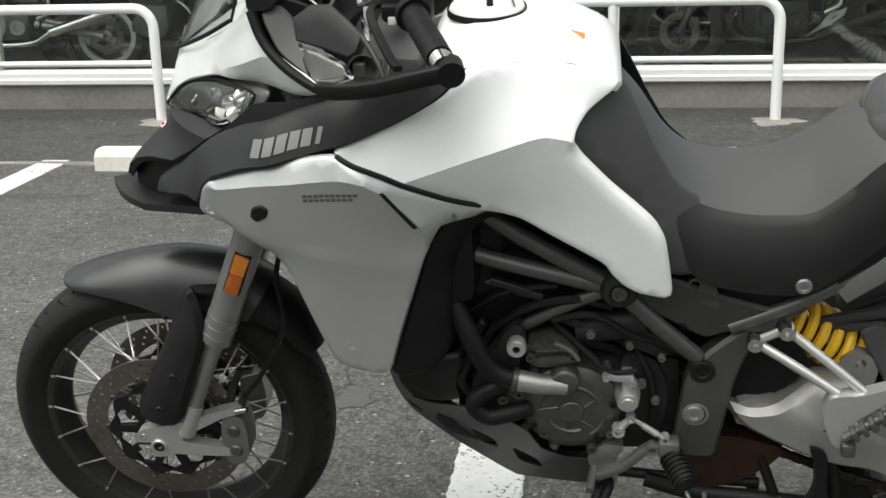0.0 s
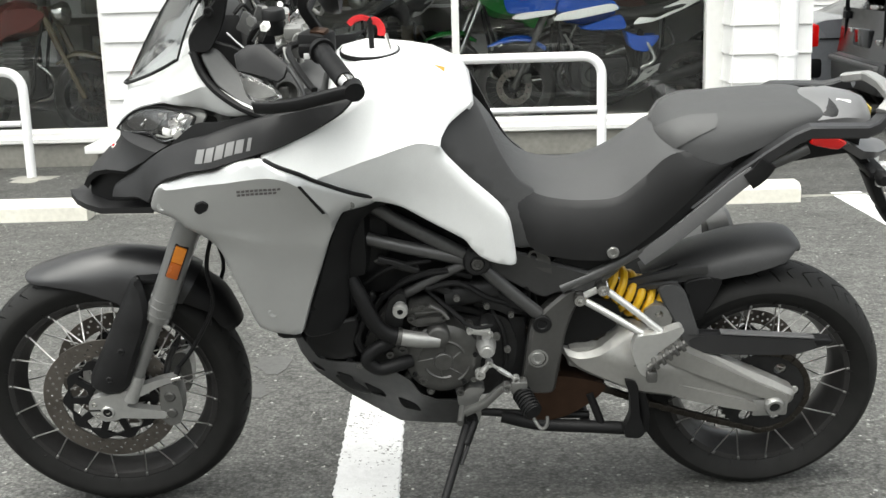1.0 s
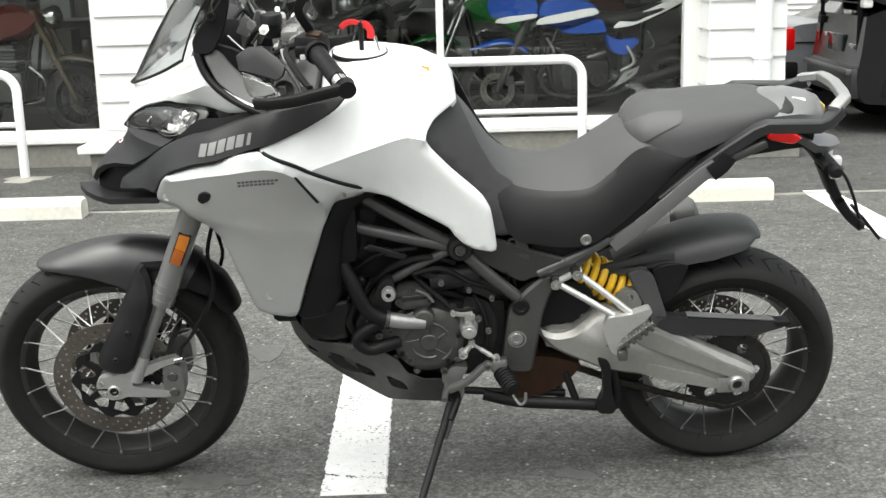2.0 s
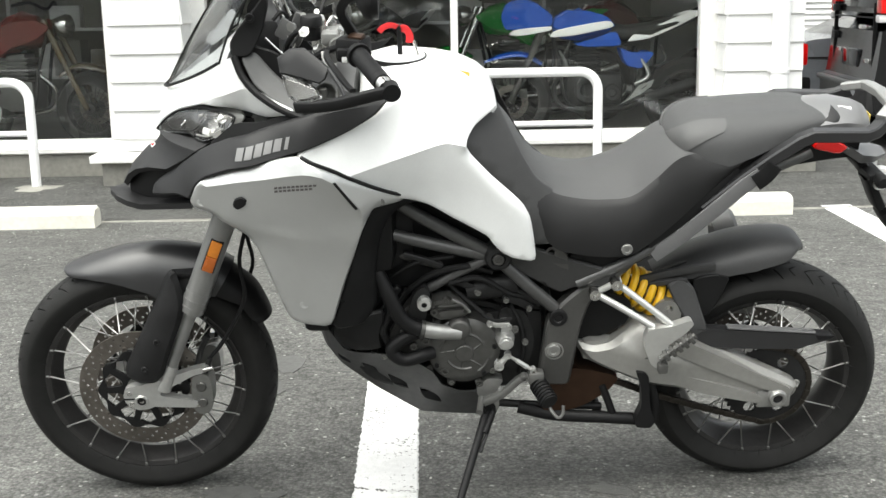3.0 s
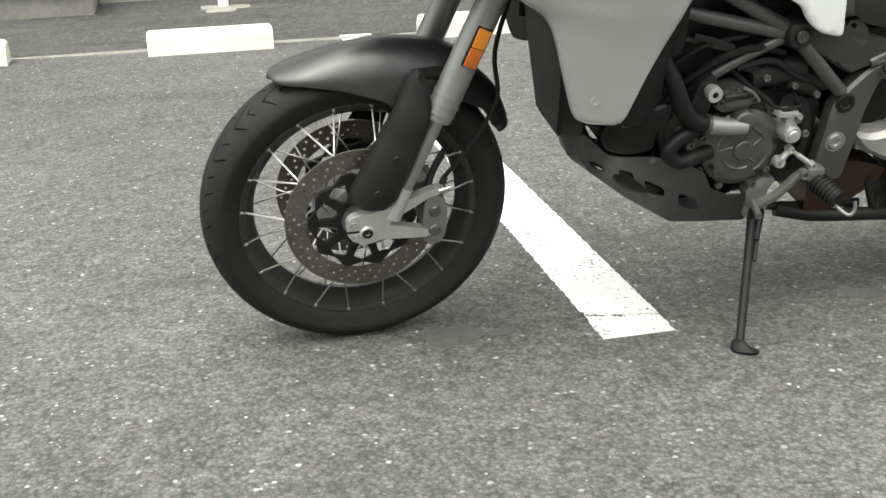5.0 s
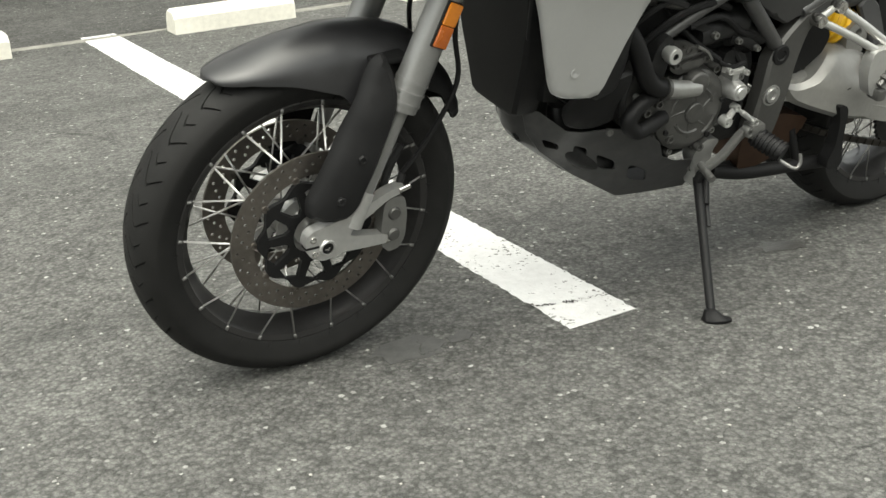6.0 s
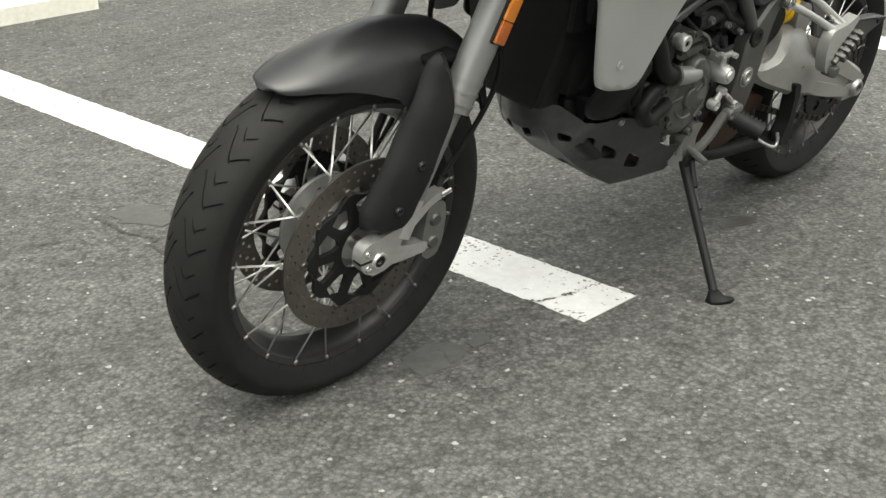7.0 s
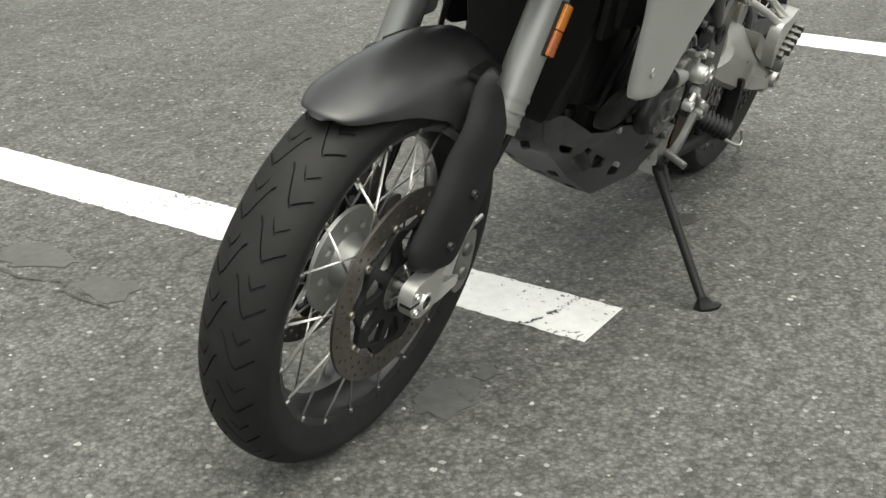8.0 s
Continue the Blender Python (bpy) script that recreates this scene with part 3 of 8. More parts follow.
downpipe()


def guard_rail(x0, x1, y, mids):
    """A bent white tube barrier with a lower bar, on round footings."""
    t = thing("guard_rail", pose(0, 0, 0), "white painted tube guard rail before the shop window", "guard rail", "guard rails before the shop")
    r, h, k = 0.031, 0.722, 0.12
    arc = [(x1 - k + k * math.sin(a), y, h - k + k * math.cos(a)) for a in np.linspace(0, math.pi / 2, 8)]
    arc0 = [(x0 + k - k * math.sin(a), y, h - k + k * math.cos(a)) for a in np.linspace(math.pi / 2, 0, 8)]
    part("top_rail", tube([(x0, y, 0), (x0, y, 0.3), *arc0, *arc, (x1, y, 0.3), (x1, y, 0)], r, 16, 0), RAIL, t)
    part("lower_rail", tube([(x0 + r, y, 0.388), (x1 - r, y, 0.388)], 0.020, 12, 0), RAIL, t)
    for m in mids:
        part("post", tube([(m, y, 0), (m, y, h - 0.02)], 0.027, 14, 0), RAIL, t)
    for x in (x0, x1):
        foot = lathe([(0.0, 0.0), (0.17, 0.0), (0.14, 0.006), (0.10, 0.010), (0.05, 0.015), (0.0, 0.015)], 0, 0, 28)
        for v in foot.verts:
            a = math.atan2(v.co.z, v.co.x)
            k_ = 1 + 0.22 * math.sin(3 * a + x * 7) + 0.13 * math.sin(7 * a + x * 3)
            v.co = Vector((x + v.co.x * k_, y + v.co.z * k_ * 0.8, 0.026 + v.co.y))
        part("footing", foot, CONCRETE, t, "pale mortar patch round the post")


guard_rail(-0.80, 1.078, 7.40, (0.14,))
guard_rail(-4.6, -2.625, 7.40, ())


# ---------------------------------------------------------------- the motorcycle
# In its own space: x runs back from the front axle, y to its far side, z up; it leans on its side stand.
LEAN, HEADING = 12.5, 1.5
BIKE = Matrix.Translation((-0.717, 2.538, 0.002)) @ pose(0, 0, 0, 0, 0, HEADING) @ pose(0, 0, 0, LEAN)
bike = thing("motorcycle", BIKE, "white, silver and dark grey adventure motorcycle leaning on its side stand", "motorcycle")
FX, FZ, FR = 0.0, 0.325, 0.325
RX, RZ, RR = 1.555, 0.300, 0.301


def tyre_mesh(cx, cz, big, half, bead, groups):
    """A tyre with a rounded crown; its columns follow the bent tread grooves, which are cut into it."""
    sect = [(bead, -0.62 * half), (bead + 0.006, -0.74 * half), (bead + 0.016, -0.84 * half), (bead + 0.035, -0.97 * half)]
    drop = min(big - bead - 0.045, 0.85 * half)
    m = 31
    for i in range(m):
        ph = radians(-78 + 156 * i / (m - 1))
        sect.append((big - drop * (1 - math.cos(ph)) / (1 - math.cos(radians(78))), half * math.sin(ph) / math.sin(radians(78))))
    sect += [(r, -y) for r, y in reversed(sect[:4])]
    cols = (0.0, 0.014, 0.058, 0.072, 0.25, 0.4, 0.5, 0.514, 0.558, 0.572, 0.75, 0.9)
    bm = bmesh.new()
    rows = []
    for j in range(groups):
        for c, w in enumerate(cols):
            row = []
            for r, y in sect:
                s = abs(y / half)
                bend = 0.0 if s < 0.06 else 0.95 * (s - 0.06) if s < 0.42 else 0.342 - 0.35 * (min(s, 0.82) - 0.42)
                a = 2 * math.pi * (j + w + 2.0 * bend) / groups
                deep = c in ((1, 2) if y < 0 else (7, 8)) and 0.06 < s < 0.80
                short = c in ((7, 8) if y < 0 else (1, 2)) and 0.3 < s < 0.66
                q = r - (0.0042 if deep else 0.0034 if short else 0.0)
                row.append(bm.verts.new((cx + q * math.cos(a), y, cz + q * math.sin(a))))
            rows.append(row)
    for a, b in zip(rows, rows[1:] + rows[:1]):
        for i in range(len(sect) - 1):
            bm.faces.new((a[i], b[i], b[i + 1], a[i + 1]))
    return bm


def disc_mesh(cx, cz, r_out, r_in, y, rows=3, per=26):
    holes = [ring_points(cx, cz, r_in, 72)]
    for i in range(rows):
        rr = r_in + (r_out - r_in) * (0.28 + 0.24 * i)
        for k in range(per):
            a = 2 * math.pi * (k + (i % 2) * 0.5 + 0.12 * i) / per
            holes.append(ring_points(cx + rr * math.cos(a), cz + rr * math.sin(a), 0.0034, 7))
    return plate(ring_points(cx, cz, r_out, 96), y - 0.0025, y + 0.0025, holes)


def carrier_mesh(cx, cz, r_out, y, arms=10):
    """The dark spider that holds a brake disc: one casting with an arm to each bobbin."""
    pts, holes = [], []
    n = arms * 8
    for k in range(n):
        a = 2 * math.pi * k / n
        pts.append((cx + (r_out - 0.010 + 0.006 * math.cos(a * arms)) * math.cos(a), cz + (r_out - 0.010 + 0.006 * math.cos(a * arms)) * math.sin(a)))
    for k in range(arms):
        a = 2 * math.pi * (k + 0.5) / arms
        g = math.pi / arms
        holes.append([(cx + r * math.cos(a + da), cz + r * math.sin(a + da)) for r, da in ((0.053, 0.0), (0.060, -0.50 * g), (r_out - 0.026, -0.74 * g), (r_out - 0.018, 0.0), (r_out - 0.026, 0.74 * g), (0.060, 0.50 * g))])
    return plate(pts, y - 0.008, y + 0.001, [ring_points(cx, cz, 0.043, 40), *holes])


def bobbins(cx, cz, r_out, y, parent, arms=10):
    for k in range(arms):
        a = 2 * math.pi * k / arms
        part("bobbin", knob(cx + r_out * math.cos(a), y + 0.004, cz + r_out * math.sin(a), 0.0075, 0.010, 10), DISC, parent)


def unit_spoke():
    bm = tube([(0, 0, 0), (0, 0, 1)], 0.0020, 6, 0)
    me = bpy.data.meshes.new("spoke")
    bm.to_mesh(me)
    bm.free()
    me.materials.append(SPOKE_STEEL)
    me.shade_smooth()
    return me


SPOKE = unit_spoke()


def unit_nipple():
    bm = moved(lathe([(0.0, -0.006), (0.0028, -0.006), (0.0034, -0.003), (0.0034, 0.003), (0.0, 0.004)], 0, 0, 8), pose(0, 0, 0, 90))
    bmesh.ops.recalc_face_normals(bm, faces=bm.faces)
    me = bpy.data.meshes.new("spoke_nipple")
    bm.to_mesh(me)
    bm.free()
    me.materials.append(PUMP)
    me.shade_smooth()
    return me


NIPPLE = unit_nipple()


def spoked_wheel(name, cx, cz, big, half, rim_r, rim_half, spokes, groups, phase):
    """Rim, tyre, hub and crossed wire spokes that end at the rim's flanges."""
    prof = [(rim_r + 0.012, -rim_half), (rim_r + 0.004, -rim_half - 0.002), (rim_r - 0.006, -rim_half + 0.002), (rim_r - 0.010, -rim_half + 0.012), (rim_r - 0.022, -rim_half * 0.45),
            (rim_r - 0.028, 0), (rim_r - 0.022, rim_half * 0.45), (rim_r - 0.010, rim_half - 0.012), (rim_r - 0.006, rim_half - 0.002), (rim_r + 0.004, rim_half + 0.002), (rim_r + 0.012, rim_half), (rim_r - 0.002, 0)]
    rim = part(name, lathe(prof, cx, cz, 96, True), RIM, bike, "dark anodised wire-spoked wheel", angle=30)
    part("tyre", tyre_mesh(cx, cz, big, half, rim_r - 0.001, groups), RUBBER, rim, "black road tyre with angled tread grooves", angle=32)
    part("hub", lathe([(0.0, -0.058), (0.034, -0.058), (0.040, -0.046), (0.060, -0.042), (0.060, -0.034), (0.046, -0.026), (0.036, 0), (0.046, 0.026), (0.060, 0.034), (0.060, 0.042), (0.040, 0.046), (0.034, 0.058), (0.0, 0.058)], cx, cz, 36), CLAMP, rim, "pale cast aluminium hub")
    for k in range(8):
        a = math.pi * (k + 0.5) / 4
        part("hub_hole", knob(cx + 0.051 * math.cos(a), 0.0335, cz + 0.051 * math.sin(a), 0.0055, 0.002, 10), BLACK, rim)
    for k in range(spokes):
        side = -1 if k % 2 else 1
        a = 2 * math.pi * (k + phase) / spokes
        swing = radians(24) * (1 if (k // 2) % 2 else -1)
        top = Vector((cx + (rim_r + 0.001) * math.cos(a), side * (rim_half - 0.002), cz + (rim_r + 0.001) * math.sin(a)))
        foot = Vector((cx + 0.056 * math.cos(a + swing * 2.2), side * 0.038, cz + 0.056 * math.sin(a + swing * 2.2)))
        d = top - foot
        if side < 0:
            nip = new("spoke_nipple", NIPPLE)
            nip.parent = rim
            nip.matrix_local = Matrix.Translation(top + Vector((0, -0.003, 0))) @ d.to_track_quat("Z", "Y").to_matrix().to_4x4()
        s = new("spoke", SPOKE)
        s.parent = rim
        s.matrix_local = Matrix.Translation(foot) @ d.to_track_quat("Z", "Y").to_matrix().to_4x4() @ Matrix.Diagonal((1, 1, d.length, 1))
    return rim


front = spoked_wheel("front_wheel", FX, FZ, FR, 0.060, 0.243, 0.044, 40, 25, 0.3)
for y in (-0.068, 0.068):
    d = part("brake_disc", disc_mesh(FX, FZ, 0.160, 0.118, y), DISC, front, "drilled brake disc with a dark carrier")
    part("disc_carrier", carrier_mesh(FX, FZ, 0.118, y), BLACK, front)
    bobbins(FX, FZ, 0.118, y, front)
part("hub_flange", plate(ring_points(FX, FZ, 0.090, 48), 0.026, 0.033, [ring_points(FX, FZ, 0.040, 32), *[ring_points(FX + 0.062 * math.cos(a), FZ + 0.062 * math.sin(a), 0.009, 12) for a in np.linspace(0.2, 2 * math.pi + 0.2, 9)[:-1]]]), CLAMP, front, "pale cast hub flange with round holes", angle=30)
part("axle_hollow", knob(FX + 0.002, -0.1195, FZ - 0.006, 0.0112, 0.004, 20), BLACK, front)
part("axle", merge(lathe([(0.008, -0.122), (0.0115, -0.122), (0.0125, -0.119), (0.0125, -0.10), (0.0125, -0.09), (0.016, 0.12), (0.013, 0.12)], FX, FZ, 28, True)), STEEL, front)

rear = spoked_wheel("rear_wheel", RX, RZ, RR, 0.085, 0.216, 0.062, 40, 23, 0.1)
part("brake_disc", disc_mesh(RX, RZ, 0.132, 0.095, 0.075), DISC, rear, "drilled brake disc")
part("disc_carrier", carrier_mesh(RX, RZ, 0.095, 0.075, 8), BLACK, rear)
bobbins(RX, RZ, 0.095, 0.075, rear, 8)


def sprocket():
    pts = []
    for k in range(43):
        a = 2 * math.pi * k / 43
        pts += [(RX + 0.104 * math.cos(a), RZ + 0.104 * math.sin(a)), (RX + 0.110 * math.cos(a + 0.05), RZ + 0.110 * math.sin(a + 0.05)), (RX + 0.104 * math.cos(a + 0.1), RZ + 0.104 * math.sin(a + 0.1))]
    holes = [ring_points(RX + 0.073 * math.cos(a), RZ + 0.073 * math.sin(a), 0.015, 12) for a in np.linspace(0, 2 * math.pi, 7)[:-1]]
    return merge(plate(pts, -0.098, -0.091, holes), lathe([(0.02, -0.112), (0.05, -0.112), (0.055, -0.098), (0.055, -0.06), (0.02, -0.06)], RX, RZ, 30, True))


part("sprocket", sprocket(), ENGINE_D, rear)


def chain():
    fx, fz, fr, rr = 0.985, 0.452, 0.040, 0.108
    path = []
    for k in range(41):
        s = k / 40
        path.append((fx + (RX - fx) * s, fz + fr + (RZ + rr - fz - fr) * s))
    path += [(RX + rr * math.sin(a), RZ + rr * math.cos(a)) for a in np.linspace(0.1, math.pi + 0.08, 24)]
    for k in range(41):
        s = k / 40
        path.append((RX + (fx - RX) * s, RZ - rr - 0.018 * math.sin(math.pi * s) + (fz - fr - RZ + rr) * s))
    bms = []
    for i, (a, b) in enumerate(zip(path, path[1:])):
        p, q = Vector((a[0], -0.0945, a[1])), Vector((b[0], -0.0945, b[1]))
        w = 0.020 if i % 2 else 0.013
        bms.append(strip([p, p.lerp(q, 0.5), q], w * 0.8, 0.015, (0, 0, 1) if abs((q - p).normalized().z) < 0.9 else (1, 0, 0), 2))
    return merge(*bms)


part("chain", chain(), CHAIN, bike, smooth=False)

# ---- front fork
FORK_A, FORK_B = Vector((0.056, 0, 0.345)), Vector((0.380, 0, 1.12))


def on_fork(s, y):
    p = FORK_A.lerp(FORK_B, s)
    return (p.x, y, p.z)


for y in (-0.108, 0.108):
    rings_ = [tube([on_fork(a, y), on_fork(b, y)], r, 24, 0) for a, b, r in ((0.277, 0.292, 0.0285), (0.292, 0.298, 0.0305), (0.298, 0.316, 0.029), (0.316, 0.322, 0.0308), (0.322, 0.338, 0.029), (0.338, 0.346, 0.0305), (0.346, 1.0, 0.029))]
    leg = part("fork_leg", merge(*rings_), FORK, bike, "grey anodised upper fork tube")
    part("fork_slider", merge(tube([on_fork(0.06, y), on_fork(0.285, y)], (0.0135, 0.0160), 20, 0)), FORK, leg)
    s = 1 if y > 0 else -1
    cast = plate([(-0.041, 0.336), (-0.037, 0.350), (-0.027, 0.358), (0.012, 0.366), (0.057, 0.377), (0.098, 0.386), (0.130, 0.394), (0.166, 0.399), (0.170, 0.391), (0.163, 0.384), (0.128, 0.376), (0.092, 0.359), (0.052, 0.343), (0.047, 0.332), (0.115, 0.310), (0.136, 0.302), (0.140, 0.290), (0.128, 0.286), (0.066, 0.297), (0.034, 0.303), (0.018, 0.296), (-0.006, 0.293), (-0.028, 0.303), (-0.039, 0.319)], y - 0.013 if s < 0 else y - 0.010, y + 0.010 if s < 0 else y + 0.013, soft=True)
    bmesh.ops.bevel(cast, geom=[e for e in cast.edges if len(e.link_faces) == 2 and e.calc_face_angle(0) > 1.2], offset=0.0065, segments=3, affect="EDGES")
    for v in cast.verts:
        k = min(1.0, max(0.0, (v.co.x - 0.045) / 0.10))
        v.co.y -= s * 0.020 * k
    boss = lathe([(0.0115, y - 0.017), (0.0145, y - 0.017), (0.0165, y - 0.014), (0.0195, y + 0.012), (0.0115, y + 0.012)], FX + 0.002, FZ - 0.006, 30, True)
    part("axle_clamp", merge(cast, boss, tube([(0.056, y, 0.345), on_fork(0.085, y)], (0.0185, 0.0165), 14, 0)), CLAMP, leg, "cast aluminium axle clamp")
    part("pinch_bolt", merge(*[knob(-0.026 + 0.004 * k, y - 0.009, 0.341 - 0.030 * k, 0.0066, 0.006, 14) for k in (0, 1)]), STEEL, leg)
    part("clamp_slot", box(-0.0405, -0.014, y - 0.0132, y + 0.006, 0.3225, 0.3275), BLACK, leg)
    lo, hi = min(s * 0.04, s * 0.100), max(s * 0.04, s * 0.100)
    inn, out = s * 0.045, s * 0.102
    cal = plate([(0.126, 0.372), (0.150, 0.380), (0.168, 0.374), (0.174, 0.340), (0.172, 0.290), (0.160, 0.268), (0.138, 0.264), (0.124, 0.278), (0.121, 0.320)], min(inn, out), max(inn, out), soft=True)
    bmesh.ops.bevel(cal, geom=[e for e in cal.edges if len(e.link_faces) == 2 and e.calc_face_angle(0) > 1.2], offset=0.006, segments=3, affect="EDGES")
    caliper = part("brake_caliper", cal, PUMP, leg, "grey radial brake caliper", angle=30)
    part("caliper_face", merge(*[lathe([(0.0, s * 0.107), (0.010, s * 0.107), (0.013, s * 0.104), (0.0135, s * 0.100), (0.0, s * 0.100)], 0.147, z, 16) for z in (0.300, 0.345)]), ENGINE, caliper)
    for x, z in ((0.160, 0.391), (0.132, 0.290)):
        part("caliper_bolt", tube([(x - 0.004, s * 0.098, z - 0.002), (x + 0.018, s * 0.098, z + 0.003)], 0.0062, 10, 0), STEEL, caliper)
    part("hose_union", merge(tube([(0.158, s * 0.085, 0.378), (0.172, s * 0.080, 0.412)], 0.007, 10, 0), tube([(0.135, s * 0.07, 0.375), (0.148, s * 0.072, 0.425), (0.17, s * 0.075, 0.47)], 0.008, 8, 3)), ENGINE_D, caliper)
    part("brake_hose", tube([(0.172, s * 0.078, 0.412), (0.215, s * 0.085, 0.47), (0.27, s * 0.09, 0.58), (0.265, s * 0.08, 0.68), (0.30, s * 0.06, 0.80)], 0.005, 8), BLACK, leg)
tilt = math.atan2(FORK_B.x - FORK_A.x, FORK_B.z - FORK_A.z)
for z0, z1, mat in ((0.0, 0.040, ORANGE), (-0.040, -0.0005, ORANGE_D)):
    part("side_reflector", moved(box(-0.013, 0.013, -0.007, 0.0, z0, z1, 0.003), Matrix.Translation((0.212, -0.137, 0.713)) @ Matrix.Rotation(tilt, 4, "Y")), mat, bike, "orange side reflector on the fork")
part("reflector_holder", moved(box(-0.0155, 0.0155, -0.002, 0.006, -0.0425, 0.0425, 0.003), Matrix.Translation((0.212, -0.136, 0.713)) @ Matrix.Rotation(tilt, 4, "Y")), BLACK, bike)

GUARD = [(0.112, 0.668), (0.126, 0.630), (0.132, 0.580), (0.120, 0.535), (0.102, 0.495), (0.083, 0.445), (0.064, 0.392), (0.040, 0.370), (0.0, 0.368), (-0.032, 0.380), (-0.030, 0.410), (-0.014, 0.440), (0.012, 0.490), (0.035, 0.535), (0.065, 0.593), (0.091, 0.650)]
gw = field([(0.11, 0.665, 0.112), (0.12, 0.60, 0.130), (0.128, 0.54, 0.134), (0.07, 0.41, 0.134), (-0.02, 0.38, 0.120), (-0.014, 0.44, 0.110), (0.035, 0.54, 0.106), (0.08, 0.63, 0.104), (0.06, 0.48, 0.138), (0.03, 0.42, 0.136), (0.095, 0.56, 0.138)])
for s in (1, -1):
    g = shell(GUARD if s == 1 else [(x, min(z, 0.628)) for x, z in GUARD if z < 0.66], gw, 0.005, 0.02, 0.012)
    part("fork_guard", moved(g, Matrix.Diagonal((1, s, 1, 1))), BLACK, bike, "matt black plastic fork guard")
    for x, z in ((0.060, 0.490), (0.022, 0.415)):
        part("fork_guard_screw", moved(knob(x, -gw(x, z) + 0.002, z, 0.008, 0.006, 12), Matrix.Diagonal((1, s, 1, 1))), ENGINE_D, bike)


def arch(stations, thick, nseg=14, square=1.0):
    """A mudguard: stations (x, z, half width, drop) bridged by rounded cross-sections; square below 1 gives them flatter flanks."""
    st = [Vector((a[0], a[1], a[2])) for a in stations]
    dr = [a[3] for a in stations]
    rings = []
    n = 6
    path = smooth_path(st, n)
    for i, p in enumerate(path):
        k = min(i / n, len(dr) - 1)
        a = int(k)
        drop = dr[a] + (dr[min(a + 1, len(dr) - 1)] - dr[a]) * (k - a)
        d = (path[min(i + 1, len(path) - 1)] - path[max(i - 1, 0)])
        nv = Vector((-d.y, d.x)).normalized()
        if nv.y < 0 and abs(nv.y) > 0.3:
            nv = -nv
        ring = []
        for inner in (0, 1):
            ts = np.linspace(-1, 1, nseg)
            for t in (ts if not inner else ts[::-1]):
                y = (p.z - inner * thick) * math.copysign(abs(math.sin(t * math.pi / 2)) ** square, t)
                h = -drop * (1 - max(0.0, math.cos(t * math.pi / 2)) ** square) - inner * thick * (1 - 0.6 * abs(t))
                ring.append((p.x + nv.x * h, y, p.y + nv.y * h))
        rings.append(ring)
    return loft(rings)


part("front_fender", arch([(-0.174, 0.626, 0.008, 0.001), (-0.164, 0.638, 0.036, 0.014), (-0.117, 0.655, 0.062, 0.030), (-0.050, 0.676, 0.074, 0.062), (0.010, 0.688, 0.079, 0.092), (0.067, 0.694, 0.082, 0.122), (0.15, 0.684, 0.084, 0.125), (0.20, 0.666, 0.080, 0.095), (0.240, 0.640, 0.078, 0.075)], 0.005), FENDER, bike, "satin dark grey front mudguard", angle=60)
part("fender_flap", arch([(0.215, 0.645, 0.072, 0.07), (0.285, 0.580, 0.068, 0.045), (0.313, 0.525, 0.062, 0.04), (0.322, 0.495, 0.05, 0.03)], 0.006), BLACK, bike, angle=60)
part("fender_bridge", box(0.10, 0.17, -0.09, 0.09, 0.635, 0.648, 0.005), BLACK, bike)
part("fork_crown", merge(box(0.24, 0.35, -0.140, 0.140, 0.86, 0.90, 0.012), box(0.35, 0.46, -0.135, 0.135, 1.09, 1.125, 0.012), tube([(0.34, 0, 0.80), (0.44, 0, 1.10)], 0.035, 16, 0)), ENGINE_D, bike)

# ---- side fairing
FAIR = [(0.439, 1.012, 0.285), (0.366, 0.991, 0.28), (0.289, 0.973, 0.27), (0.234, 0.951, 0.25), (0.207, 0.924, 0.23), (0.187, 0.878, 0.205), (0.194, 0.864, 0.205), (0.242, 0.852, 0.222), (0.269, 0.832, 0.225), (0.307, 0.807, 0.225), (0.327, 0.779, 0.222), (0.342, 0.736, 0.22), (0.362, 0.668, 0.215), (0.382, 0.606, 0.21), (0.393, 0.584, 0.21), (0.419, 0.573, 0.215), (0.486, 0.568, 0.228), (0.513, 0.664, 0.245), (0.538, 0.741, 0.26), (0.566, 0.831, 0.285), (0.59, 0.877, 0.28), (0.602, 0.877, 0.27), (0.644, 0.87, 0.235), (0.671, 0.874, 0.205), (0.627, 0.902, 0.245), (0.57, 0.942, 0.29), (0.514, 0.982, 0.322), (0.472, 1.0, 0.305)]
RIDGE = [(0.234, 0.930, 0.248), (0.301, 0.946, 0.271), (0.366, 0.959, 0.291), (0.430, 0.974, 0.311), (0.468, 0.979, 0.327), (0.511, 0.960, 0.326), (0.564, 0.891, 0.301), (0.568, 0.854, 0.286)]
FOLD = [(0.262, 0.858, 0.243), (0.287, 0.853, 0.250), (0.375, 0.839, 0.262), (0.475, 0.822, 0.275), (0.560, 0.808, 0.280)]
RIDGE_FIT = RIDGE
RIDGE = [tuple(p) for p in smooth_path(RIDGE, 2)]
flat_field = field([*RIDGE_FIT, *FOLD, (0.207, 0.924, 0.232), (0.187, 0.878, 0.205)])

low_field = field([*FOLD, *FAIR[6:20]])
FLAT_ZONE = [(0.10, 0.99), (0.20, 0.99), *[p[:2] for p in RIDGE], (0.60, 0.80), (0.60, 0.40), (0.10, 0.40)]
LOW_ZONE = [(0.10, 0.88), *[p[:2] for p in FOLD], (0.60, 0.80), (0.60, 0.40), (0.10, 0.40)]


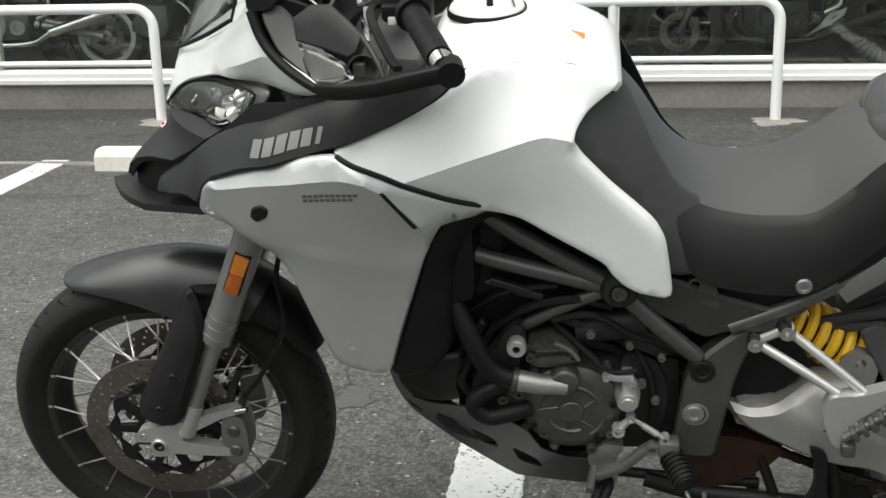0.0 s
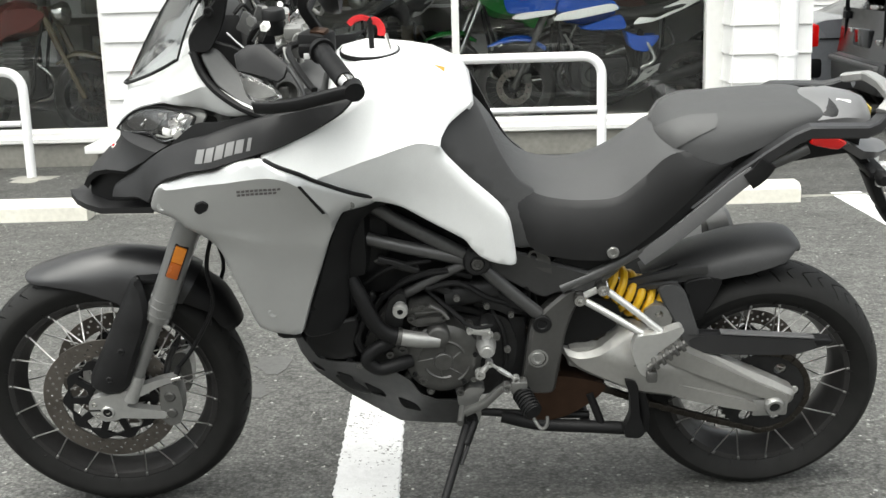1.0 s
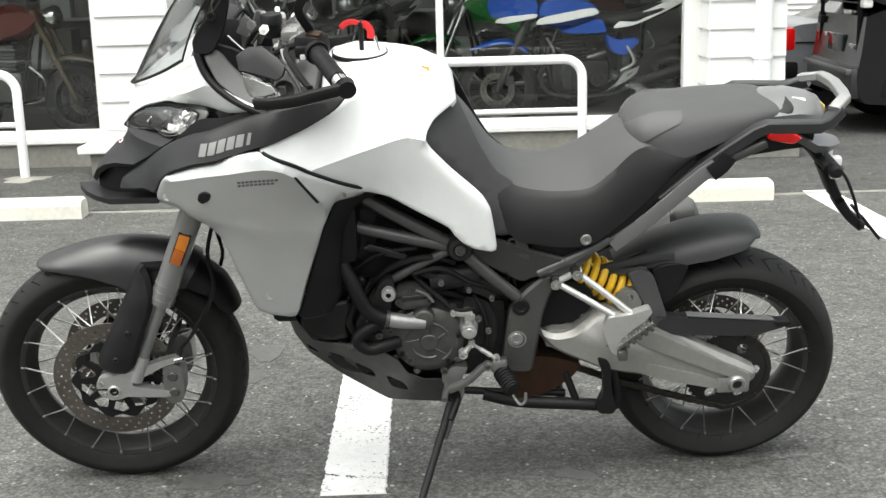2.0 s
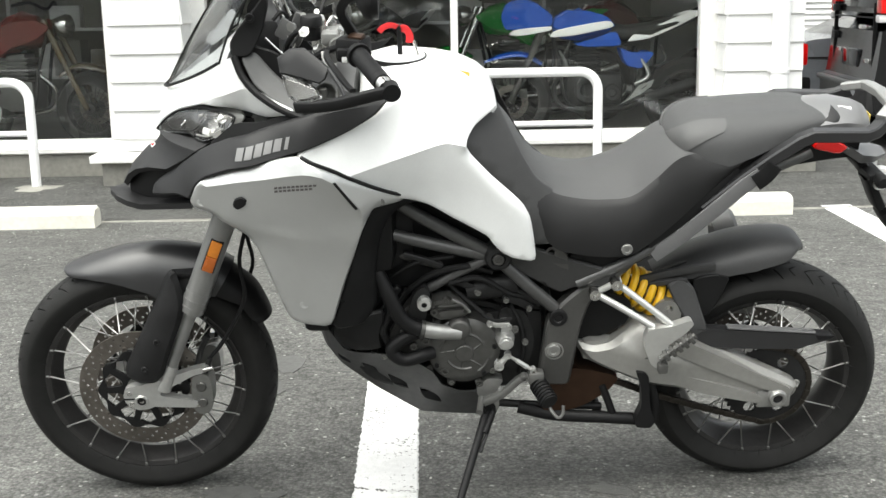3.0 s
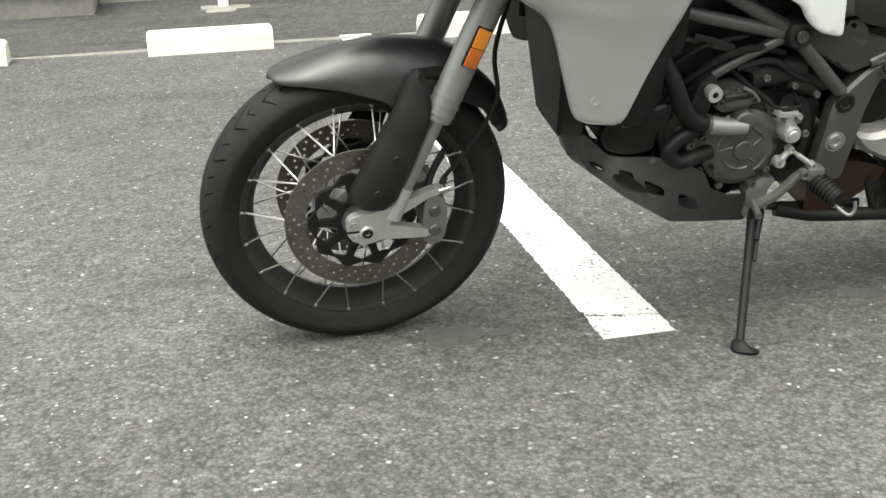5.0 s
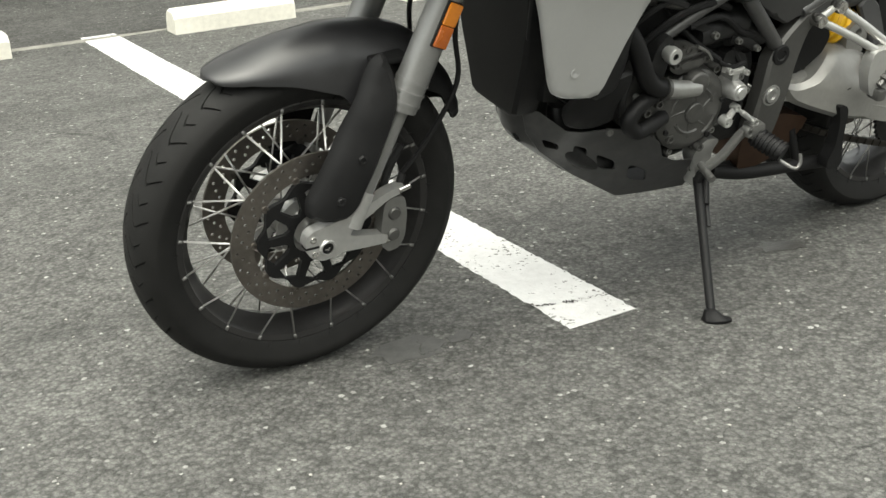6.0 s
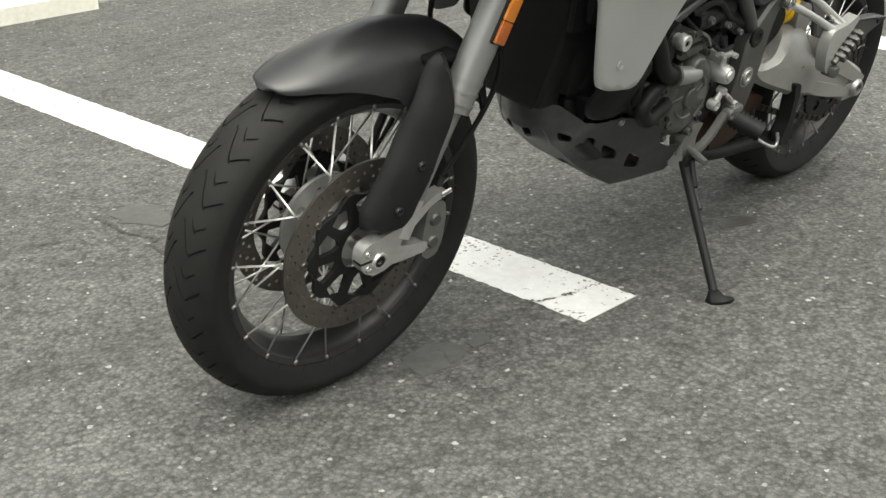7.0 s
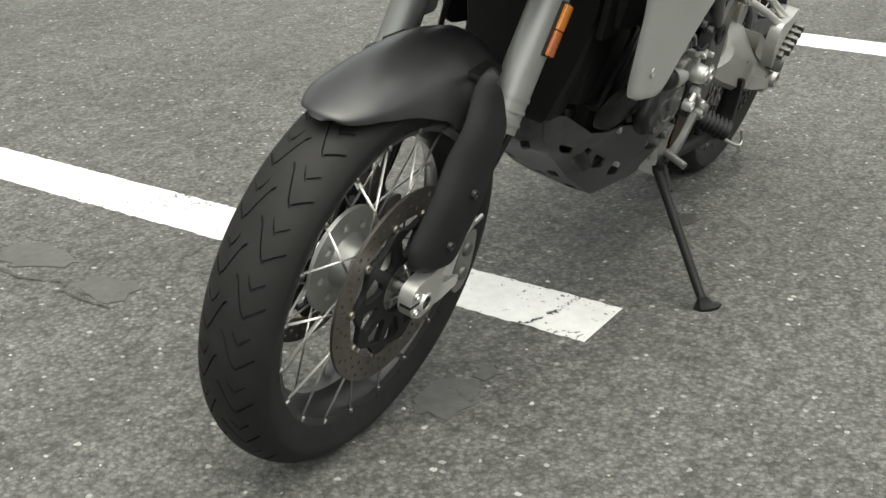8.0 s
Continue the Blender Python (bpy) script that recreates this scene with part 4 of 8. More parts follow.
def off_ridge(x, z):
    """Distance from the ridge line."""
    best = 9.0
    for a, b in zip(RIDGE, RIDGE[1:]):
        a, b = Vector(a[:2]), Vector(b[:2])
        t = min(1.0, max(0.0, (Vector((x, z)) - a).dot(b - a) / (b - a).length_squared))
        best = min(best, (Vector((x, z)) - a.lerp(b, t)).length)
    return best


def fair_w(x, z):
    """Half width of the side fairing: a flat field between a ridge, past which it leans in, and a soft fold below."""
    if inside((x, z), LOW_ZONE):
        below = float(np.interp(x, [p[0] for p in FOLD], [p[1] for p in FOLD])) - z
        return low_field(x, z) + 0.006 * min(1.0, max(0.0, below / 0.018)) * min(1.0, max(0.0, (0.50 - x) / 0.12))
    w = flat_field(x, z)
    if not inside((x, z), FLAT_ZONE):
        w -= (0.80 + 0.35 * min(1.0, max(0.0, (x - 0.48) / 0.09))) * off_ridge(x, z)
    return w


CREASE = [[p[:2] for p in RIDGE], [p[:2] for p in FOLD], [(p[0] - 0.002, p[1] - 0.019) for p in FOLD]]
for s in (1, -1):
    f = part("side_fairing", moved(shell([p[:2] for p in FAIR], fair_w, 0.006, 0.013, 0.004, CREASE, hard=1), Matrix.Diagonal((1, s, 1, 1))), SILVER, bike, "silver grey painted side fairing", angle=48)
    m = Matrix.Diagonal((1, s, 1, 1))
    for x, z, r, mat in ((0.215, 0.882, 0.010, SILVER), (0.425, 0.627, 0.011, SILVER), (0.609, 0.887, 0.008, PUMP)):
        part("fairing_screw", moved(knob(x, -fair_w(x, z) + 0.001, z, r, 0.002, 16), m), mat, f)
    part("indicator_blank", moved(shell([(0.310, 0.914), (0.322, 0.906), (0.317, 0.890), (0.298, 0.878), (0.288, 0.888), (0.294, 0.906)], lambda x, z: fair_w(x, z) + 0.004, 0.004, 0.008, 0.003), m), BLACK, f, "black blanking cap")
    part("vent_slot", moved(shell([(0.511, 0.962), (0.517, 0.964), (0.560, 0.892), (0.554, 0.890)], lambda x, z: flat_field(x, z) + 0.003, 0.003, 0.01, 0.0, soft=False), m), BLACK, f)
    # two rows of small writing, as bars
    for row, z0 in ((0, 0.9365), (1, 0.9280)):
        for k in range(9 if row else 10):
            x = 0.384 + k * 0.0094
            zz = z0 + (x - 0.384) * 0.17
            part("lettering_bar", moved(shell([(x, zz), (x + 0.0072, zz + 0.0012), (x + 0.0078, zz + 0.0064), (x + 0.0006, zz + 0.0052)], lambda a, b: fair_w(a, b) + 0.0012, 0.001, 0.01, 0.0, soft=False), m), GREY_INK, f)

# ---- dark nose panel with its silver letters as bars
NOSE = [(0.187, 0.881, 0.205), (0.157, 0.885, 0.18), (0.12, 0.872, 0.15), (0.086, 0.863, 0.12), (0.095, 0.891, 0.12), (0.132, 0.919, 0.13), (0.173, 0.955, 0.15), (0.229, 0.998, 0.19), (0.286, 1.025, 0.215), (0.366, 1.053, 0.235), (0.443, 1.081, 0.25), (0.541, 1.104, 0.255), (0.613, 1.111, 0.25), (0.643, 1.127, 0.245), (0.607, 1.089, 0.265), (0.538, 1.049, 0.27), (0.49, 1.029, 0.275), (0.438, 1.011, 0.28), (0.366, 0.990, 0.279), (0.289, 0.972, 0.269), (0.234, 0.95, 0.249), (0.208, 0.925, 0.23)]
nose_w = field([*NOSE, (0.33, 1.012, 0.268), (0.45, 1.045, 0.274), (0.20, 0.945, 0.20)])
for s in (1, -1):
    m = Matrix.Diagonal((1, s, 1, 1))
    n_ = part("nose_panel", moved(shell([p[:2] for p in NOSE], nose_w, 0.006, 0.022, 0.005), m), MATT, bike, "matt dark grey nose side panel", angle=30)
    for k in range(6):
        x0 = 0.302 + k * 0.0205 + (0.004 if k == 5 else 0)
        w = 0.0165 if k < 5 else 0.008
        z0 = 0.992 + (x0 - 0.302) * 0.25
        part("lettering_bar", moved(shell([(x0, z0), (x0 + w, z0 + 0.22 * w), (x0 + w + 0.0055, z0 + 0.024 + 0.24 * w), (x0 + 0.0055, z0 + 0.024)], lambda a, b: nose_w(a, b) + 0.0015, 0.001, 0.008, 0.0, soft=False), m), SILVER_INK, n_)

# beak: an upper hood, a lower lip and the dark intake between them
hood = []
for (cx_, cz_), (ex, ez, ey) in (((0.004, 0.862), (0.007, 0.862, 0.035)), ((0.020, 0.890), (0.024, 0.891, 0.060)), ((0.045, 0.913), (0.048, 0.912, 0.082)), ((0.066, 0.932), (0.080, 0.924, 0.104)), ((0.084, 0.950), (0.128, 0.928, 0.130)), ((0.097, 0.968), (0.173, 0.957, 0.151)), ((0.100, 0.985), (0.205, 0.984, 0.172)), ((0.122, 0.991), (0.240, 0.999, 0.152))):
    ts = np.linspace(-1, 1, 15)
    up = [(cx_ + (ex - cx_) * t * t, ey * t, cz_ + (ez - cz_) * t * t) for t in ts]
    hood.append(up + [(p[0] + 0.008, p[1] * 0.96, p[2] - 0.010) for p in up[::-1]])
part("beak_hood", loft(hood), MATT, bike, "matt dark grey beak", angle=50)
lip = []
for x, hw, z, bow in ((-0.036, 0.010, 0.832, 0.0), (-0.020, 0.040, 0.831, 0.0), (0.010, 0.072, 0.829, 0.002), (0.047, 0.100, 0.828, 0.004), (0.118, 0.140, 0.838, 0.01), (0.18, 0.18, 0.850, 0.014)):
    ts = np.linspace(-1, 1, 11)
    up = [(x + 0.006 * t * t, hw * t, z + bow * t * t + 0.006 * (1 - abs(t))) for t in ts]
    lip.append(up + [(p[0], p[1] * 0.99, p[2] - 0.014) for p in up[::-1]])
part("beak_lip", loft(lip), MATT, bike, "matt dark grey beak lip", angle=45)
part("intake", loft([[(x, -w, 0.834), (x, -w, zt), (x, w, zt), (x, w, 0.834)] for x, w, zt in ((0.016, 0.018, 0.862), (0.04, 0.040, 0.888), (0.07, 0.066, 0.905), (0.11, 0.088, 0.915), (0.20, 0.125, 0.920))]), BLACK, bike, "dark intake mouth", angle=30)
part("badge", moved(lathe([(0.0, -0.003), (0.006, -0.002), (0.007, 0.0), (0.0, 0.0)], 0, 0, 16), Matrix.Translation((0.082, -0.020, 0.947)) @ pose(0, 0, 0, -55, 0, -45)), WHITE_LABEL, bike, "small red and white shield badge")
part("badge_centre", moved(lathe([(0.0, -0.0036), (0.0035, -0.0034), (0.004, -0.002), (0.0, -0.002)], 0, 0, 12), Matrix.Translation((0.082, -0.020, 0.947)) @ pose(0, 0, 0, -55, 0, -45)), RED, bike)

# ---- headlight
HEAD = [(0.094, 0.987, 0.02), (0.128, 1.024, 0.05), (0.166, 1.05, 0.08), (0.224, 1.066, 0.12), (0.289, 1.065, 0.17), (0.296, 1.055, 0.18), (0.275, 1.027, 0.18), (0.222, 0.998, 0.15), (0.2, 0.998, 0.13), (0.184, 1.005, 0.11), (0.124, 0.986, 0.05)]
head_w = field([*HEAD, (0.235, 1.035, 0.162)])
for s in (1, -1):
    m = Matrix.Diagonal((1, s, 1, 1))
    h = part("headlight", moved(moved(shell([p[:2] for p in HEAD], head_w, 0.01, 0.02, 0.003), Matrix.Translation((0.022, 0.018, -0.002))), m), PUMP, bike, "dark headlight housing with a clear lens")
    lens = part("lamp_lens", moved(shell([p[:2] for p in HEAD], lambda x, z: head_w(x, z) + 0.003, 0.003, 0.016, 0.004), m), LENS, h, "clear headlight lens with grey insides")
    lens.visible_shadow = False
    for x, z, r in ((0.246, 1.034, 0.018), (0.196, 1.030, 0.013)):
        part("lamp_reflector", moved(moved(lathe([(0.0, 0.012), (0.35, 0.010), (0.7, 0.002), (1.0, -0.012), (1.06, -0.010), (1.0, 0.004), (0.4, 0.018), (0.0, 0.018)], 0, 0, 24), Matrix.Translation((x + 0.010, -head_w(x, z) + 0.018, z)) @ Matrix.Rotation(radians(-42), 4, "Z") @ Matrix.Diagonal((r, 1, r, 1))), m), STEEL, h, "bright lamp reflector")
    part("lamp_trim", moved(merge(strip([(0.130, -head_w(0.13, 1.02) + 0.010, 1.020), (0.19, -head_w(0.19, 1.05) + 0.012, 1.050), (0.26, -head_w(0.26, 1.058) + 0.013, 1.058)], 0.009, 0.004)), m), BLACK, h)
    part("lamp_shroud", moved(shell([(0.120, 1.000), (0.150, 1.030), (0.190, 1.052), (0.228, 1.057), (0.226, 1.040), (0.200, 1.012), (0.150, 0.996)], lambda x, z: head_w(x, z) - 0.006, 0.003, 0.014, 0.004), m), ENGINE_D, h, "dark lamp shroud")
    for k, (x, z) in enumerate(((0.268, 1.050), (0.232, 1.022), (0.222, 1.048), (0.258, 1.018), (0.176, 1.020))):
        part("lamp_facet", moved(moved(box(-0.011, 0.011, -0.003, 0.003, -0.008, 0.008, 0.003), Matrix.Translation((x, -head_w(x, z) + 0.007, z)) @ pose(0, 0, 0, -38 + 14 * k, 25 - 17 * k, -35 + 9 * k)), m), STEEL if k % 2 == 0 else BARE, h)
    part("lamp_blade", moved(merge(strip([(0.205, -head_w(0.205, 1.008) + 0.004, 1.008), (0.235, -head_w(0.235, 1.014) + 0.003, 1.014), (0.270, -head_w(0.27, 1.034) + 0.003, 1.034)], 0.006, 0.003), strip([(0.262, -head_w(0.262, 1.05) + 0.004, 1.050), (0.278, -head_w(0.278, 1.058) + 0.004, 1.058)], 0.012, 0.004)), m), BARE, h)
    # dark bezel round the lens
    loop = [(x, -head_w(x, z) + 0.001, z) for x, z, w in HEAD]
    part("bezel", moved(tube([*loop, loop[0]], 0.0022, 8, 2), m), BLACK, h)
part("nose_core", merge(box(0.19, 0.34, -0.075, 0.075, 0.90, 1.06, 0.03), box(0.27, 0.42, -0.14, 0.14, 0.90, 1.05, 0.03)), BLACK, bike)
# black filler between headlight and dark panel
fill_w = field([(0.27, 1.0, 0.19), (0.33, 1.045, 0.205), (0.44, 1.075, 0.22), (0.30, 1.06, 0.185), (0.40, 1.05, 0.22)])
for s in (1, -1):
    part("nose_gap_panel", moved(shell([(0.225, 0.99), (0.296, 1.052), (0.363, 1.060), (0.442, 1.086), (0.44, 1.06), (0.33, 1.02)], fill_w, 0.004, 0.03, 0.0), Matrix.Diagonal((1, s, 1, 1))), BLACK, bike)

# ---- white upper nose
UPPER = [(0.094, 0.990, 0.02), (0.115, 1.038, 0.03), (0.131, 1.079, 0.03), (0.228, 1.137, 0.1), (0.3, 1.192, 0.165), (0.309, 1.171, 0.175), (0.333, 1.138, 0.19), (0.38, 1.111, 0.215), (0.442, 1.086, 0.24), (0.363, 1.058, 0.21), (0.291, 1.073, 0.175), (0.226, 1.076, 0.125), (0.168, 1.054, 0.085), (0.129, 1.026, 0.05)]
upper_field = field([*UPPER, (0.26, 1.12, 0.153), (0.18, 1.09, 0.083)])
UPPER_FOLD = [(0.236, 1.088), (0.252, 1.096), (0.290, 1.114), (0.318, 1.127), (0.332, 1.127), (0.365, 1.111), (0.405, 1.092), (0.430, 1.085)]


def upper_w(x, z):
    """Half width of the nose fairing, tucked in below its fold."""
    under = max(0.0, float(np.interp(x, [p[0] for p in UPPER_FOLD], [p[1] for p in UPPER_FOLD])) - z)
    return upper_field(x, z) - 0.55 * under * min(1.0, max(0.0, (x - 0.236) / 0.04))


for s in (1, -1):
    part("upper_fairing", moved(shell([p[:2] for p in UPPER], upper_w, 0.006, 0.015, 0.004, [UPPER_FOLD], hard=1), Matrix.Diagonal((1, s, 1, 1))), PAINT, bike, "pearl white upper nose fairing", angle=40)
cap = []
for x, z, hw in ((0.096, 0.992, 0.021), (0.117, 1.038, 0.031), (0.133, 1.079, 0.032), (0.18, 1.108, 0.066), (0.230, 1.138, 0.102), (0.27, 1.165, 0.138)):
    ts = np.linspace(-1, 1, 9)
    up = [(x - 0.005 * (1 - t * t), hw * t, z + 0.003 * (1 - t * t)) for t in ts]
    cap.append(up + [(p[0] + 0.01, p[1] * 0.97, p[2] - 0.005) for p in up[::-1]])
part("nose_cap", loft(cap), PAINT, bike, "pearl white nose cap", angle=50)

# ---- screen, its mounts and the cockpit
scr_o = []
for k in range(12):
    q = k / 11
    row = []
    for t in np.linspace(-1, 1, 17):
        hw = 0.168 + 0.012 * math.sin(q * 3.1) - 0.03 * q
        bow = (t * t + 0.015) ** 0.40 - 0.015 ** 0.40
        base_z = 1.082 + 0.116 * bow
        z = base_z + (1.44 - 0.03 * t * t - base_z) * q
        x = 0.122 + (z - 1.082) * 0.72 + 0.100 * bow * (1 - 0.25 * q) - 0.02 * math.sin(math.pi * q)
        row.append(Vector((x, hw * math.sin(t * 1.45) / math.sin(1.45), z)))
    scr_o.append(row)
scr = bmesh.new()
for dx in (0.0, 0.0035):
    vs = [[scr.verts.new(p + Vector((dx, 0, 0))) for p in r] for r in scr_o]
    for a, b in zip(vs, vs[1:]):
        for i in range(16):
            scr.faces.new((a[i], a[i + 1], b[i + 1], b[i]) if not dx else (a[i], b[i], b[i + 1], a[i + 1]))
screen = part("windscreen", scr, SCREEN, bike, "smoked clear windscreen", angle=60)
screen.visible_shadow = False
part("screen_gasket", tube([p + Vector((-0.002, 0, 0.002)) for p in scr_o[0]], 0.0035, 8, 0), BLACK, screen)
for k in (0, -1):
    part("screen_edge", tube([r[k] for r in scr_o], 0.0024, 6, 0), BLACK, screen)
for s in (1, -1):
    m = Matrix.Diagonal((1, s, 1, 1))
    edge_w = field([(0.30, 1.195, 0.172), (0.30, 1.225, 0.166), (0.335, 1.27, 0.160), (0.375, 1.32, 0.152), (0.385, 1.25, 0.150), (0.36, 1.20, 0.165)])
    part("screen_mount", moved(shell([(0.300, 1.192), (0.298, 1.222), (0.318, 1.252), (0.355, 1.292), (0.378, 1.325), (0.384, 1.300), (0.368, 1.240), (0.340, 1.192)], edge_w, 0.01, 0.02, 0.003), m), BLACK, bike)
    part("screen_screw", moved(knob(0.345, -0.163, 1.275, 0.010, 0.008, 14), m), BLACK, bike)
    part("inner_panel", moved(merge(shell([(0.318, 1.190), (0.350, 1.200), (0.375, 1.165), (0.43, 1.115), (0.465, 1.085), (0.44, 1.078), (0.385, 1.105), (0.345, 1.135)], field([(0.32, 1.19, 0.168), (0.35, 1.2, 0.148), (0.43, 1.115, 0.19), (0.465, 1.085, 0.218), (0.385, 1.105, 0.205), (0.345, 1.135, 0.19)]), 0.006, 0.02, 0.003)), m), INNER_GREY, bike)
    part("inner_rim", moved(tube([(0.306, -0.172, 1.195), (0.322, -0.186, 1.155), (0.352, -0.203, 1.122), (0.40, -0.222, 1.093), (0.455, -0.238, 1.074)], 0.008, 8), m), BLACK, bike)
part("dashboard", merge(box(0.335, 0.40, -0.105, 0.105, 1.155, 1.255, 0.018), box(0.33, 0.352, -0.12, 0.12, 1.10, 1.17, 0.01)), FENDER, bike, "dark grey instrument panel")
part("cockpit_floor", merge(box(0.30, 0.56, -0.13, 0.13, 1.02, 1.105, 0.03)), INNER_GREY, bike)

# ---- tank
TANK = [(0.430, 1.008), (0.480, 1.025), (0.537, 1.048), (0.603, 1.086), (0.645, 1.108), (0.700, 1.112), (0.780, 1.102), (0.838, 1.084), (0.866, 1.060), (0.842, 1.048), (0.816, 1.033), (0.799, 1.012), (0.796, 0.994), (0.806, 0.974), (0.853, 0.918), (0.923, 0.848), (0.943, 0.812), (0.952, 0.760), (0.960, 0.700), (0.903, 0.715), (0.877, 0.732), (0.858, 0.754), (0.845, 0.776), (0.762, 0.825), (0.712, 0.858), (0.671, 0.872), (0.6, 0.890), (0.526, 0.925), (0.477, 0.950)]


# the crease along the tank's side, the fields above and below it, and its rolled rear edge
TANK_CREASE = [(0.520, 0.953, 0.290), (0.560, 0.963, 0.279), (0.606, 0.9745, 0.266), (0.68, 0.993, 0.247), (0.745, 1.009, 0.232), (0.775, 1.005, 0.229), (0.797, 0.999, 0.226)]
tank_upper = field([*TANK_CREASE, (0.439, 1.010, 0.274), (0.49, 1.027, 0.264), (0.538, 1.047, 0.257), (0.607, 1.087, 0.228), (0.643, 1.108, 0.210), (0.700, 1.112, 0.172), (0.780, 1.102, 0.160), (0.838, 1.084, 0.147), (0.862, 1.062, 0.148), (0.794, 1.020, 0.206), (0.690, 1.055, 0.207), (0.60, 1.03, 0.246)])
tank_lower = field([*TANK_CREASE, (0.526, 0.925, 0.282), (0.60, 0.890, 0.240), (0.671, 0.872, 0.210), (0.762, 0.825, 0.203), (0.845, 0.776, 0.203), (0.960, 0.700, 0.190), (0.943, 0.812, 0.198), (0.853, 0.918, 0.212), (0.76, 0.92, 0.217), (0.68, 0.93, 0.229)])
TANK_CREASE = [tuple(p) for p in smooth_path(TANK_CREASE, 3)]
TANK_REAR = [(0.800, 0.981), (0.853, 0.918), (0.923, 0.848), (0.943, 0.812), (0.952, 0.760), (0.960, 0.700)]


def tank_w(x, z):
    """Half width of the tank; its rear edge rolls in."""
    line = float(np.interp(x, [*[p[0] for p in TANK_CREASE], 0.86, 0.96], [*[p[1] for p in TANK_CREASE], 0.95, 0.83]))
    w = tank_upper(x, z) if z > line else tank_lower(x, z)
    best = 9.0
    for a, b in zip(TANK_REAR, TANK_REAR[1:]):
        a, b = Vector(a), Vector(b)
        t = min(1.0, max(0.0, (Vector((x, z)) - a).dot(b - a) / (b - a).length_squared))
        best = min(best, (Vector((x, z)) - a.lerp(b, t)).length)
    return w - 0.011 * max(0.0, 1 - best / 0.022) ** 2


TCREASE = [[p[:2] for p in TANK_CREASE], [(x - 0.006, z - 0.005) for x, z in TANK_REAR], [(x - 0.012, z - 0.010) for x, z in TANK_REAR], [(x - 0.019, z - 0.014) for x, z in TANK_REAR]]
for s in (1, -1):
    part("tank_side", moved(shell(TANK, tank_w, 0.012, 0.015, 0.004, TCREASE, hard=1), Matrix.Diagonal((1, s, 1, 1))), PAINT, bike, "pearl white fuel tank side", angle=48)
    part("tank_seam", tube([(x, -s * (fair_w(x, z) - 0.001), z + 0.003) for x, z in ((0.446, 1.009), (0.472, 0.999), (0.514, 0.981), (0.542, 0.961), (0.57, 0.941), (0.60, 0.920), (0.627, 0.901), (0.650, 0.886))], 0.0042, 8, 3), BLACK, bike)
top_rings = []
for x, zt in ((0.568, 1.104), (0.585, 1.124), (0.64, 1.138), (0.69, 1.141), (0.74, 1.138), (0.79, 1.127), (0.835, 1.106), (0.858, 1.086), (0.870, 1.064)):
    zs = {0.568: 1.072, 0.585: 1.084, 0.64: 1.106}.get(x, 1.110 - 0.10 * max(0.0, x - 0.70) - 1.6 * max(0.0, x - 0.80) ** 1.4)
    ws = tank_w(min(x, 0.86), zs) - 0.002
    if x > 0.86:
        ws = 0.115
    ts = np.linspace(-1, 1, 25)
    up = [(x, ws * t, zs + (zt - zs) * (1 - abs(t) ** 2.6)) for t in ts]
    top_rings.append(up + [(x, p[1] * 0.9, p[2] - 0.02) for p in up[::-1]])
part("tank_top", loft(top_rings), PAINT, bike, "pearl white fuel tank top", angle=50)
part("filler_cap", moved(lathe([(0.0, 0.004), (0.046, 0.004), (0.050, 0.001), (0.054, 0.005), (0.060, 0.005), (0.063, 0.0), (0.063, -0.02), (0.0, -0.02)], 0, 0, 40), Matrix.Translation((0.653, 0, 1.1405)) @ pose(0, 0, 0, 90)), PAINT, bike, "white filler cap with a dark ring")
part("cap_ring", moved(lathe([(0.0628, 0.0025), (0.0652, 0.0025), (0.0655, -0.008), (0.0628, -0.008)], 0, 0, 40, True), Matrix.Translation((0.653, 0, 1.1405)) @ pose(0, 0, 0, 90)), BLACK, bike)
key = part("key", merge(tube([(0.658, 0.0, 1.138), (0.657, 0.002, 1.204)], 0.0058, 10, 0), tube([(0.657, 0.002, 1.202), (0.657, 0.002, 1.213)], 0.0085, 12, 0)), BLACK, bike, "black key in the filler cap")
part("key_tag", merge(strip([(0.658, 0.0, 1.205), (0.640, -0.010, 1.214), (0.622, -0.012, 1.210), (0.612, -0.011, 1.200)], 0.013, 0.0025, (0.3, 1, 0.2)), strip([(0.658, 0.0, 1.202), (0.670, -0.008, 1.206), (0.680, -0.010, 1.192), (0.680, -0.011, 1.174)], 0.017, 0.0025, (0.2, 1, 0.3))), RED_TAG, key, "red fabric key tag")
part("second_key", merge(tube([(0.689, -0.011, 1.178), (0.699, -0.012, 1.140)], 0.0035, 8, 0)), STEEL, key)
part("tank_label", moved(box(-0.012, 0.012, -0.008, 0.008, 0, 0.0015), Matrix.Translation((0.80, -0.075, 1.117)) @ pose(0, 0, 0, 25, 15, 0)), ORANGE, bike, "small orange sticker")

# ---- seats
SEAT = [(0.835, 1.062, 0.07, 1.045, 0.116, 0.955), (0.87, 1.032, 0.092, 1.0, 0.146, 0.905), (0.908, 0.985, 0.108, 0.95, 0.158, 0.862), (0.95, 0.918, 0.12, 0.888, 0.162, 0.795), (1.0, 0.872, 0.128, 0.848, 0.165, 0.727), (1.06, 0.857, 0.133, 0.833, 0.166, 0.707), (1.12, 0.87, 0.137, 0.831, 0.166, 0.699), (1.18, 0.899, 0.14, 0.839, 0.163, 0.702), (1.23, 0.929, 0.14, 0.878, 0.158, 0.732), (1.29, 0.958, 0.132, 0.928, 0.150, 0.782), (1.37, 0.955, 0.12, 0.932, 0.141, 0.860), (1.432, 0.945, 0.11, 0.918, 0.131, 0.911)]


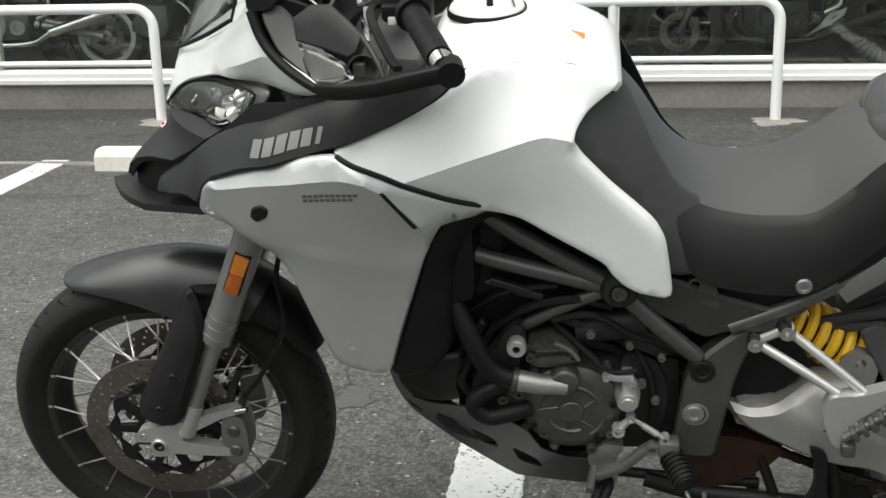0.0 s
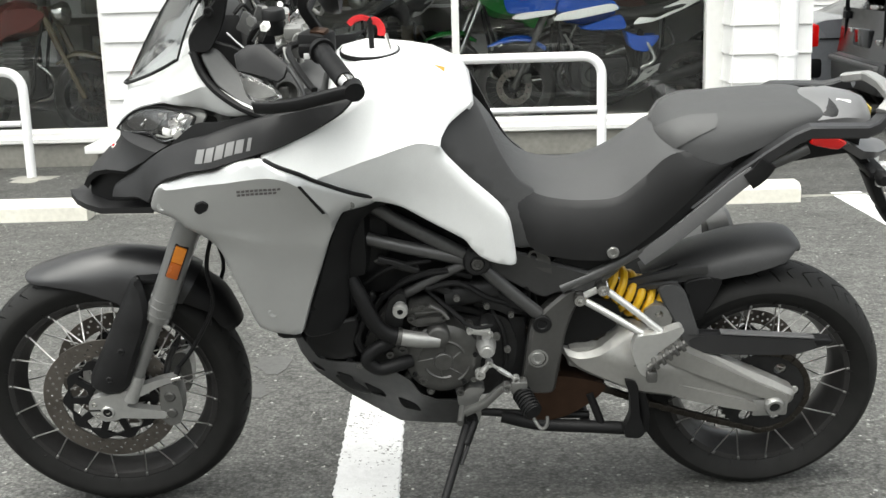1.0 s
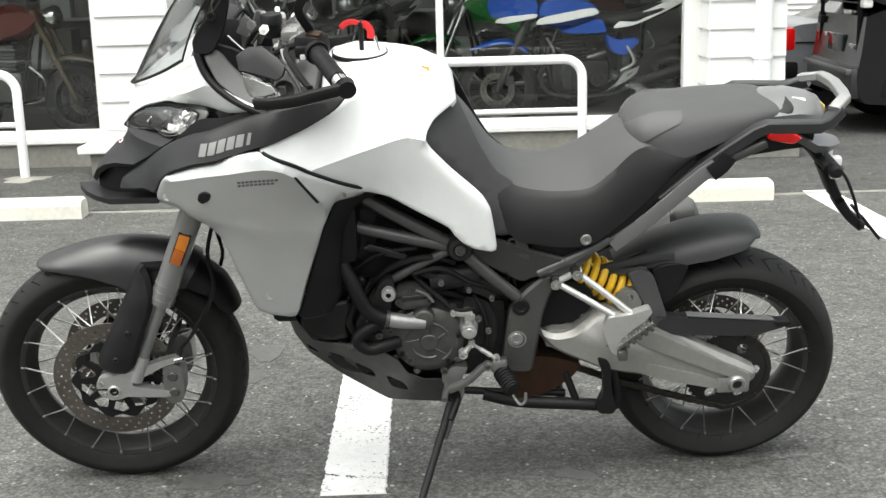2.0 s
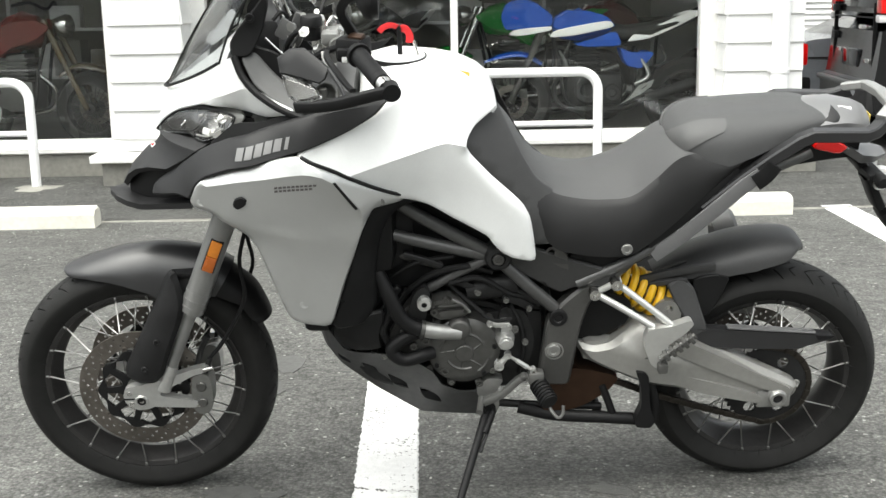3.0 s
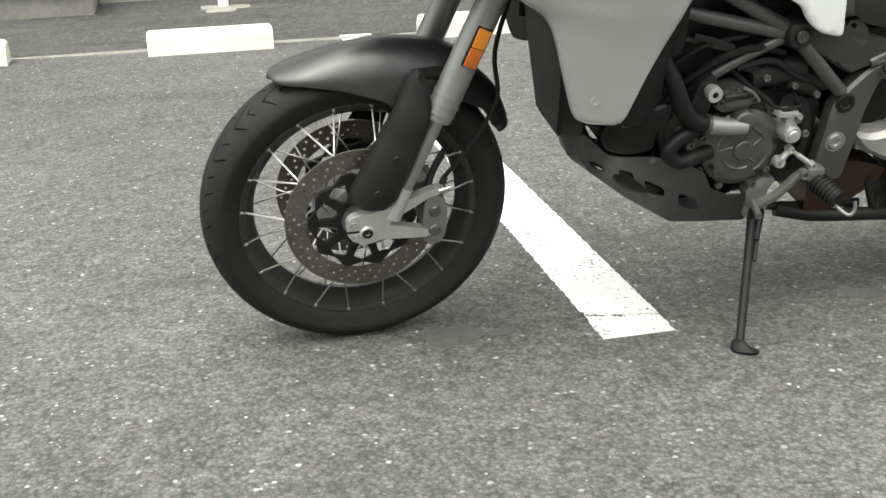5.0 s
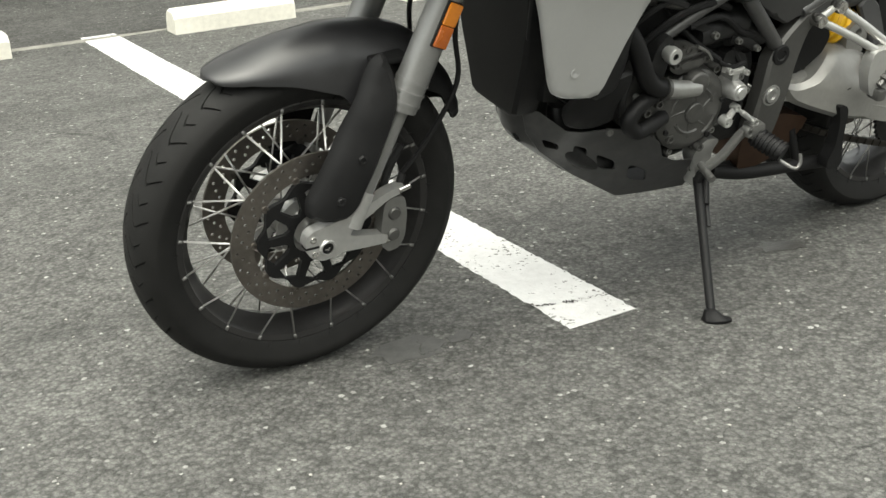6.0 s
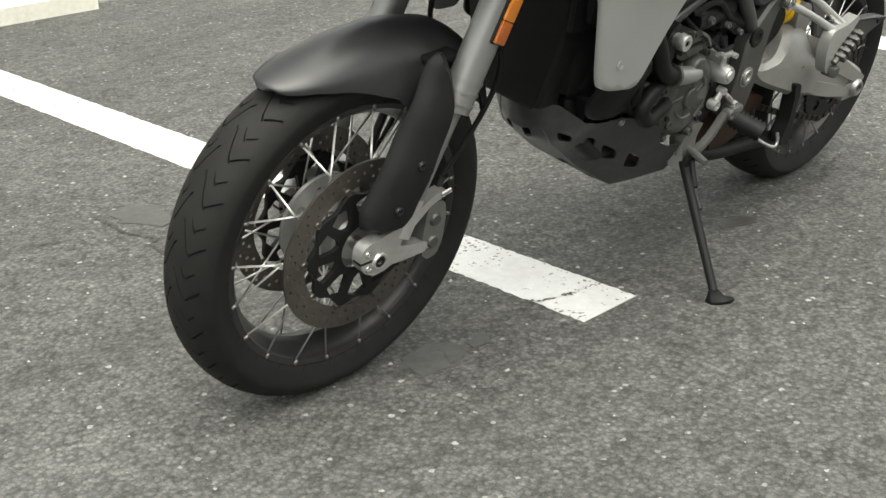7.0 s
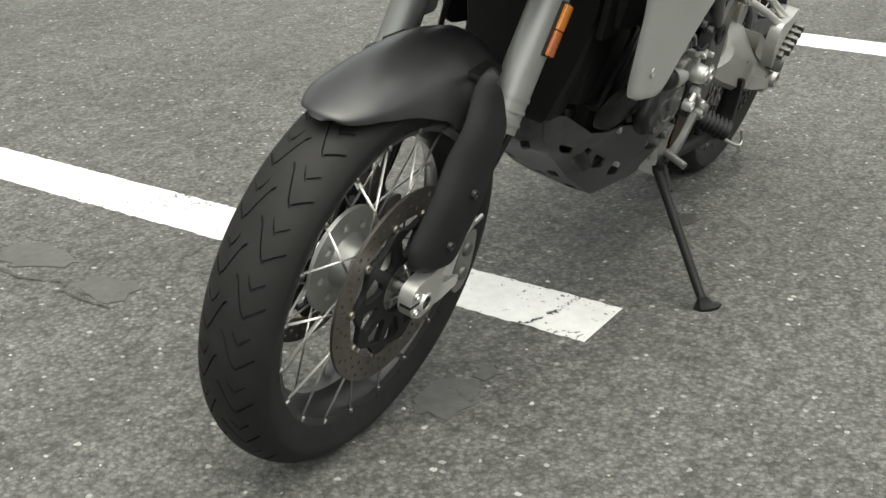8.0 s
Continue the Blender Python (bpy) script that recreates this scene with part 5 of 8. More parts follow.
def spline_rows(rows, n=5):
    """Rows of numbers, interpolated smoothly."""
    rows = [np.array(r, float) for r in rows]
    ext = [2 * rows[0] - rows[1], *rows, 2 * rows[-1] - rows[-2]]
    out = []
    for i in range(1, len(ext) - 2):
        p0, p1, p2, p3 = ext[i - 1:i + 3]
        for k in range(n):
            t = k / n
            out.append(0.5 * (2 * p1 + (p2 - p0) * t + (2 * p0 - 5 * p1 + 4 * p2 - p3) * t * t + (3 * p1 - p0 - 3 * p2 + p3) * t ** 3))
    out.append(rows[-1])
    return out


top_r, side_r = [], []
for x, zt, we, ze, wl_, zl in spline_rows(SEAT):
    ts = np.linspace(-1, 1, 13)
    up = [(x, we * t, ze + (zt - ze) * (1 - abs(t) ** 2.2)) for t in ts]
    top_r.append(up + [(p[0], p[1] * 0.96, p[2] - 0.03) for p in up[::-1]])
    col = []
    for q in np.linspace(0, 1, 9):
        bulge = 0.012 * math.sin(math.pi * q)
        col.append((x, -(we + 0.0005 + (wl_ - we) * q ** 0.7 + bulge), ze + 0.0005 + (zl - ze) * q))
    side_r.append(col + [(p[0], p[1] + 0.03, p[2]) for p in col[::-1]])
seat = part("rider_seat", loft(top_r), SEAT_TOP, bike, "grey vinyl rider seat", angle=60)
for s in (1, -1):
    part("seat_flank", moved(loft(side_r), Matrix.Diagonal((1, s, 1, 1))), SEAT_SIDE, seat, "dark grey vinyl seat flank", angle=60)
wing_w = field([(0.80, 1.005, 0.190), (0.85, 1.052, 0.126), (0.872, 1.048, 0.110), (0.852, 0.926, 0.188), (0.94, 0.82, 0.174), (0.955, 0.735, 0.170), (1.0, 0.73, 0.164), (1.0, 0.84, 0.131), (1.0, 0.79, 0.155), (0.91, 0.975, 0.125), (0.95, 0.9, 0.133)])
for s in (1, -1):
    part("seat_wing", moved(shell([(0.784, 1.016), (0.828, 1.046), (0.862, 1.066), (0.876, 1.050), (0.897, 1.006), (0.925, 0.945), (0.96, 0.885), (1.01, 0.845), (1.01, 0.735), (0.95, 0.735), (0.932, 0.82), (0.91, 0.855), (0.845, 0.925), (0.788, 0.990)], wing_w, 0.01, 0.022, 0.004), Matrix.Diagonal((1, s, 1, 1))), SEAT_WING_LIT, seat, "dark grey vinyl seat front beside the tank, coloured as lit from above", angle=60)
PILL = [(1.272, 0.950, 0.03, 0.938), (1.280, 0.966, 0.072, 0.935), (1.302, 0.988, 0.114, 0.929), (1.34, 1.005, 0.132, 0.921), (1.385, 1.009, 0.141, 0.909), (1.405, 1.011, 0.141, 0.908), (1.45, 1.014, 0.136, 0.924), (1.52, 1.016, 0.126, 0.952), (1.58, 1.015, 0.113, 0.977), (1.622, 1.008, 0.096, 0.984), (1.640, 0.994, 0.073, 0.982)]
pr = []
for i, (x, zt, w, zl) in enumerate(spline_rows(PILL)):
    ring = []
    for a in np.linspace(0, math.pi, 17):
        c, sn = math.cos(a), math.sin(a)
        ring.append((x, -w * (abs(c) ** 0.66) * (1 if c > 0 else -1), zl + (zt - zl) * sn ** 0.72))
    pr.append(ring)
pill = part("pillion_seat", loft(pr), SEAT_TOP, bike, "grey vinyl pillion seat", angle=60)


def pill_insert():
    """A paler patch that lies on the front corner of the pillion seat."""
    rings = []
    for x, zt, w, zl in spline_rows(PILL):
        if not 1.273 < x < 1.396:
            continue
        u = (x - 1.273) / 0.123
        a1 = 1.10
        a0 = 0.03 + 0.74 * max(0.0, (u - 0.24) / 0.76) ** 0.8
        a0 += (a1 - a0) * 0.8 * max(0.0, (u - 0.90) / 0.10) ** 2
        ring = []
        for off, ts in ((0.0022, np.linspace(0, 1, 11)), (-0.002, np.linspace(1, 0, 11))):
            for t in ts:
                a = a0 + (a1 - a0) * t
                c, sn = math.cos(a), math.sin(a)
                ring.append((x - off * (1 - u), -(w + off) * c ** 0.66, zl + (zt - zl) * sn ** 0.72 + off * sn))
        rings.append(ring)
    return loft(rings)


for s in (1, -1):
    part("pillion_insert", moved(pill_insert(), Matrix.Diagonal((1, s, 1, 1))), SEAT_LIGHT, pill, "paler grey vinyl insert", angle=60)
part("seat_base", merge(mirrored(strip([(1.22, -0.142, 0.722), (1.30, -0.136, 0.778), (1.37, -0.130, 0.840), (1.425, -0.122, 0.892)], 0.02, 0.030, (-0.5, 0, 1))), box(1.0, 1.20, -0.10, 0.10, 0.66, 0.80, 0.03)), BLACK, bike)

# ---- tail
rail_pts = [(1.350, -0.132, 0.800), (1.438, -0.138, 0.880), (1.50, -0.142, 0.929), (1.552, -0.146, 0.967), (1.580, -0.148, 0.980), (1.62, -0.148, 0.979), (1.70, -0.146, 0.976), (1.722, -0.138, 0.982), (1.755, -0.116, 1.002)]
part("grab_rail", mirrored(strip(rail_pts, 0.030, 0.028, (-0.2, 0, 1), 1)), FENDER, bike, "dark grey cast pillion grab rail", angle=18)
for s in (1, -1):
    part("subframe_cover", moved(strip([(1.235, -0.146, 0.690), (1.30, -0.150, 0.742), (1.37, -0.152, 0.805), (1.43, -0.154, 0.862), (1.468, -0.154, 0.892)], 0.010, 0.034, (-0.7, 0, 0.75), 3), Matrix.Diagonal((1, s, 1, 1))), TAIL_GREY, bike, "pale grey cover under the seat", angle=30)
for s in (1, -1):
    part("rail_clamp", moved(strip([(1.455, -0.156, 0.872), (1.478, -0.156, 0.890), (1.495, -0.156, 0.915)], 0.014, 0.040, (-0.7, 0, 0.75), 2), Matrix.Diagonal((1, s, 1, 1))), BLACK, bike, angle=30)
part("grab_rail_end", strip([(1.738, -0.126, 1.006), (1.774, -0.088, 1.022), (1.776, -0.060, 1.026), (1.778, 0.0, 1.030), (1.776, 0.060, 1.026), (1.774, 0.088, 1.022), (1.738, 0.126, 1.006)], 0.028, 0.020, (0, 0, 1), 1), ALU, bike, "silver grab rail end", angle=18)
part("tail_cover", loft([[(x, w * t, z - 0.03 * t * t) for t in np.linspace(-1, 1, 9)] + [(x, w * t * 0.95, z - 0.05 - 0.02 * t * t) for t in np.linspace(1, -1, 9)] for x, w, z in ((1.575, 0.100, 1.010), (1.62, 0.104, 1.018), (1.67, 0.100, 1.020), (1.715, 0.088, 1.012), (1.738, 0.066, 1.002), (1.748, 0.05, 0.988))]), TAIL_GREY, bike, "pale grey tail cover", angle=50)
part("seat_end", loft([[(x, w * math.cos(a), zl + (zt - zl) * max(0.0, math.sin(a)) ** 0.7) for a in np.linspace(0, math.pi, 13)] for x, zt, w, zl in ((1.600, 1.004, 0.106, 0.975), (1.632, 1.010, 0.104, 0.975), (1.650, 1.017, 0.100, 0.978), (1.662, 1.012, 0.092, 0.980))]), SEAT_SIDE, bike, "dark vinyl end of the pillion seat", angle=50)
part("tail_badge", moved(box(-0.016, 0.016, -0.004, 0.004, 0, 0.002, 0.001), Matrix.Translation((1.68, -0.048, 1.009)) @ pose(0, 0, 0, 35, 8, 0)), WHITE_LABEL, bike)
part("tail_sticker", box(1.7485, 1.7515, -0.03, 0.035, 0.958, 0.986, 0.001), YELLOW_LABEL, bike, "yellow warning sticker")
part("tail_under", loft([[(x, -w, z1), (x, -w * 0.7, z0), (x, w * 0.7, z0), (x, w, z1)] for x, w, z0, z1 in ((1.30, 0.11, 0.78, 0.86), (1.42, 0.10, 0.83, 0.93), (1.56, 0.09, 0.875, 0.965), (1.66, 0.075, 0.885, 0.975), (1.73, 0.05, 0.885, 0.96))]), BLACK, bike, angle=30)
for s in (1, -1):
    part("tail_light", moved(shell([(1.597, 0.930), (1.606, 0.949), (1.648, 0.951), (1.690, 0.925), (1.668, 0.910)], field([(1.600, 0.916, 0.100), (1.618, 0.946, 0.102), (1.658, 0.950, 0.098), (1.696, 0.92, 0.082), (1.676, 0.902, 0.088)]), 0.01, 0.014, 0.004), Matrix.Diagonal((1, s, 1, 1))), RED, bike, "red tail light")
for s in (1, -1):
    part("tail_light_lens", moved(shell([(1.648, 0.947), (1.675, 0.936), (1.700, 0.914), (1.690, 0.911), (1.66, 0.936)], lambda x, z: 0.087 - 0.35 * max(0.0, x - 1.65), 0.006, 0.014, 0.003), Matrix.Diagonal((1, s, 1, 1))), LENS, bike)
holder = part("plate_holder", merge(strip([(1.62, 0, 0.905), (1.69, 0, 0.897), (1.735, 0, 0.876), (1.772, 0, 0.825), (1.806, 0, 0.757), (1.846, 0, 0.696), (1.885, 0, 0.660)], 0.060, 0.024, (-0.6, 0, 1)), box(1.745, 1.785, -0.09, 0.09, 0.840, 0.856, 0.006)), BLACK, bike, "black number plate holder", angle=40)
for y in (-0.115, 0.115):
    part("rear_indicator", moved(merge(tube([(0, 0, 0), (0, 0.05 if y < 0 else -0.05, 0)], 0.009, 10, 0), lathe([(0.0, -0.01), (0.012, -0.008), (0.018, 0.005), (0.014, 0.03), (0.0, 0.032)], 0, 0, 16)), Matrix.Translation((1.768, y, 0.848))), BLACK, holder)
part("plate_lamp", merge(box(1.782, 1.806, -0.046, -0.020, 0.800, 0.856, 0.006), box(1.782, 1.806, 0.020, 0.046, 0.800, 0.856, 0.006)), WHITE_LABEL, holder)
part("plate_cable", tube([(1.796, -0.03, 0.835), (1.822, -0.045, 0.800), (1.848, -0.045, 0.745), (1.866, -0.03, 0.705), (1.885, -0.01, 0.665)], 0.004, 6), BLACK, holder)
part("plate_bracket", merge(*[moved(box(-0.004, 0.004, y - 0.008, y + 0.008, -0.050, 0.030, 0.002), Matrix.Translation((1.895, 0, 0.672)) @ Matrix.Rotation(radians(-40), 4, "Y")) for y in (-0.035, 0.035)], box(1.872, 1.884, -0.045, 0.045, 0.664, 0.676, 0.002)), BLACK, holder)
part("tail_fin", loft([[(x, -w, z1), (x, -w * 0.8, z0), (x, w * 0.8, z0), (x, w, z1), (x, 0, z1 + 0.006)] for x, w, z0, z1 in ((1.690, 0.060, 0.900, 0.922), (1.735, 0.062, 0.872, 0.896), (1.770, 0.055, 0.872, 0.890), (1.800, 0.030, 0.880, 0.889))]), TAIL_GREY, bike, "pale grey tail fin", angle=30)
for y in (-0.07, 0.07):
    part("subframe_tube", merge(tube([(1.06, y * 2.0, 0.62), (1.22, y * 2, 0.70), (1.42, y * 1.7, 0.845), (1.60, y * 1.2, 0.915)], 0.013, 10)), TUBE, bike)

# ---- silencer on the far side
def oval(x, y, z, a, b, tilt_):
    pts = []
    for k in range(20):
        t = 2 * math.pi * k / 20
        v = Vector((0, a * math.cos(t), b * math.sin(t)))
        v.rotate(Euler((0, tilt_, 0)))
        pts.append((x + v.x, y + v.y, z + v.z))
    return pts


sil = part("silencer", loft([oval(x, 0.205, z, a, b, -0.25) for x, z, a, b in ((1.08, 0.49, 0.025, 0.03), (1.15, 0.505, 0.048, 0.042), (1.24, 0.530, 0.058, 0.046), (1.43, 0.588, 0.058, 0.047), (1.47, 0.600, 0.054, 0.043))]), PLATE, bike, "brushed grey silencer", angle=40)
part("silencer_end", loft([oval(x, 0.205, z, a, b, -0.25) for x, z, a, b in ((1.465, 0.598, 0.06, 0.048), (1.515, 0.611, 0.056, 0.045), (1.525, 0.614, 0.044, 0.034))]), INNER_GREY, sil)
part("silencer_shield", loft([[(x, 0.205 + 0.066 * math.cos(t), z + 0.056 * math.sin(t) + 0.006) for t in np.linspace(0.4, 2.9, 9)] + [(x, 0.205 + 0.062 * math.cos(t), z + 0.052 * math.sin(t) + 0.004) for t in np.linspace(2.9, 0.4, 9)] for x, z in ((1.28, 0.545), (1.36, 0.570), (1.44, 0.594))]), BARE, sil, "bright silencer shield")

# ---- frame tubes and plates
YF = 0.148


def both_tubes(name, pts, r, mat=TUBE, label=""):
    for s in (1, -1):
        part(name, tube([(x, s * y, z) for x, y, z in pts], r, 14, 3), mat, bike, label)


both_tubes("frame_tube", [(0.58, -0.115, 0.875), (0.704, -0.140, 0.796), (0.872, -YF, 0.700)], 0.0155)
both_tubes("frame_tube", [(0.56, -0.120, 0.775), (0.663, -0.140, 0.748), (0.855, -YF, 0.702)], 0.0145)
both_tubes("frame_tube", [(0.872, -YF, 0.695), (0.94, -0.146, 0.625), (1.01, -0.135, 0.555)], 0.0155)
both_tubes("frame_tube", [(0.86, -YF, 0.700), (0.78, -0.135, 0.655), (0.70, -0.12, 0.602)], 0.012)
both_tubes("frame_tube", [(0.62, -0.11, 0.70), (0.74, -0.135, 0.675)], 0.010, PLATE)
for s in (1, -1):
    m = Matrix.Diagonal((1, s, 1, 1))
    part("frame_node", moved(merge(lathe([(0.0, -0.172), (0.014, -0.172), (0.017, -0.176), (0.026, -0.174), (0.032, -0.166), (0.034, -0.130), (0.0, -0.130)], 0.872, 0.704, 26)), m), ENGINE_D, bike)
    part("node_bolt", moved(knob(0.872, -0.173, 0.704, 0.014, 0.006, 18), m), ENGINE, bike)
    beam = field([(0.88, 0.72, 0.15), (1.0, 0.68, 0.15), (1.12, 0.64, 0.148), (1.0, 0.62, 0.146)])
    part("frame_beam", moved(shell([(0.885, 0.735), (0.955, 0.723), (1.04, 0.688), (1.12, 0.662), (1.16, 0.655), (1.13, 0.610), (1.055, 0.612), (1.02, 0.596), (0.955, 0.635), (0.885, 0.678)], beam, 0.02, 0.025, 0.006), m), BEAM, bike, "grey cast frame beam")
    pw = field([(0.97, 0.35, 0.150), (1.05, 0.35, 0.150), (1.0, 0.53, 0.150), (1.06, 0.56, 0.146), (1.19, 0.70, 0.138), (1.02, 0.45, 0.156)])
    part("pivot_plate", moved(shell([(0.972, 0.350), (0.982, 0.440), (0.992, 0.525), (1.02, 0.565), (1.065, 0.605), (1.119, 0.636), (1.175, 0.668), (1.195, 0.712), (1.212, 0.700), (1.192, 0.655), (1.135, 0.610), (1.095, 0.572), (1.072, 0.505), (1.058, 0.405), (1.05, 0.345)], pw, 0.028, 0.022, 0.007), m), PLATE, bike, "grey cast pivot plate")
    part("pivot_cap", moved(merge(knob(1.008, -0.150, 0.450, 0.017, 0.012, 26), lathe([(0.019, -0.157), (0.023, -0.157), (0.023, -0.15), (0.019, -0.15)], 1.010, 0.448, 26, True)), m), ALU, bike, "bright swingarm pivot bolt")
    part("plate_hollow", moved(knob(1.018, -0.148, 0.535, 0.022, 0.006, 20), m), BLACK, bike)
    part("seat_bolt", moved(knob(1.169, -0.166, 0.719, 0.0135, 0.008, 18), m), ALU, bike)
    part("seat_tab", moved(merge(plate([(0.978, 0.700), (0.990, 0.720), (1.012, 0.722), (1.034, 0.700), (1.038, 0.662), (1.02, 0.668), (0.985, 0.690)], -0.150, -0.138, [ring_points(0.997, 0.707, 0.008, 12)])), m), PLATE, bike)
    part("side_cover", moved(shell([(1.035, 0.700), (1.16, 0.695), (1.215, 0.712), (1.165, 0.655), (1.12, 0.640), (1.055, 0.648)], lambda x, z: 0.138, 0.01, 0.03, 0.003), m), BLACK, bike)

# ---- swingarm, shock, rear hugger, chain guard
SWOUT = [(1.060, 0.458), (1.108, 0.444), (1.150, 0.458), (1.188, 0.482), (1.215, 0.500), (1.300, 0.498), (1.335, 0.468), (1.400, 0.432), (1.480, 0.395), (1.560, 0.360), (1.618, 0.330), (1.616, 0.300), (1.560, 0.262), (1.470, 0.286), (1.384, 0.312), (1.300, 0.340), (1.228, 0.356), (1.189, 0.370), (1.140, 0.387), (1.099, 0.405), (1.072, 0.434)]


def swing_w(x, z):
    mid = 0.430 - 0.225 * (x - 1.06)
    d = abs(z - mid)
    base = 0.152 - 0.022 * max(0.0, (1.20 - x) / 0.14) ** 1.6 + 0.02 * math.exp(-((x - 1.26) / 0.09) ** 2)
    return base - 1.6 * max(0.0, d - 0.035) ** 1.3


for s in (1, -1):
    m = Matrix.Diagonal((1, s, 1, 1))
    sw = part("swingarm", moved(shell(SWOUT, swing_w, 0.032, 0.014, 0.012), m), SWING, bike, "silver grey cast aluminium swingarm", angle=28)
    for loop in ([(1.300, 0.482), (1.345, 0.458), (1.440, 0.408), (1.540, 0.356), (1.600, 0.326), (1.585, 0.308), (1.510, 0.336), (1.400, 0.385), (1.300, 0.430)], [(1.205, 0.412), (1.337, 0.368), (1.520, 0.314), (1.530, 0.284), (1.384, 0.318), (1.300, 0.348), (1.224, 0.374)]):
        part("arm_flange", moved(plate(dense(rounded(loop), 0.02), -0.162, -0.120), m), SWING, sw, angle=40)
    part("axle_adjuster", moved(merge(box(1.515, 1.60, -0.160, -0.118, 0.272, 0.318, 0.008), lathe([(0.013, -0.172), (0.019, -0.172), (0.0225, -0.167), (0.0235, -0.160), (0.0275, -0.158), (0.0285, -0.150), (0.0285, -0.10), (0.013, -0.10)], RX + 0.010, RZ + 0.002, 28, True)), m), ALU, sw)
part("axle_tube", tube([(RX + 0.010, -0.164, RZ + 0.002), (RX + 0.006, 0.165, RZ + 0.002)], 0.0132, 20, 0), ENGINE_D, bike)
part("swingarm_bridge", merge(box(1.08, 1.18, -0.13, 0.13, 0.40, 0.46, 0.02)), SWING, bike)
part("exhaust_cover", plate(rounded([(1.060, 0.575), (1.130, 0.580), (1.190, 0.560), (1.205, 0.530), (1.190, 0.495), (1.150, 0.470), (1.105, 0.452), (1.060, 0.455), (1.048, 0.52)]), -0.108, 0.09), BLACK, bike, "black cover in front of the shock", angle=50)
helix = []
SPA, SPB = Vector((1.166, -0.050, 0.592)), Vector((1.286, -0.050, 0.524))
ax = (SPB - SPA).normalized()
u_ = Vector((0, 1, 0))
v_ = ax.cross(u_)
for k in range(181):
    a = 2 * math.pi * 5.4 * k / 180
    helix.append(SPA.lerp(SPB, k / 180) + (u_ * math.cos(a) + v_ * math.sin(a)) * 0.042)
shock = part("shock_spring", tube(helix, 0.0098, 8, 0), YELLOW, bike, "yellow painted shock spring")
part("shock_body", merge(tube([SPA - ax * 0.05, SPA.lerp(SPB, 0.6)], 0.024, 16, 0), tube([SPA.lerp(SPB, 0.5), SPB + ax * 0.05], 0.016, 16, 0), tube([SPB - ax * 0.004, SPB + ax * 0.014], 0.048, 20, 0), tube([SPA - ax * 0.02, SPA - ax * 0.004], 0.048, 20, 0)), STEEL, shock)
part("shock_link", merge(plate(rounded([(1.255, 0.535), (1.275, 0.552), (1.305, 0.548), (1.325, 0.520), (1.315, 0.470), (1.27, 0.468)]), -0.11, -0.05, [ring_points(1.292, 0.528, 0.010, 12)])), SWING, bike)
hugger = part("rear_hugger", arch([(1.262, 0.596, 0.060, 0.018), (1.300, 0.615, 0.072, 0.030), (1.351, 0.640, 0.084, 0.046), (1.420, 0.664, 0.092, 0.062), (1.489, 0.681, 0.094, 0.066), (1.550, 0.686, 0.090, 0.056), (1.592, 0.684, 0.082, 0.044), (1.617, 0.674, 0.070, 0.030), (1.630, 0.658, 0.050, 0.014)], 0.005, 18, 0.86), HUGGER, bike, "satin dark grey rear tyre hugger", angle=40)
part("hugger_fin", merge(strip([(1.175, -0.066, 0.572), (1.250, -0.080, 0.603), (1.330, -0.090, 0.624), (1.400, -0.094, 0.634)], 0.010, 0.022, (-0.4, -0.3, 1), 3), strip([(1.205, -0.060, 0.558), (1.270, -0.084, 0.588), (1.335, -0.094, 0.596)], 0.008, 0.016, (-0.4, -0.3, 1), 3)), HUGGER, hugger, angle=30)
part("hugger_front", loft([[(x, -w, z0), (x - 0.01, -w * 0.6, z1), (x - 0.01, w * 0.6, z1), (x, w, z0)] for x, w, z0, z1 in ((1.225, 0.060, 0.520, 0.570), (1.280, 0.080, 0.535, 0.598), (1.350, 0.088, 0.560, 0.630))]), BLACK, hugger, angle=30)
hug_side = shell([(1.286, 0.586), (1.306, 0.600), (1.326, 0.602), (1.352, 0.580), (1.372, 0.520), (1.388, 0.476), (1.378, 0.440), (1.368, 0.436), (1.346, 0.468), (1.330, 0.505), (1.300, 0.556)], lambda x, z: 0.122 - 0.25 * max(0.0, z - 0.5), 0.008, 0.02, 0.005)
part("hugger_side", hug_side, HUGGER, hugger, "satin dark grey hugger side", angle=35)
part("side_web", shell([(1.345, 0.600), (1.400, 0.612), (1.440, 0.604), (1.425, 0.560), (1.395, 0.500), (1.372, 0.500)], lambda x, z: 0.094, 0.005, 0.03, 0.003), BLACK, hugger)
part("chain_guard", merge(plate(rounded([(1.360, 0.462), (1.380, 0.474), (1.440, 0.470), (1.560, 0.460), (1.660, 0.450), (1.700, 0.449), (1.690, 0.440), (1.645, 0.426), (1.615, 0.416), (1.50, 0.420), (1.414, 0.426), (1.375, 0.433)]), -0.123, -0.118), strip([(1.360, -0.108, 0.478), (1.42, -0.108, 0.473), (1.55, -0.108, 0.462), (1.695, -0.108, 0.450)], 0.03, 0.005)), FENDER, bike, "dark grey chain guard", angle=30)
part("guard_end", plate([(1.655, 0.4525), (1.700, 0.451), (1.690, 0.442), (1.662, 0.440)], -0.126, -0.0925), BLACK, bike)
part("guard_label", strip([(1.436, -0.112, 0.479), (1.52, -0.112, 0.471), (1.655, -0.112, 0.459)], 0.024, 0.003), TAIL_GREY, bike)
part("rear_caliper", merge(box(1.47, 1.56, 0.055, 0.11, 0.42, 0.47, 0.012)), ALU, bike)

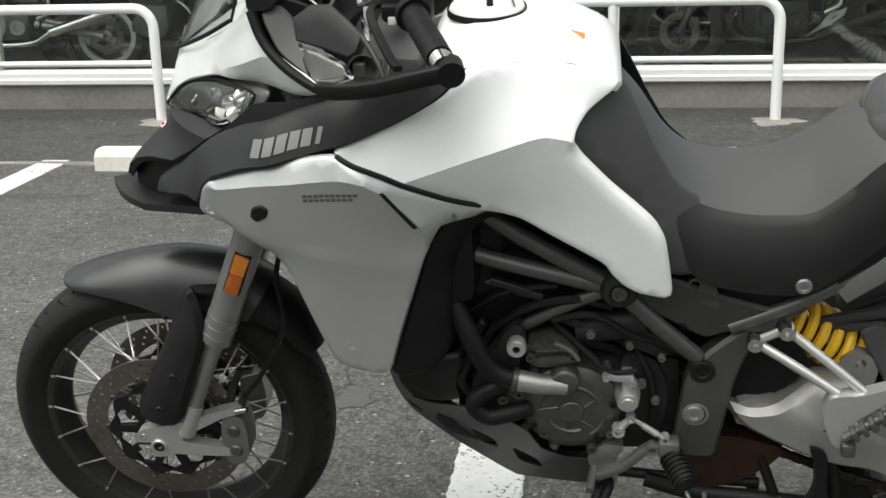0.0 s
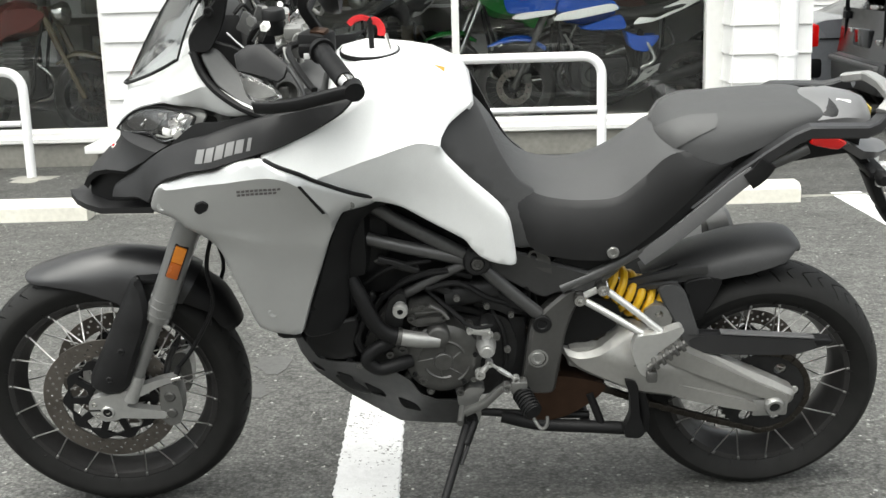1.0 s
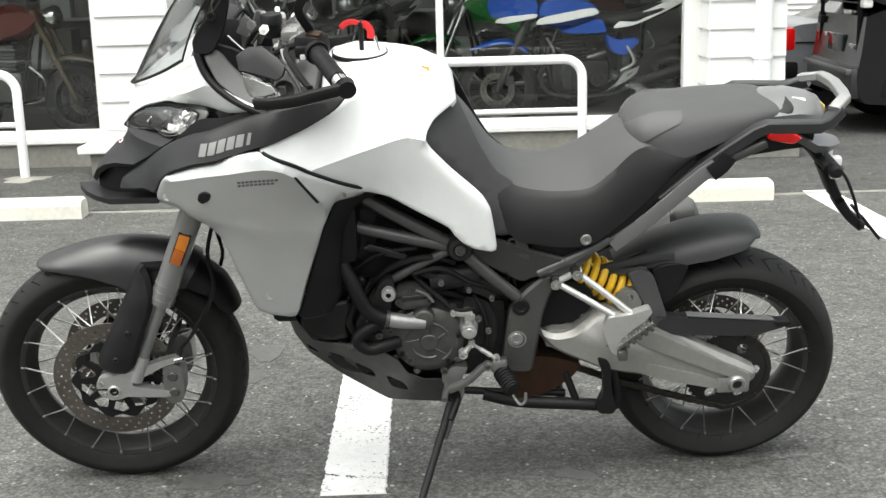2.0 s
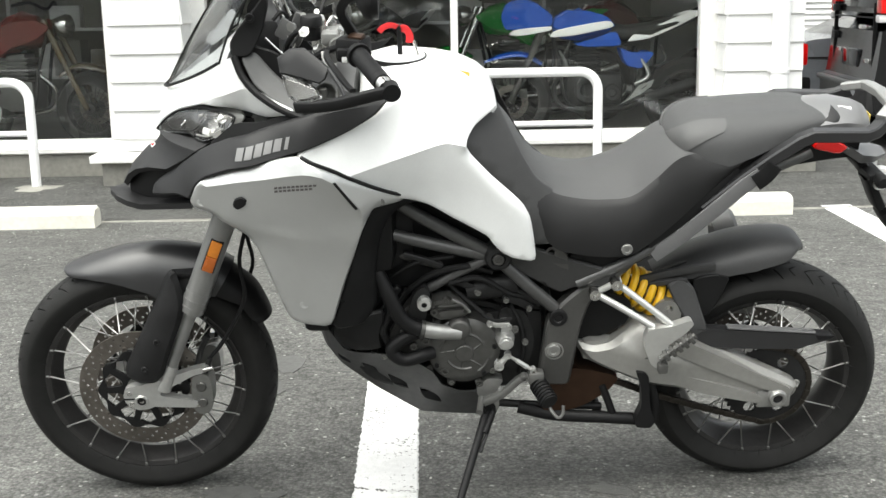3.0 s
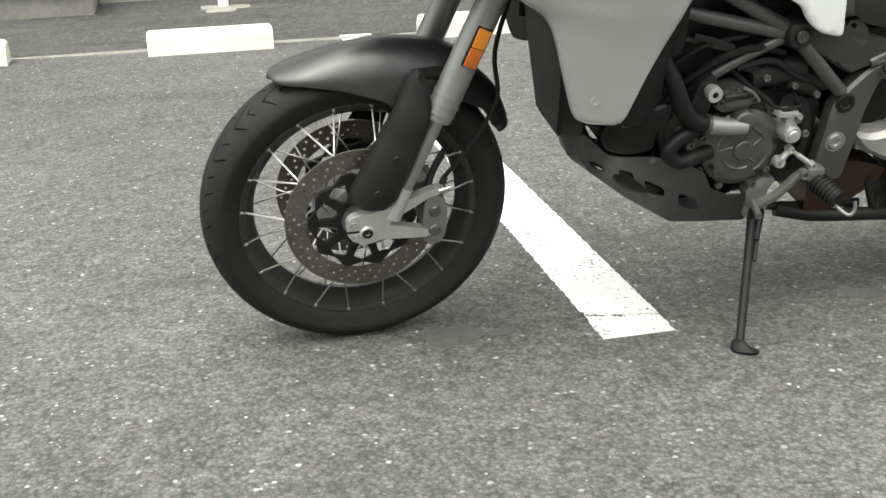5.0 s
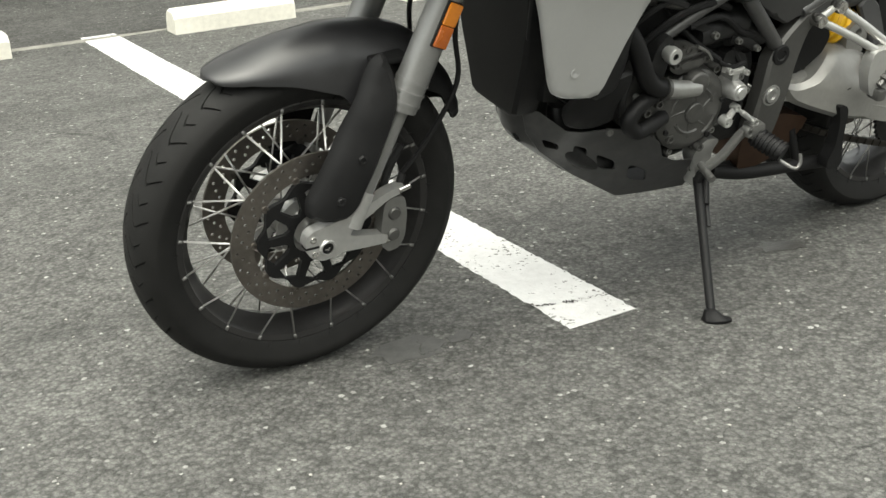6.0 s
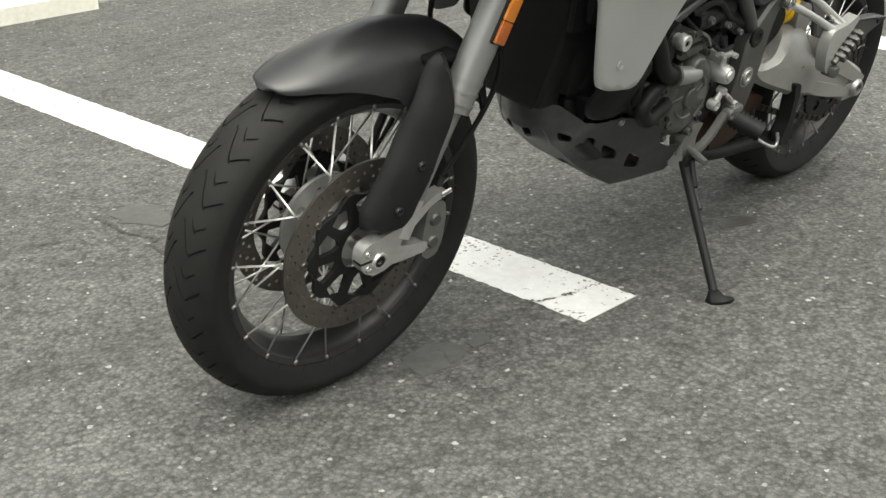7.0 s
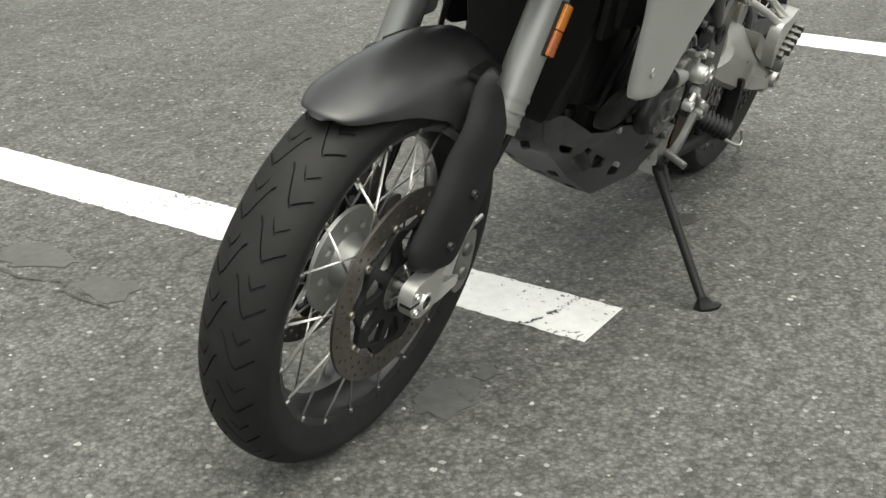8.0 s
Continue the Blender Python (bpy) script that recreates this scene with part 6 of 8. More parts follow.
# ---- pillion peg hanger (both sides)
for s in (1, -1):
    m = Matrix.Diagonal((1, s, 1, 1))
    hang = part("peg_hanger", moved(merge(tube([(1.101, -0.152, 0.600), (1.165, -0.180, 0.571), (1.236, -0.207, 0.534)], 0.0085, 10, 3), tube([(1.152, -0.150, 0.624), (1.215, -0.180, 0.583), (1.278, -0.207, 0.538)], 0.0085, 10, 3), tube([(1.101, -0.152, 0.600), (1.152, -0.150, 0.624)], 0.008, 8, 0),
                plate(rounded([(1.222, 0.536), (1.275, 0.541), (1.318, 0.557), (1.327, 0.546), (1.310, 0.524), (1.272, 0.494), (1.254, 0.470), (1.266, 0.446), (1.256, 0.424), (1.232, 0.440), (1.216, 0.480), (1.213, 0.512)]), -0.222, -0.196)), m), BARE, bike, "bare aluminium pillion peg hanger", angle=40)
    for x, z in ((1.101, 0.600), (1.152, 0.624)):
        part("hanger_bolt", moved(merge(lathe([(0.006, -0.168), (0.013, -0.168), (0.015, -0.16), (0.015, -0.14), (0.006, -0.14)], x, z, 18, True), lathe([(0.0, -0.160), (0.0065, -0.160), (0.0065, -0.15), (0.0, -0.15)], x, z, 12)), m), STEEL, hang)
    teeth = [moved(box(-0.005, 0.005, -0.014, 0.014, -0.010, 0.010, 0.003), Matrix.Translation((1.264 + 0.0140 * k, -0.232, 0.472 + 0.0108 * k)) @ Matrix.Rotation(radians(-37), 4, "Y")) for k in range(5)]
    ppeg = part("pillion_peg", moved(merge(tube([(1.250, -0.228, 0.458), (1.330, -0.228, 0.520)], 0.008, 8, 0), box(1.246, 1.270, -0.240, -0.205, 0.424, 0.450, 0.006)), m), ENGINE, bike, "folded ribbed pillion peg")
    for tooth in teeth:
        part("peg_rib", moved(tooth, m), ENGINE, ppeg)

# ---- engine
part("crankcase", merge(box(0.66, 0.99, -0.115, 0.12, 0.33, 0.54, 0.03), box(0.86, 1.0, -0.10, 0.11, 0.42, 0.60, 0.03)), ENGINE_D, bike, "dark engine crankcase", angle=30)


def cylinder(ax_, az, bx, bz, half, fins, name):
    """A finned cylinder with its head along a line in the wheel plane."""
    a, b = Vector((ax_, 0, az)), Vector((bx, 0, bz))
    d = (b - a).normalized()
    ang = math.atan2(d.x, d.z)
    ln = (b - a).length
    turn = Matrix.Rotation(ang, 4, "Y")
    core = merge(moved(box(-0.07, 0.07, -half * 0.86, half * 0.86, -ln / 2, ln / 2, 0.01), Matrix.Translation(a.lerp(b, 0.5)) @ turn), moved(box(-0.078, 0.078, -half * 1.08, half * 1.08, -0.03, 0.03, 0.015), Matrix.Translation(b + d * 0.02) @ turn))
    ob = part(name, core, ENGINE_D, bike, "dark finned engine cylinder", angle=30)
    for k in range(fins):
        w = half * (1.0 if k < fins - 2 else 1.15)
        part("cooling_fin", moved(box(-0.085, 0.085, -w, w, -ln / fins * 0.3, ln / fins * 0.3, 0.004, 1), Matrix.Translation(a.lerp(b, (k + 0.5) / fins)) @ turn), ENGINE_D, ob)
    return ob


cylinder(0.72, 0.46, 0.56, 0.56, 0.105, 7, "front_cylinder")
cylinder(0.80, 0.52, 0.86, 0.72, 0.105, 7, "rear_cylinder")
CX, CZ = 0.793, 0.452
cv = lathe([(0.0, -0.166), (0.020, -0.166), (0.022, -0.164), (0.023, -0.159), (0.030, -0.158), (0.064, -0.158), (0.072, -0.156), (0.080, -0.152), (0.087, -0.147), (0.091, -0.12), (0.093, -0.09), (0.0, -0.09)], CX, CZ, 44)
ribs = [tube([(CX + r * math.cos(a + q), -0.157, CZ + r * math.sin(a + q)) for q in np.linspace(0, w, 7)], 0.0042, 6, 0) for a, r, w in ((0.35, 0.050, 1.2), (2.0, 0.058, 1.0), (3.6, 0.046, 1.5), (5.3, 0.062, 0.7))]
spokes_ = [tube([(CX + 0.024 * math.cos(a), -0.157, CZ + 0.024 * math.sin(a)), (CX + 0.060 * math.cos(a + 0.25), -0.155, CZ + 0.060 * math.sin(a + 0.25))], 0.0035, 6, 0) for a in (0.3, 1.4, 2.9, 4.4, 5.3)]
lugs = [knob(CX + 0.097 * math.cos(a), -0.122, CZ + 0.097 * math.sin(a), 0.010, 0.020, 12) for a in np.linspace(0.2, 2 * math.pi + 0.2, 10)[:-1]]
cover = part("alternator_cover", merge(cv, *ribs, *spokes_, *lugs), ENGINE, bike, "grey round alternator cover", angle=30)
for a in (0.2, 2.4, 3.6, 5.4):
    part("cover_screw", knob(CX + 0.074 * math.cos(a), -0.158, CZ + 0.074 * math.sin(a), 0.006, 0.005, 10), BLACK, cover)
for a in np.linspace(0.2, 2 * math.pi + 0.2, 10)[2:-1]:
    part("cover_bolt", knob(CX + 0.097 * math.cos(a), -0.139, CZ + 0.097 * math.sin(a), 0.006, 0.006, 8), PUMP, cover)
part("water_pump", lathe([(0.0, -0.176), (0.020, -0.176), (0.024, -0.174), (0.026, -0.170), (0.027, -0.15), (0.027, -0.12), (0.0, -0.12)], 0.782, 0.520, 28), ENGINE, cover, "grey cast water pump")
part("pump_inlet", tube([(0.700, -0.170, 0.5235), (0.740, -0.170, 0.516), (0.784, -0.164, 0.509)], (0.0195, 0.0165), 18, 3), ALU, cover, "dull grey metal pump inlet pipe")
part("upper_case", merge(plate(rounded([(0.712, 0.556), (0.716, 0.592), (0.768, 0.600), (0.808, 0.570), (0.790, 0.546), (0.735, 0.540)]), -0.155, -0.10), plate(rounded([(0.722, 0.583), (0.726, 0.596), (0.768, 0.598), (0.772, 0.586)]), -0.163, -0.15), plate(rounded([(0.730, 0.566), (0.790, 0.572), (0.796, 0.560), (0.740, 0.552)]), -0.164, -0.15), tube([(0.732, -0.158, 0.578), (0.782, -0.158, 0.582)], 0.005, 8, 0), *[knob(x, -0.152, z, 0.009, 0.014, 12) for x, z in ((0.722, 0.566), (0.796, 0.568), (0.748, 0.594))]), ENGINE, bike, "ribbed grey engine case", angle=30)
part("case_bracket", strip([(0.764, -0.165, 0.600), (0.790, -0.166, 0.586), (0.806, -0.166, 0.566)], 0.010, 0.006, (0.5, 0, 1), 3), PUMP, bike)
part("lower_case", merge(plate(rounded([(0.612, 0.492), (0.660, 0.572), (0.690, 0.600), (0.715, 0.590), (0.700, 0.530), (0.700, 0.470), (0.690, 0.425), (0.625, 0.440)]), -0.135, -0.10), moved(box(-0.045, 0.06, -0.15, -0.10, -0.02, 0.02, 0.01), Matrix.Translation((0.71, 0, 0.470)) @ Matrix.Rotation(radians(8), 4, "Y"))), ENGINE, bike, angle=30)
for x, z in ((0.672, 0.472), (0.712, 0.452), (0.745, 0.40), (0.83, 0.365), (0.70, 0.485)):
    part("case_screw", knob(x, -0.146, z, 0.010, 0.014, 12), ENGINE, bike)
part("radiator_hose", tube([(0.590, -0.145, 0.665), (0.613, -0.162, 0.622), (0.628, -0.168, 0.587), (0.646, -0.170, 0.554), (0.671, -0.170, 0.533), (0.702, -0.170, 0.523)], 0.0185, 14), BLACK, bike, "black rubber radiator hose")
part("hose_clip", tube([(0.690, -0.170, 0.5262), (0.698, -0.170, 0.5242)], 0.0222, 18, 0), ENGINE, bike)
part("lower_hose", tube([(0.690, -0.150, 0.510), (0.672, -0.158, 0.506), (0.640, -0.163, 0.492), (0.620, -0.165, 0.466), (0.646, -0.165, 0.440), (0.690, -0.160, 0.448), (0.720, -0.150, 0.452)], 0.0165, 12), BLACK, bike, "black rubber hose")
part("case_bolt", merge(lathe([(0.007, -0.182), (0.015, -0.182), (0.017, -0.179), (0.017, -0.165), (0.007, -0.165)], 0.699, 0.594, 24, True), tube([(0.699, -0.10, 0.594), (0.699, -0.165, 0.594)], 0.014, 14, 0)), BARE, bike, "bright engine mount bolt")
part("bolt_socket", knob(0.699, -0.174, 0.594, 0.007, 0.006, 10), BLACK, bike)
part("engine_mount", plate(rounded([(0.66, 0.56), (0.675, 0.61), (0.70, 0.63), (0.715, 0.61), (0.705, 0.56), (0.69, 0.50)]), -0.155, -0.125), ENGINE_D, bike)
part("slave_cylinder", merge(lathe([(0.0, -0.186), (0.010, -0.186), (0.012, -0.182), (0.017, -0.182), (0.019, -0.178), (0.021, -0.165), (0.023, -0.15), (0.023, -0.10), (0.0, -0.10)], 0.891, 0.486, 26), box(0.880, 0.900, -0.162, -0.12, 0.495, 0.528, 0.005)), CLAMP, bike, "cast aluminium clutch slave cylinder")
part("slave_bracket", merge(strip([(0.848, -0.166, 0.538), (0.868, -0.166, 0.530), (0.900, -0.166, 0.530)], 0.010, 0.012, (0, 0, 1), 2), knob(0.853, -0.172, 0.537, 0.007, 0.010, 12), knob(0.900, -0.172, 0.528, 0.006, 0.010, 12)), BARE, bike, "bright bracket over the slave cylinder")
part("clutch_line", merge(tube([(0.835, -0.160, 0.555), (0.865, -0.165, 0.540), (0.905, -0.162, 0.542)], 0.0045, 8), tube([(0.838, -0.158, 0.556), (0.78, -0.13, 0.60), (0.72, -0.11, 0.66), (0.60, -0.10, 0.78)], 0.006, 8)), BLACK, bike)
part("starter_motor", merge(tube([(0.80, -0.11, 0.60), (0.92, -0.11, 0.615)], 0.032, 18, 0), tube([(0.90, -0.115, 0.60), (0.98, -0.12, 0.575)], 0.022, 14, 0)), ENGINE_D, bike)
for pts, w, h in (([(0.655, -0.135, 0.706), (0.700, -0.140, 0.694), (0.742, -0.138, 0.676)], 0.016, 0.012), ([(0.885, -0.130, 0.585), (0.920, -0.134, 0.576), (0.955, -0.132, 0.556)], 0.012, 0.018), ([(0.760, -0.128, 0.635), (0.800, -0.132, 0.622), (0.835, -0.130, 0.600)], 0.014, 0.016)):
    part("engine_bracket", strip(pts, w, h, (0.3, 0, 1), 3), ENGINE_D, bike)
for x, z, r in ((0.893, 0.584, 0.007), (0.948, 0.560, 0.007), (0.826, 0.606, 0.008), (0.648, 0.505, 0.008), (0.862, 0.395, 0.008), (0.915, 0.505, 0.009), (0.940, 0.470, 0.008)):
    part("engine_bolt", knob(x, -0.142, z, r, 0.010, 10), PUMP, bike)
part("drain_tube", tube([(0.905, -0.120, 0.560), (0.930, -0.135, 0.510), (0.938, -0.138, 0.440), (0.925, -0.135, 0.380)], 0.006, 8), BLACK, bike)
part("side_case", plate(rounded([(0.880, 0.560), (0.940, 0.545), (0.965, 0.480), (0.955, 0.400), (0.905, 0.380), (0.870, 0.430)]), -0.128, -0.10), ENGINE_D, bike, angle=40)
part("wiring", merge(tube([(0.66, -0.12, 0.60), (0.72, -0.14, 0.655), (0.80, -0.145, 0.675), (0.86, -0.135, 0.655)], 0.008, 8), tube([(0.62, -0.125, 0.64), (0.68, -0.14, 0.685), (0.77, -0.14, 0.700)], 0.006, 8), tube([(0.76, -0.14, 0.63), (0.83, -0.148, 0.645), (0.90, -0.14, 0.60), (0.96, -0.13, 0.58)], 0.007, 8), tube([(0.62, -0.15, 0.565), (0.60, -0.16, 0.52), (0.615, -0.15, 0.475)], 0.009, 8)), BLACK, bike, "black cables and hoses")
for name, b in (("airbox", box(0.60, 0.90, -0.12, 0.12, 0.74, 0.98, 0.04)), ("front_box", box(0.40, 0.64, -0.17, 0.17, 0.66, 0.98, 0.05)), ("battery_box", box(0.90, 1.10, -0.10, 0.10, 0.60, 0.74, 0.03)), ("intake_duct", box(0.54, 0.85, -0.11, 0.11, 0.60, 0.80, 0.03)), ("radiator_duct", box(0.52, 0.68, -0.125, 0.125, 0.66, 0.80, 0.02))):
    part(name, b, BLACK, bike)
rad = [[(x, -w, z), (x + 0.008, -w - 0.006, z), (x + 0.055, -w - 0.006, z), (x + 0.055, w + 0.006, z), (x + 0.008, w + 0.006, z), (x, w, z)] for x, w, z in ((0.415, 0.060, 0.472), (0.410, 0.070, 0.482), (0.405, 0.084, 0.53), (0.397, 0.105, 0.60), (0.386, 0.124, 0.70), (0.376, 0.124, 0.80))]
part("radiator", loft(rad), BLACK, bike, "black radiator behind the front wheel", angle=30)
for y in (-0.139, 0.139):
    part("radiator_frame", box(0.378, 0.45, y - 0.007, y + 0.007, 0.66, 0.80, 0.006), BLACK, bike)
part("under_cowl", merge(box(0.45, 0.62, -0.11, 0.11, 0.50, 0.80, 0.03), box(0.53, 0.66, -0.11, 0.11, 0.47, 0.56, 0.03)), BLACK, bike)
part("oil_cooler", merge(box(0.53, 0.57, -0.10, 0.10, 0.42, 0.50, 0.01), *[tube([(0.50, s * 0.06, 0.55), (0.54, s * 0.05, 0.47), (0.62, s * 0.04, 0.42)], 0.022, 12) for s in (1, -1)]), ENGINE_D, bike)
RADC = [(0.674, 0.888), (0.642, 0.876), (0.600, 0.868), (0.586, 0.858), (0.560, 0.808), (0.533, 0.720), (0.509, 0.645), (0.486, 0.565), (0.500, 0.548), (0.560, 0.550), (0.592, 0.600), (0.588, 0.667), (0.600, 0.760), (0.622, 0.815), (0.655, 0.845), (0.712, 0.862), (0.76, 0.838), (0.715, 0.872)]
rad_w = field([(0.674, 0.888, 0.215), (0.59, 0.86, 0.222), (0.533, 0.72, 0.225), (0.486, 0.565, 0.215), (0.56, 0.55, 0.185), (0.59, 0.66, 0.175), (0.615, 0.80, 0.175), (0.71, 0.86, 0.175), (0.76, 0.838, 0.165), (0.56, 0.68, 0.213), (0.60, 0.81, 0.205)])
for s in (1, -1):
    part("radiator_cover", moved(shell(RADC, rad_w, 0.006, 0.022, 0.006), Matrix.Diagonal((1, s, 1, 1))), BLACK, bike, "matt black radiator side cover", angle=35)
    part("lower_cover", moved(shell([(0.496, 0.552), (0.600, 0.585), (0.606, 0.560), (0.594, 0.505), (0.600, 0.462), (0.560, 0.452), (0.500, 0.462), (0.480, 0.500)], lambda x, z: 0.180 - 0.35 * max(0.0, 0.56 - z) - 0.35 * max(0.0, 0.53 - x), 0.006, 0.025, 0.006), Matrix.Diagonal((1, s, 1, 1))), BLACK, bike)
part("exhaust_header", merge(tube([(0.56, -0.03, 0.52), (0.53, -0.06, 0.44), (0.58, -0.08, 0.36), (0.70, -0.06, 0.32), (0.85, -0.03, 0.30), (1.0, 0.0, 0.30)], 0.022, 14), tube([(0.90, 0.05, 0.62), (1.0, 0.10, 0.50), (1.02, 0.08, 0.36)], 0.022, 14)), ENGINE_D, bike, "dark exhaust header")
part("collector_box", merge(plate(rounded([(0.985, 0.388), (1.10, 0.376), (1.180, 0.352), (1.148, 0.310), (1.090, 0.272), (1.03, 0.255), (0.985, 0.262)]), -0.125, 0.14), tube([(1.06, 0.10, 0.33), (1.08, 0.17, 0.42), (1.10, 0.205, 0.495)], 0.028, 14)), BRONZE, bike, "heat-stained exhaust collector box", angle=35)

# ---- skid plate
CHINE = [(0.450, 0.474, 0.045), (0.462, 0.424, 0.052), (0.490, 0.383, 0.062), (0.575, 0.316, 0.072), (0.688, 0.246, 0.082), (0.770, 0.243, 0.092), (0.855, 0.243, 0.102)]
SK = [p[:2] for p in CHINE] + [(0.862, 0.322), (0.820, 0.336), (0.777, 0.340), (0.738, 0.360), (0.716, 0.402), (0.672, 0.430), (0.600, 0.446), (0.506, 0.450), (0.470, 0.478)]
sk_w = field([*CHINE, (0.862, 0.322, 0.142), (0.777, 0.340, 0.146), (0.735, 0.362, 0.148), (0.672, 0.430, 0.150), (0.60, 0.446, 0.142), (0.506, 0.450, 0.122), (0.470, 0.478, 0.080), (0.562, 0.386, 0.098), (0.636, 0.345, 0.103), (0.713, 0.309, 0.112)])


sk_holes = [rounded(h) for h in (
    [(0.482, 0.418), (0.510, 0.410), (0.518, 0.392), (0.494, 0.396)],
    [(0.540, 0.407), (0.577, 0.390), (0.584, 0.369), (0.552, 0.379)],
    [(0.602, 0.373), (0.651, 0.348), (0.658, 0.324), (0.620, 0.332)],
    [(0.681, 0.340), (0.728, 0.315), (0.741, 0.284), (0.694, 0.295)])]
sides = []
for s in (1, -1):
    p = plate(dense(SK, 0.02), -0.0025, 0.0025, sk_holes)
    for v in p.verts:
        v.co.y = s * (v.co.y - sk_w(v.co.x, v.co.z))
    sides.append(p)
# the pan between the chines, laid out along their length, with its own holes
run = [0.0]
for a, b in zip(CHINE, CHINE[1:]):
    run.append(run[-1] + math.hypot(b[0] - a[0], b[1] - a[1]))


def on_chine(u):
    return [float(np.interp(u, run, [c[k] for c in CHINE])) for k in (0, 1, 2)]


us = np.linspace(0, run[-1], 24)
rim_line = [(u, -on_chine(u)[2]) for u in us] + [(u, on_chine(u)[2]) for u in us[::-1]]
pan_holes = []
for u, y, a, b in ((0.075, 0.022, 0.017, 0.009), (run[3] - 0.004, 0.046, 0.024, 0.011), (run[4] - 0.030, 0.050, 0.026, 0.012), (run[3] + 0.050, 0.0, 0.022, 0.012)):
    for q in ((1, -1) if y else (1,)):
        pan_holes.append(rounded([(u - a, q * y - b), (u + a * 0.6, q * y - b), (u + a, q * y + b), (u - a * 0.6, q * y + b)]))
pan = plate(dense(rim_line, 0.02), 0.0, 0.004, pan_holes)
for v in pan.verts:
    x, z, w = on_chine(v.co.x)
    y = v.co.z
    bow = 1 - (y / w) ** 2
    v.co = Vector((x - 0.016 * max(0.0, (0.62 - x) / 0.15) * bow + 0.5 * v.co.y, y, z - 0.006 * bow + v.co.y))
skid = part("skid_plate", merge(*sides, pan), SKID, bike, "brushed grey metal skid plate with cut holes", angle=25)
part("sump", merge(box(0.68, 0.84, -0.075, 0.075, 0.290, 0.42, 0.02), box(0.58, 0.70, -0.07, 0.07, 0.36, 0.44, 0.02)), BLACK, bike)
for x, z in ((0.838, 0.305), (0.60, 0.436)):
    part("skid_screw", knob(x, -sk_w(x, z), z, 0.008, 0.006, 14), PUMP, skid)

# ---- stands, pegs and levers
FOOT = Vector((0.752, -0.357, 0.089))
PIV = Vector((0.852, -0.143, 0.292))
stand = part("side_stand", merge(tube([PIV + (PIV - FOOT) * 0.06, PIV.lerp(FOOT, 0.35), PIV.lerp(FOOT, 0.97)], (0.0105, 0.0095), 14, 3), tube([PIV.lerp(FOOT, 0.02) + Vector((0.014, -0.010, 0)), PIV.lerp(FOOT, 0.22) + Vector((0.010, -0.006, 0))], 0.0085, 10, 0), knob(PIV.x, PIV.y - 0.012, PIV.z, 0.018, 0.012, 18)), BLACK, bike, "black side stand with worn paint")
pad = loft([[(x * k + q, y * k, z) for x, y in ((-0.040, 0.004), (-0.030, 0.017), (-0.004, 0.021), (0.022, 0.019), (0.040, 0.008), (0.040, -0.008), (0.022, -0.020), (-0.008, -0.022), (-0.030, -0.016))] for k, q, z in ((0.72, 0.0, 0.0), (0.76, 0.0, 0.002), (0.74, 0.0, 0.006), (0.5, -0.008, 0.011), (0.28, -0.014, 0.026))])
flat = BIKE.inverted().to_3x3().to_4x4()
part("stand_foot", moved(pad, Matrix.Translation(BIKE.inverted() @ Vector(((BIKE @ FOOT).x + 0.010, (BIKE @ FOOT).y - 0.004, 0.002))) @ flat @ pose(0, 0, 0, 0, 0, -35)), BLACK, stand)
part("stand_spring", tube([PIV + Vector((0.012, -0.014, -0.02)), PIV.lerp(FOOT, 0.38) + Vector((0.013, -0.006, 0))], 0.005, 8, 0), ENGINE_D, stand)
part("stand_bracket", merge(plate(rounded([(0.820, 0.345), (0.838, 0.300), (0.842, 0.262), (0.868, 0.262), (0.880, 0.300), (0.872, 0.34), (0.89, 0.37), (0.85, 0.375)]), -0.152, -0.118)), ALU, bike)
centre = part("centre_stand", merge(*[tube([(0.93, q * 0.105, 0.262), (1.02, q * 0.12, 0.246), (1.15, q * 0.13, 0.240), (1.262, q * 0.135, 0.232)], 0.0160, 12) for q in (1, -1)], tube([(1.13, -0.13, 0.24), (1.13, 0.13, 0.24)], 0.012, 10, 0), tube([(1.264, -0.135, 0.232), (1.262, -0.142, 0.290), (1.246, -0.146, 0.360), (1.234, -0.150, 0.425)], (0.015, 0.012), 12), tube([(1.168, -0.130, 0.24), (1.152, -0.125, 0.285), (1.135, -0.12, 0.33)], 0.010, 10)), BLACK, bike, "black folded centre stand")
part("stand_lug", tube([(1.240, -0.150, 0.395), (1.233, -0.156, 0.432)], 0.0145, 12, 0), BLACK, centre)
part("stand_gusset", plate(rounded([(1.206, 0.396), (1.230, 0.392), (1.240, 0.378), (1.246, 0.300), (1.262, 0.250), (1.250, 0.234), (1.215, 0.238), (1.212, 0.260), (1.226, 0.296), (1.222, 0.355)]), -0.178, -0.150), BLACK, centre, angle=50)
for s in (1, -1):
    part("belly_tube", tube([(0.86, s * 0.10, 0.275), (1.0, s * 0.10, 0.262), (1.14, s * 0.10, 0.255)], 0.010, 10), ENGINE_D, bike)
part("gear_linkage", merge(tube([(0.903, -0.170, 0.444), (0.958, -0.170, 0.404)], 0.0042, 8, 0), tube([(0.918, -0.170, 0.433), (0.944, -0.170, 0.414)], 0.0062, 6, 0), knob(0.876, -0.160, 0.421, 0.012, 0.020, 16), knob(0.897, -0.160, 0.448, 0.0085, 0.018, 14), tube([(0.876, -0.170, 0.421), (0.897, -0.170, 0.448)], (0.009, 0.006), 8, 0), knob(0.958, -0.160, 0.404, 0.0085, 0.018, 14)), BARE, bike, "bright gear linkage")
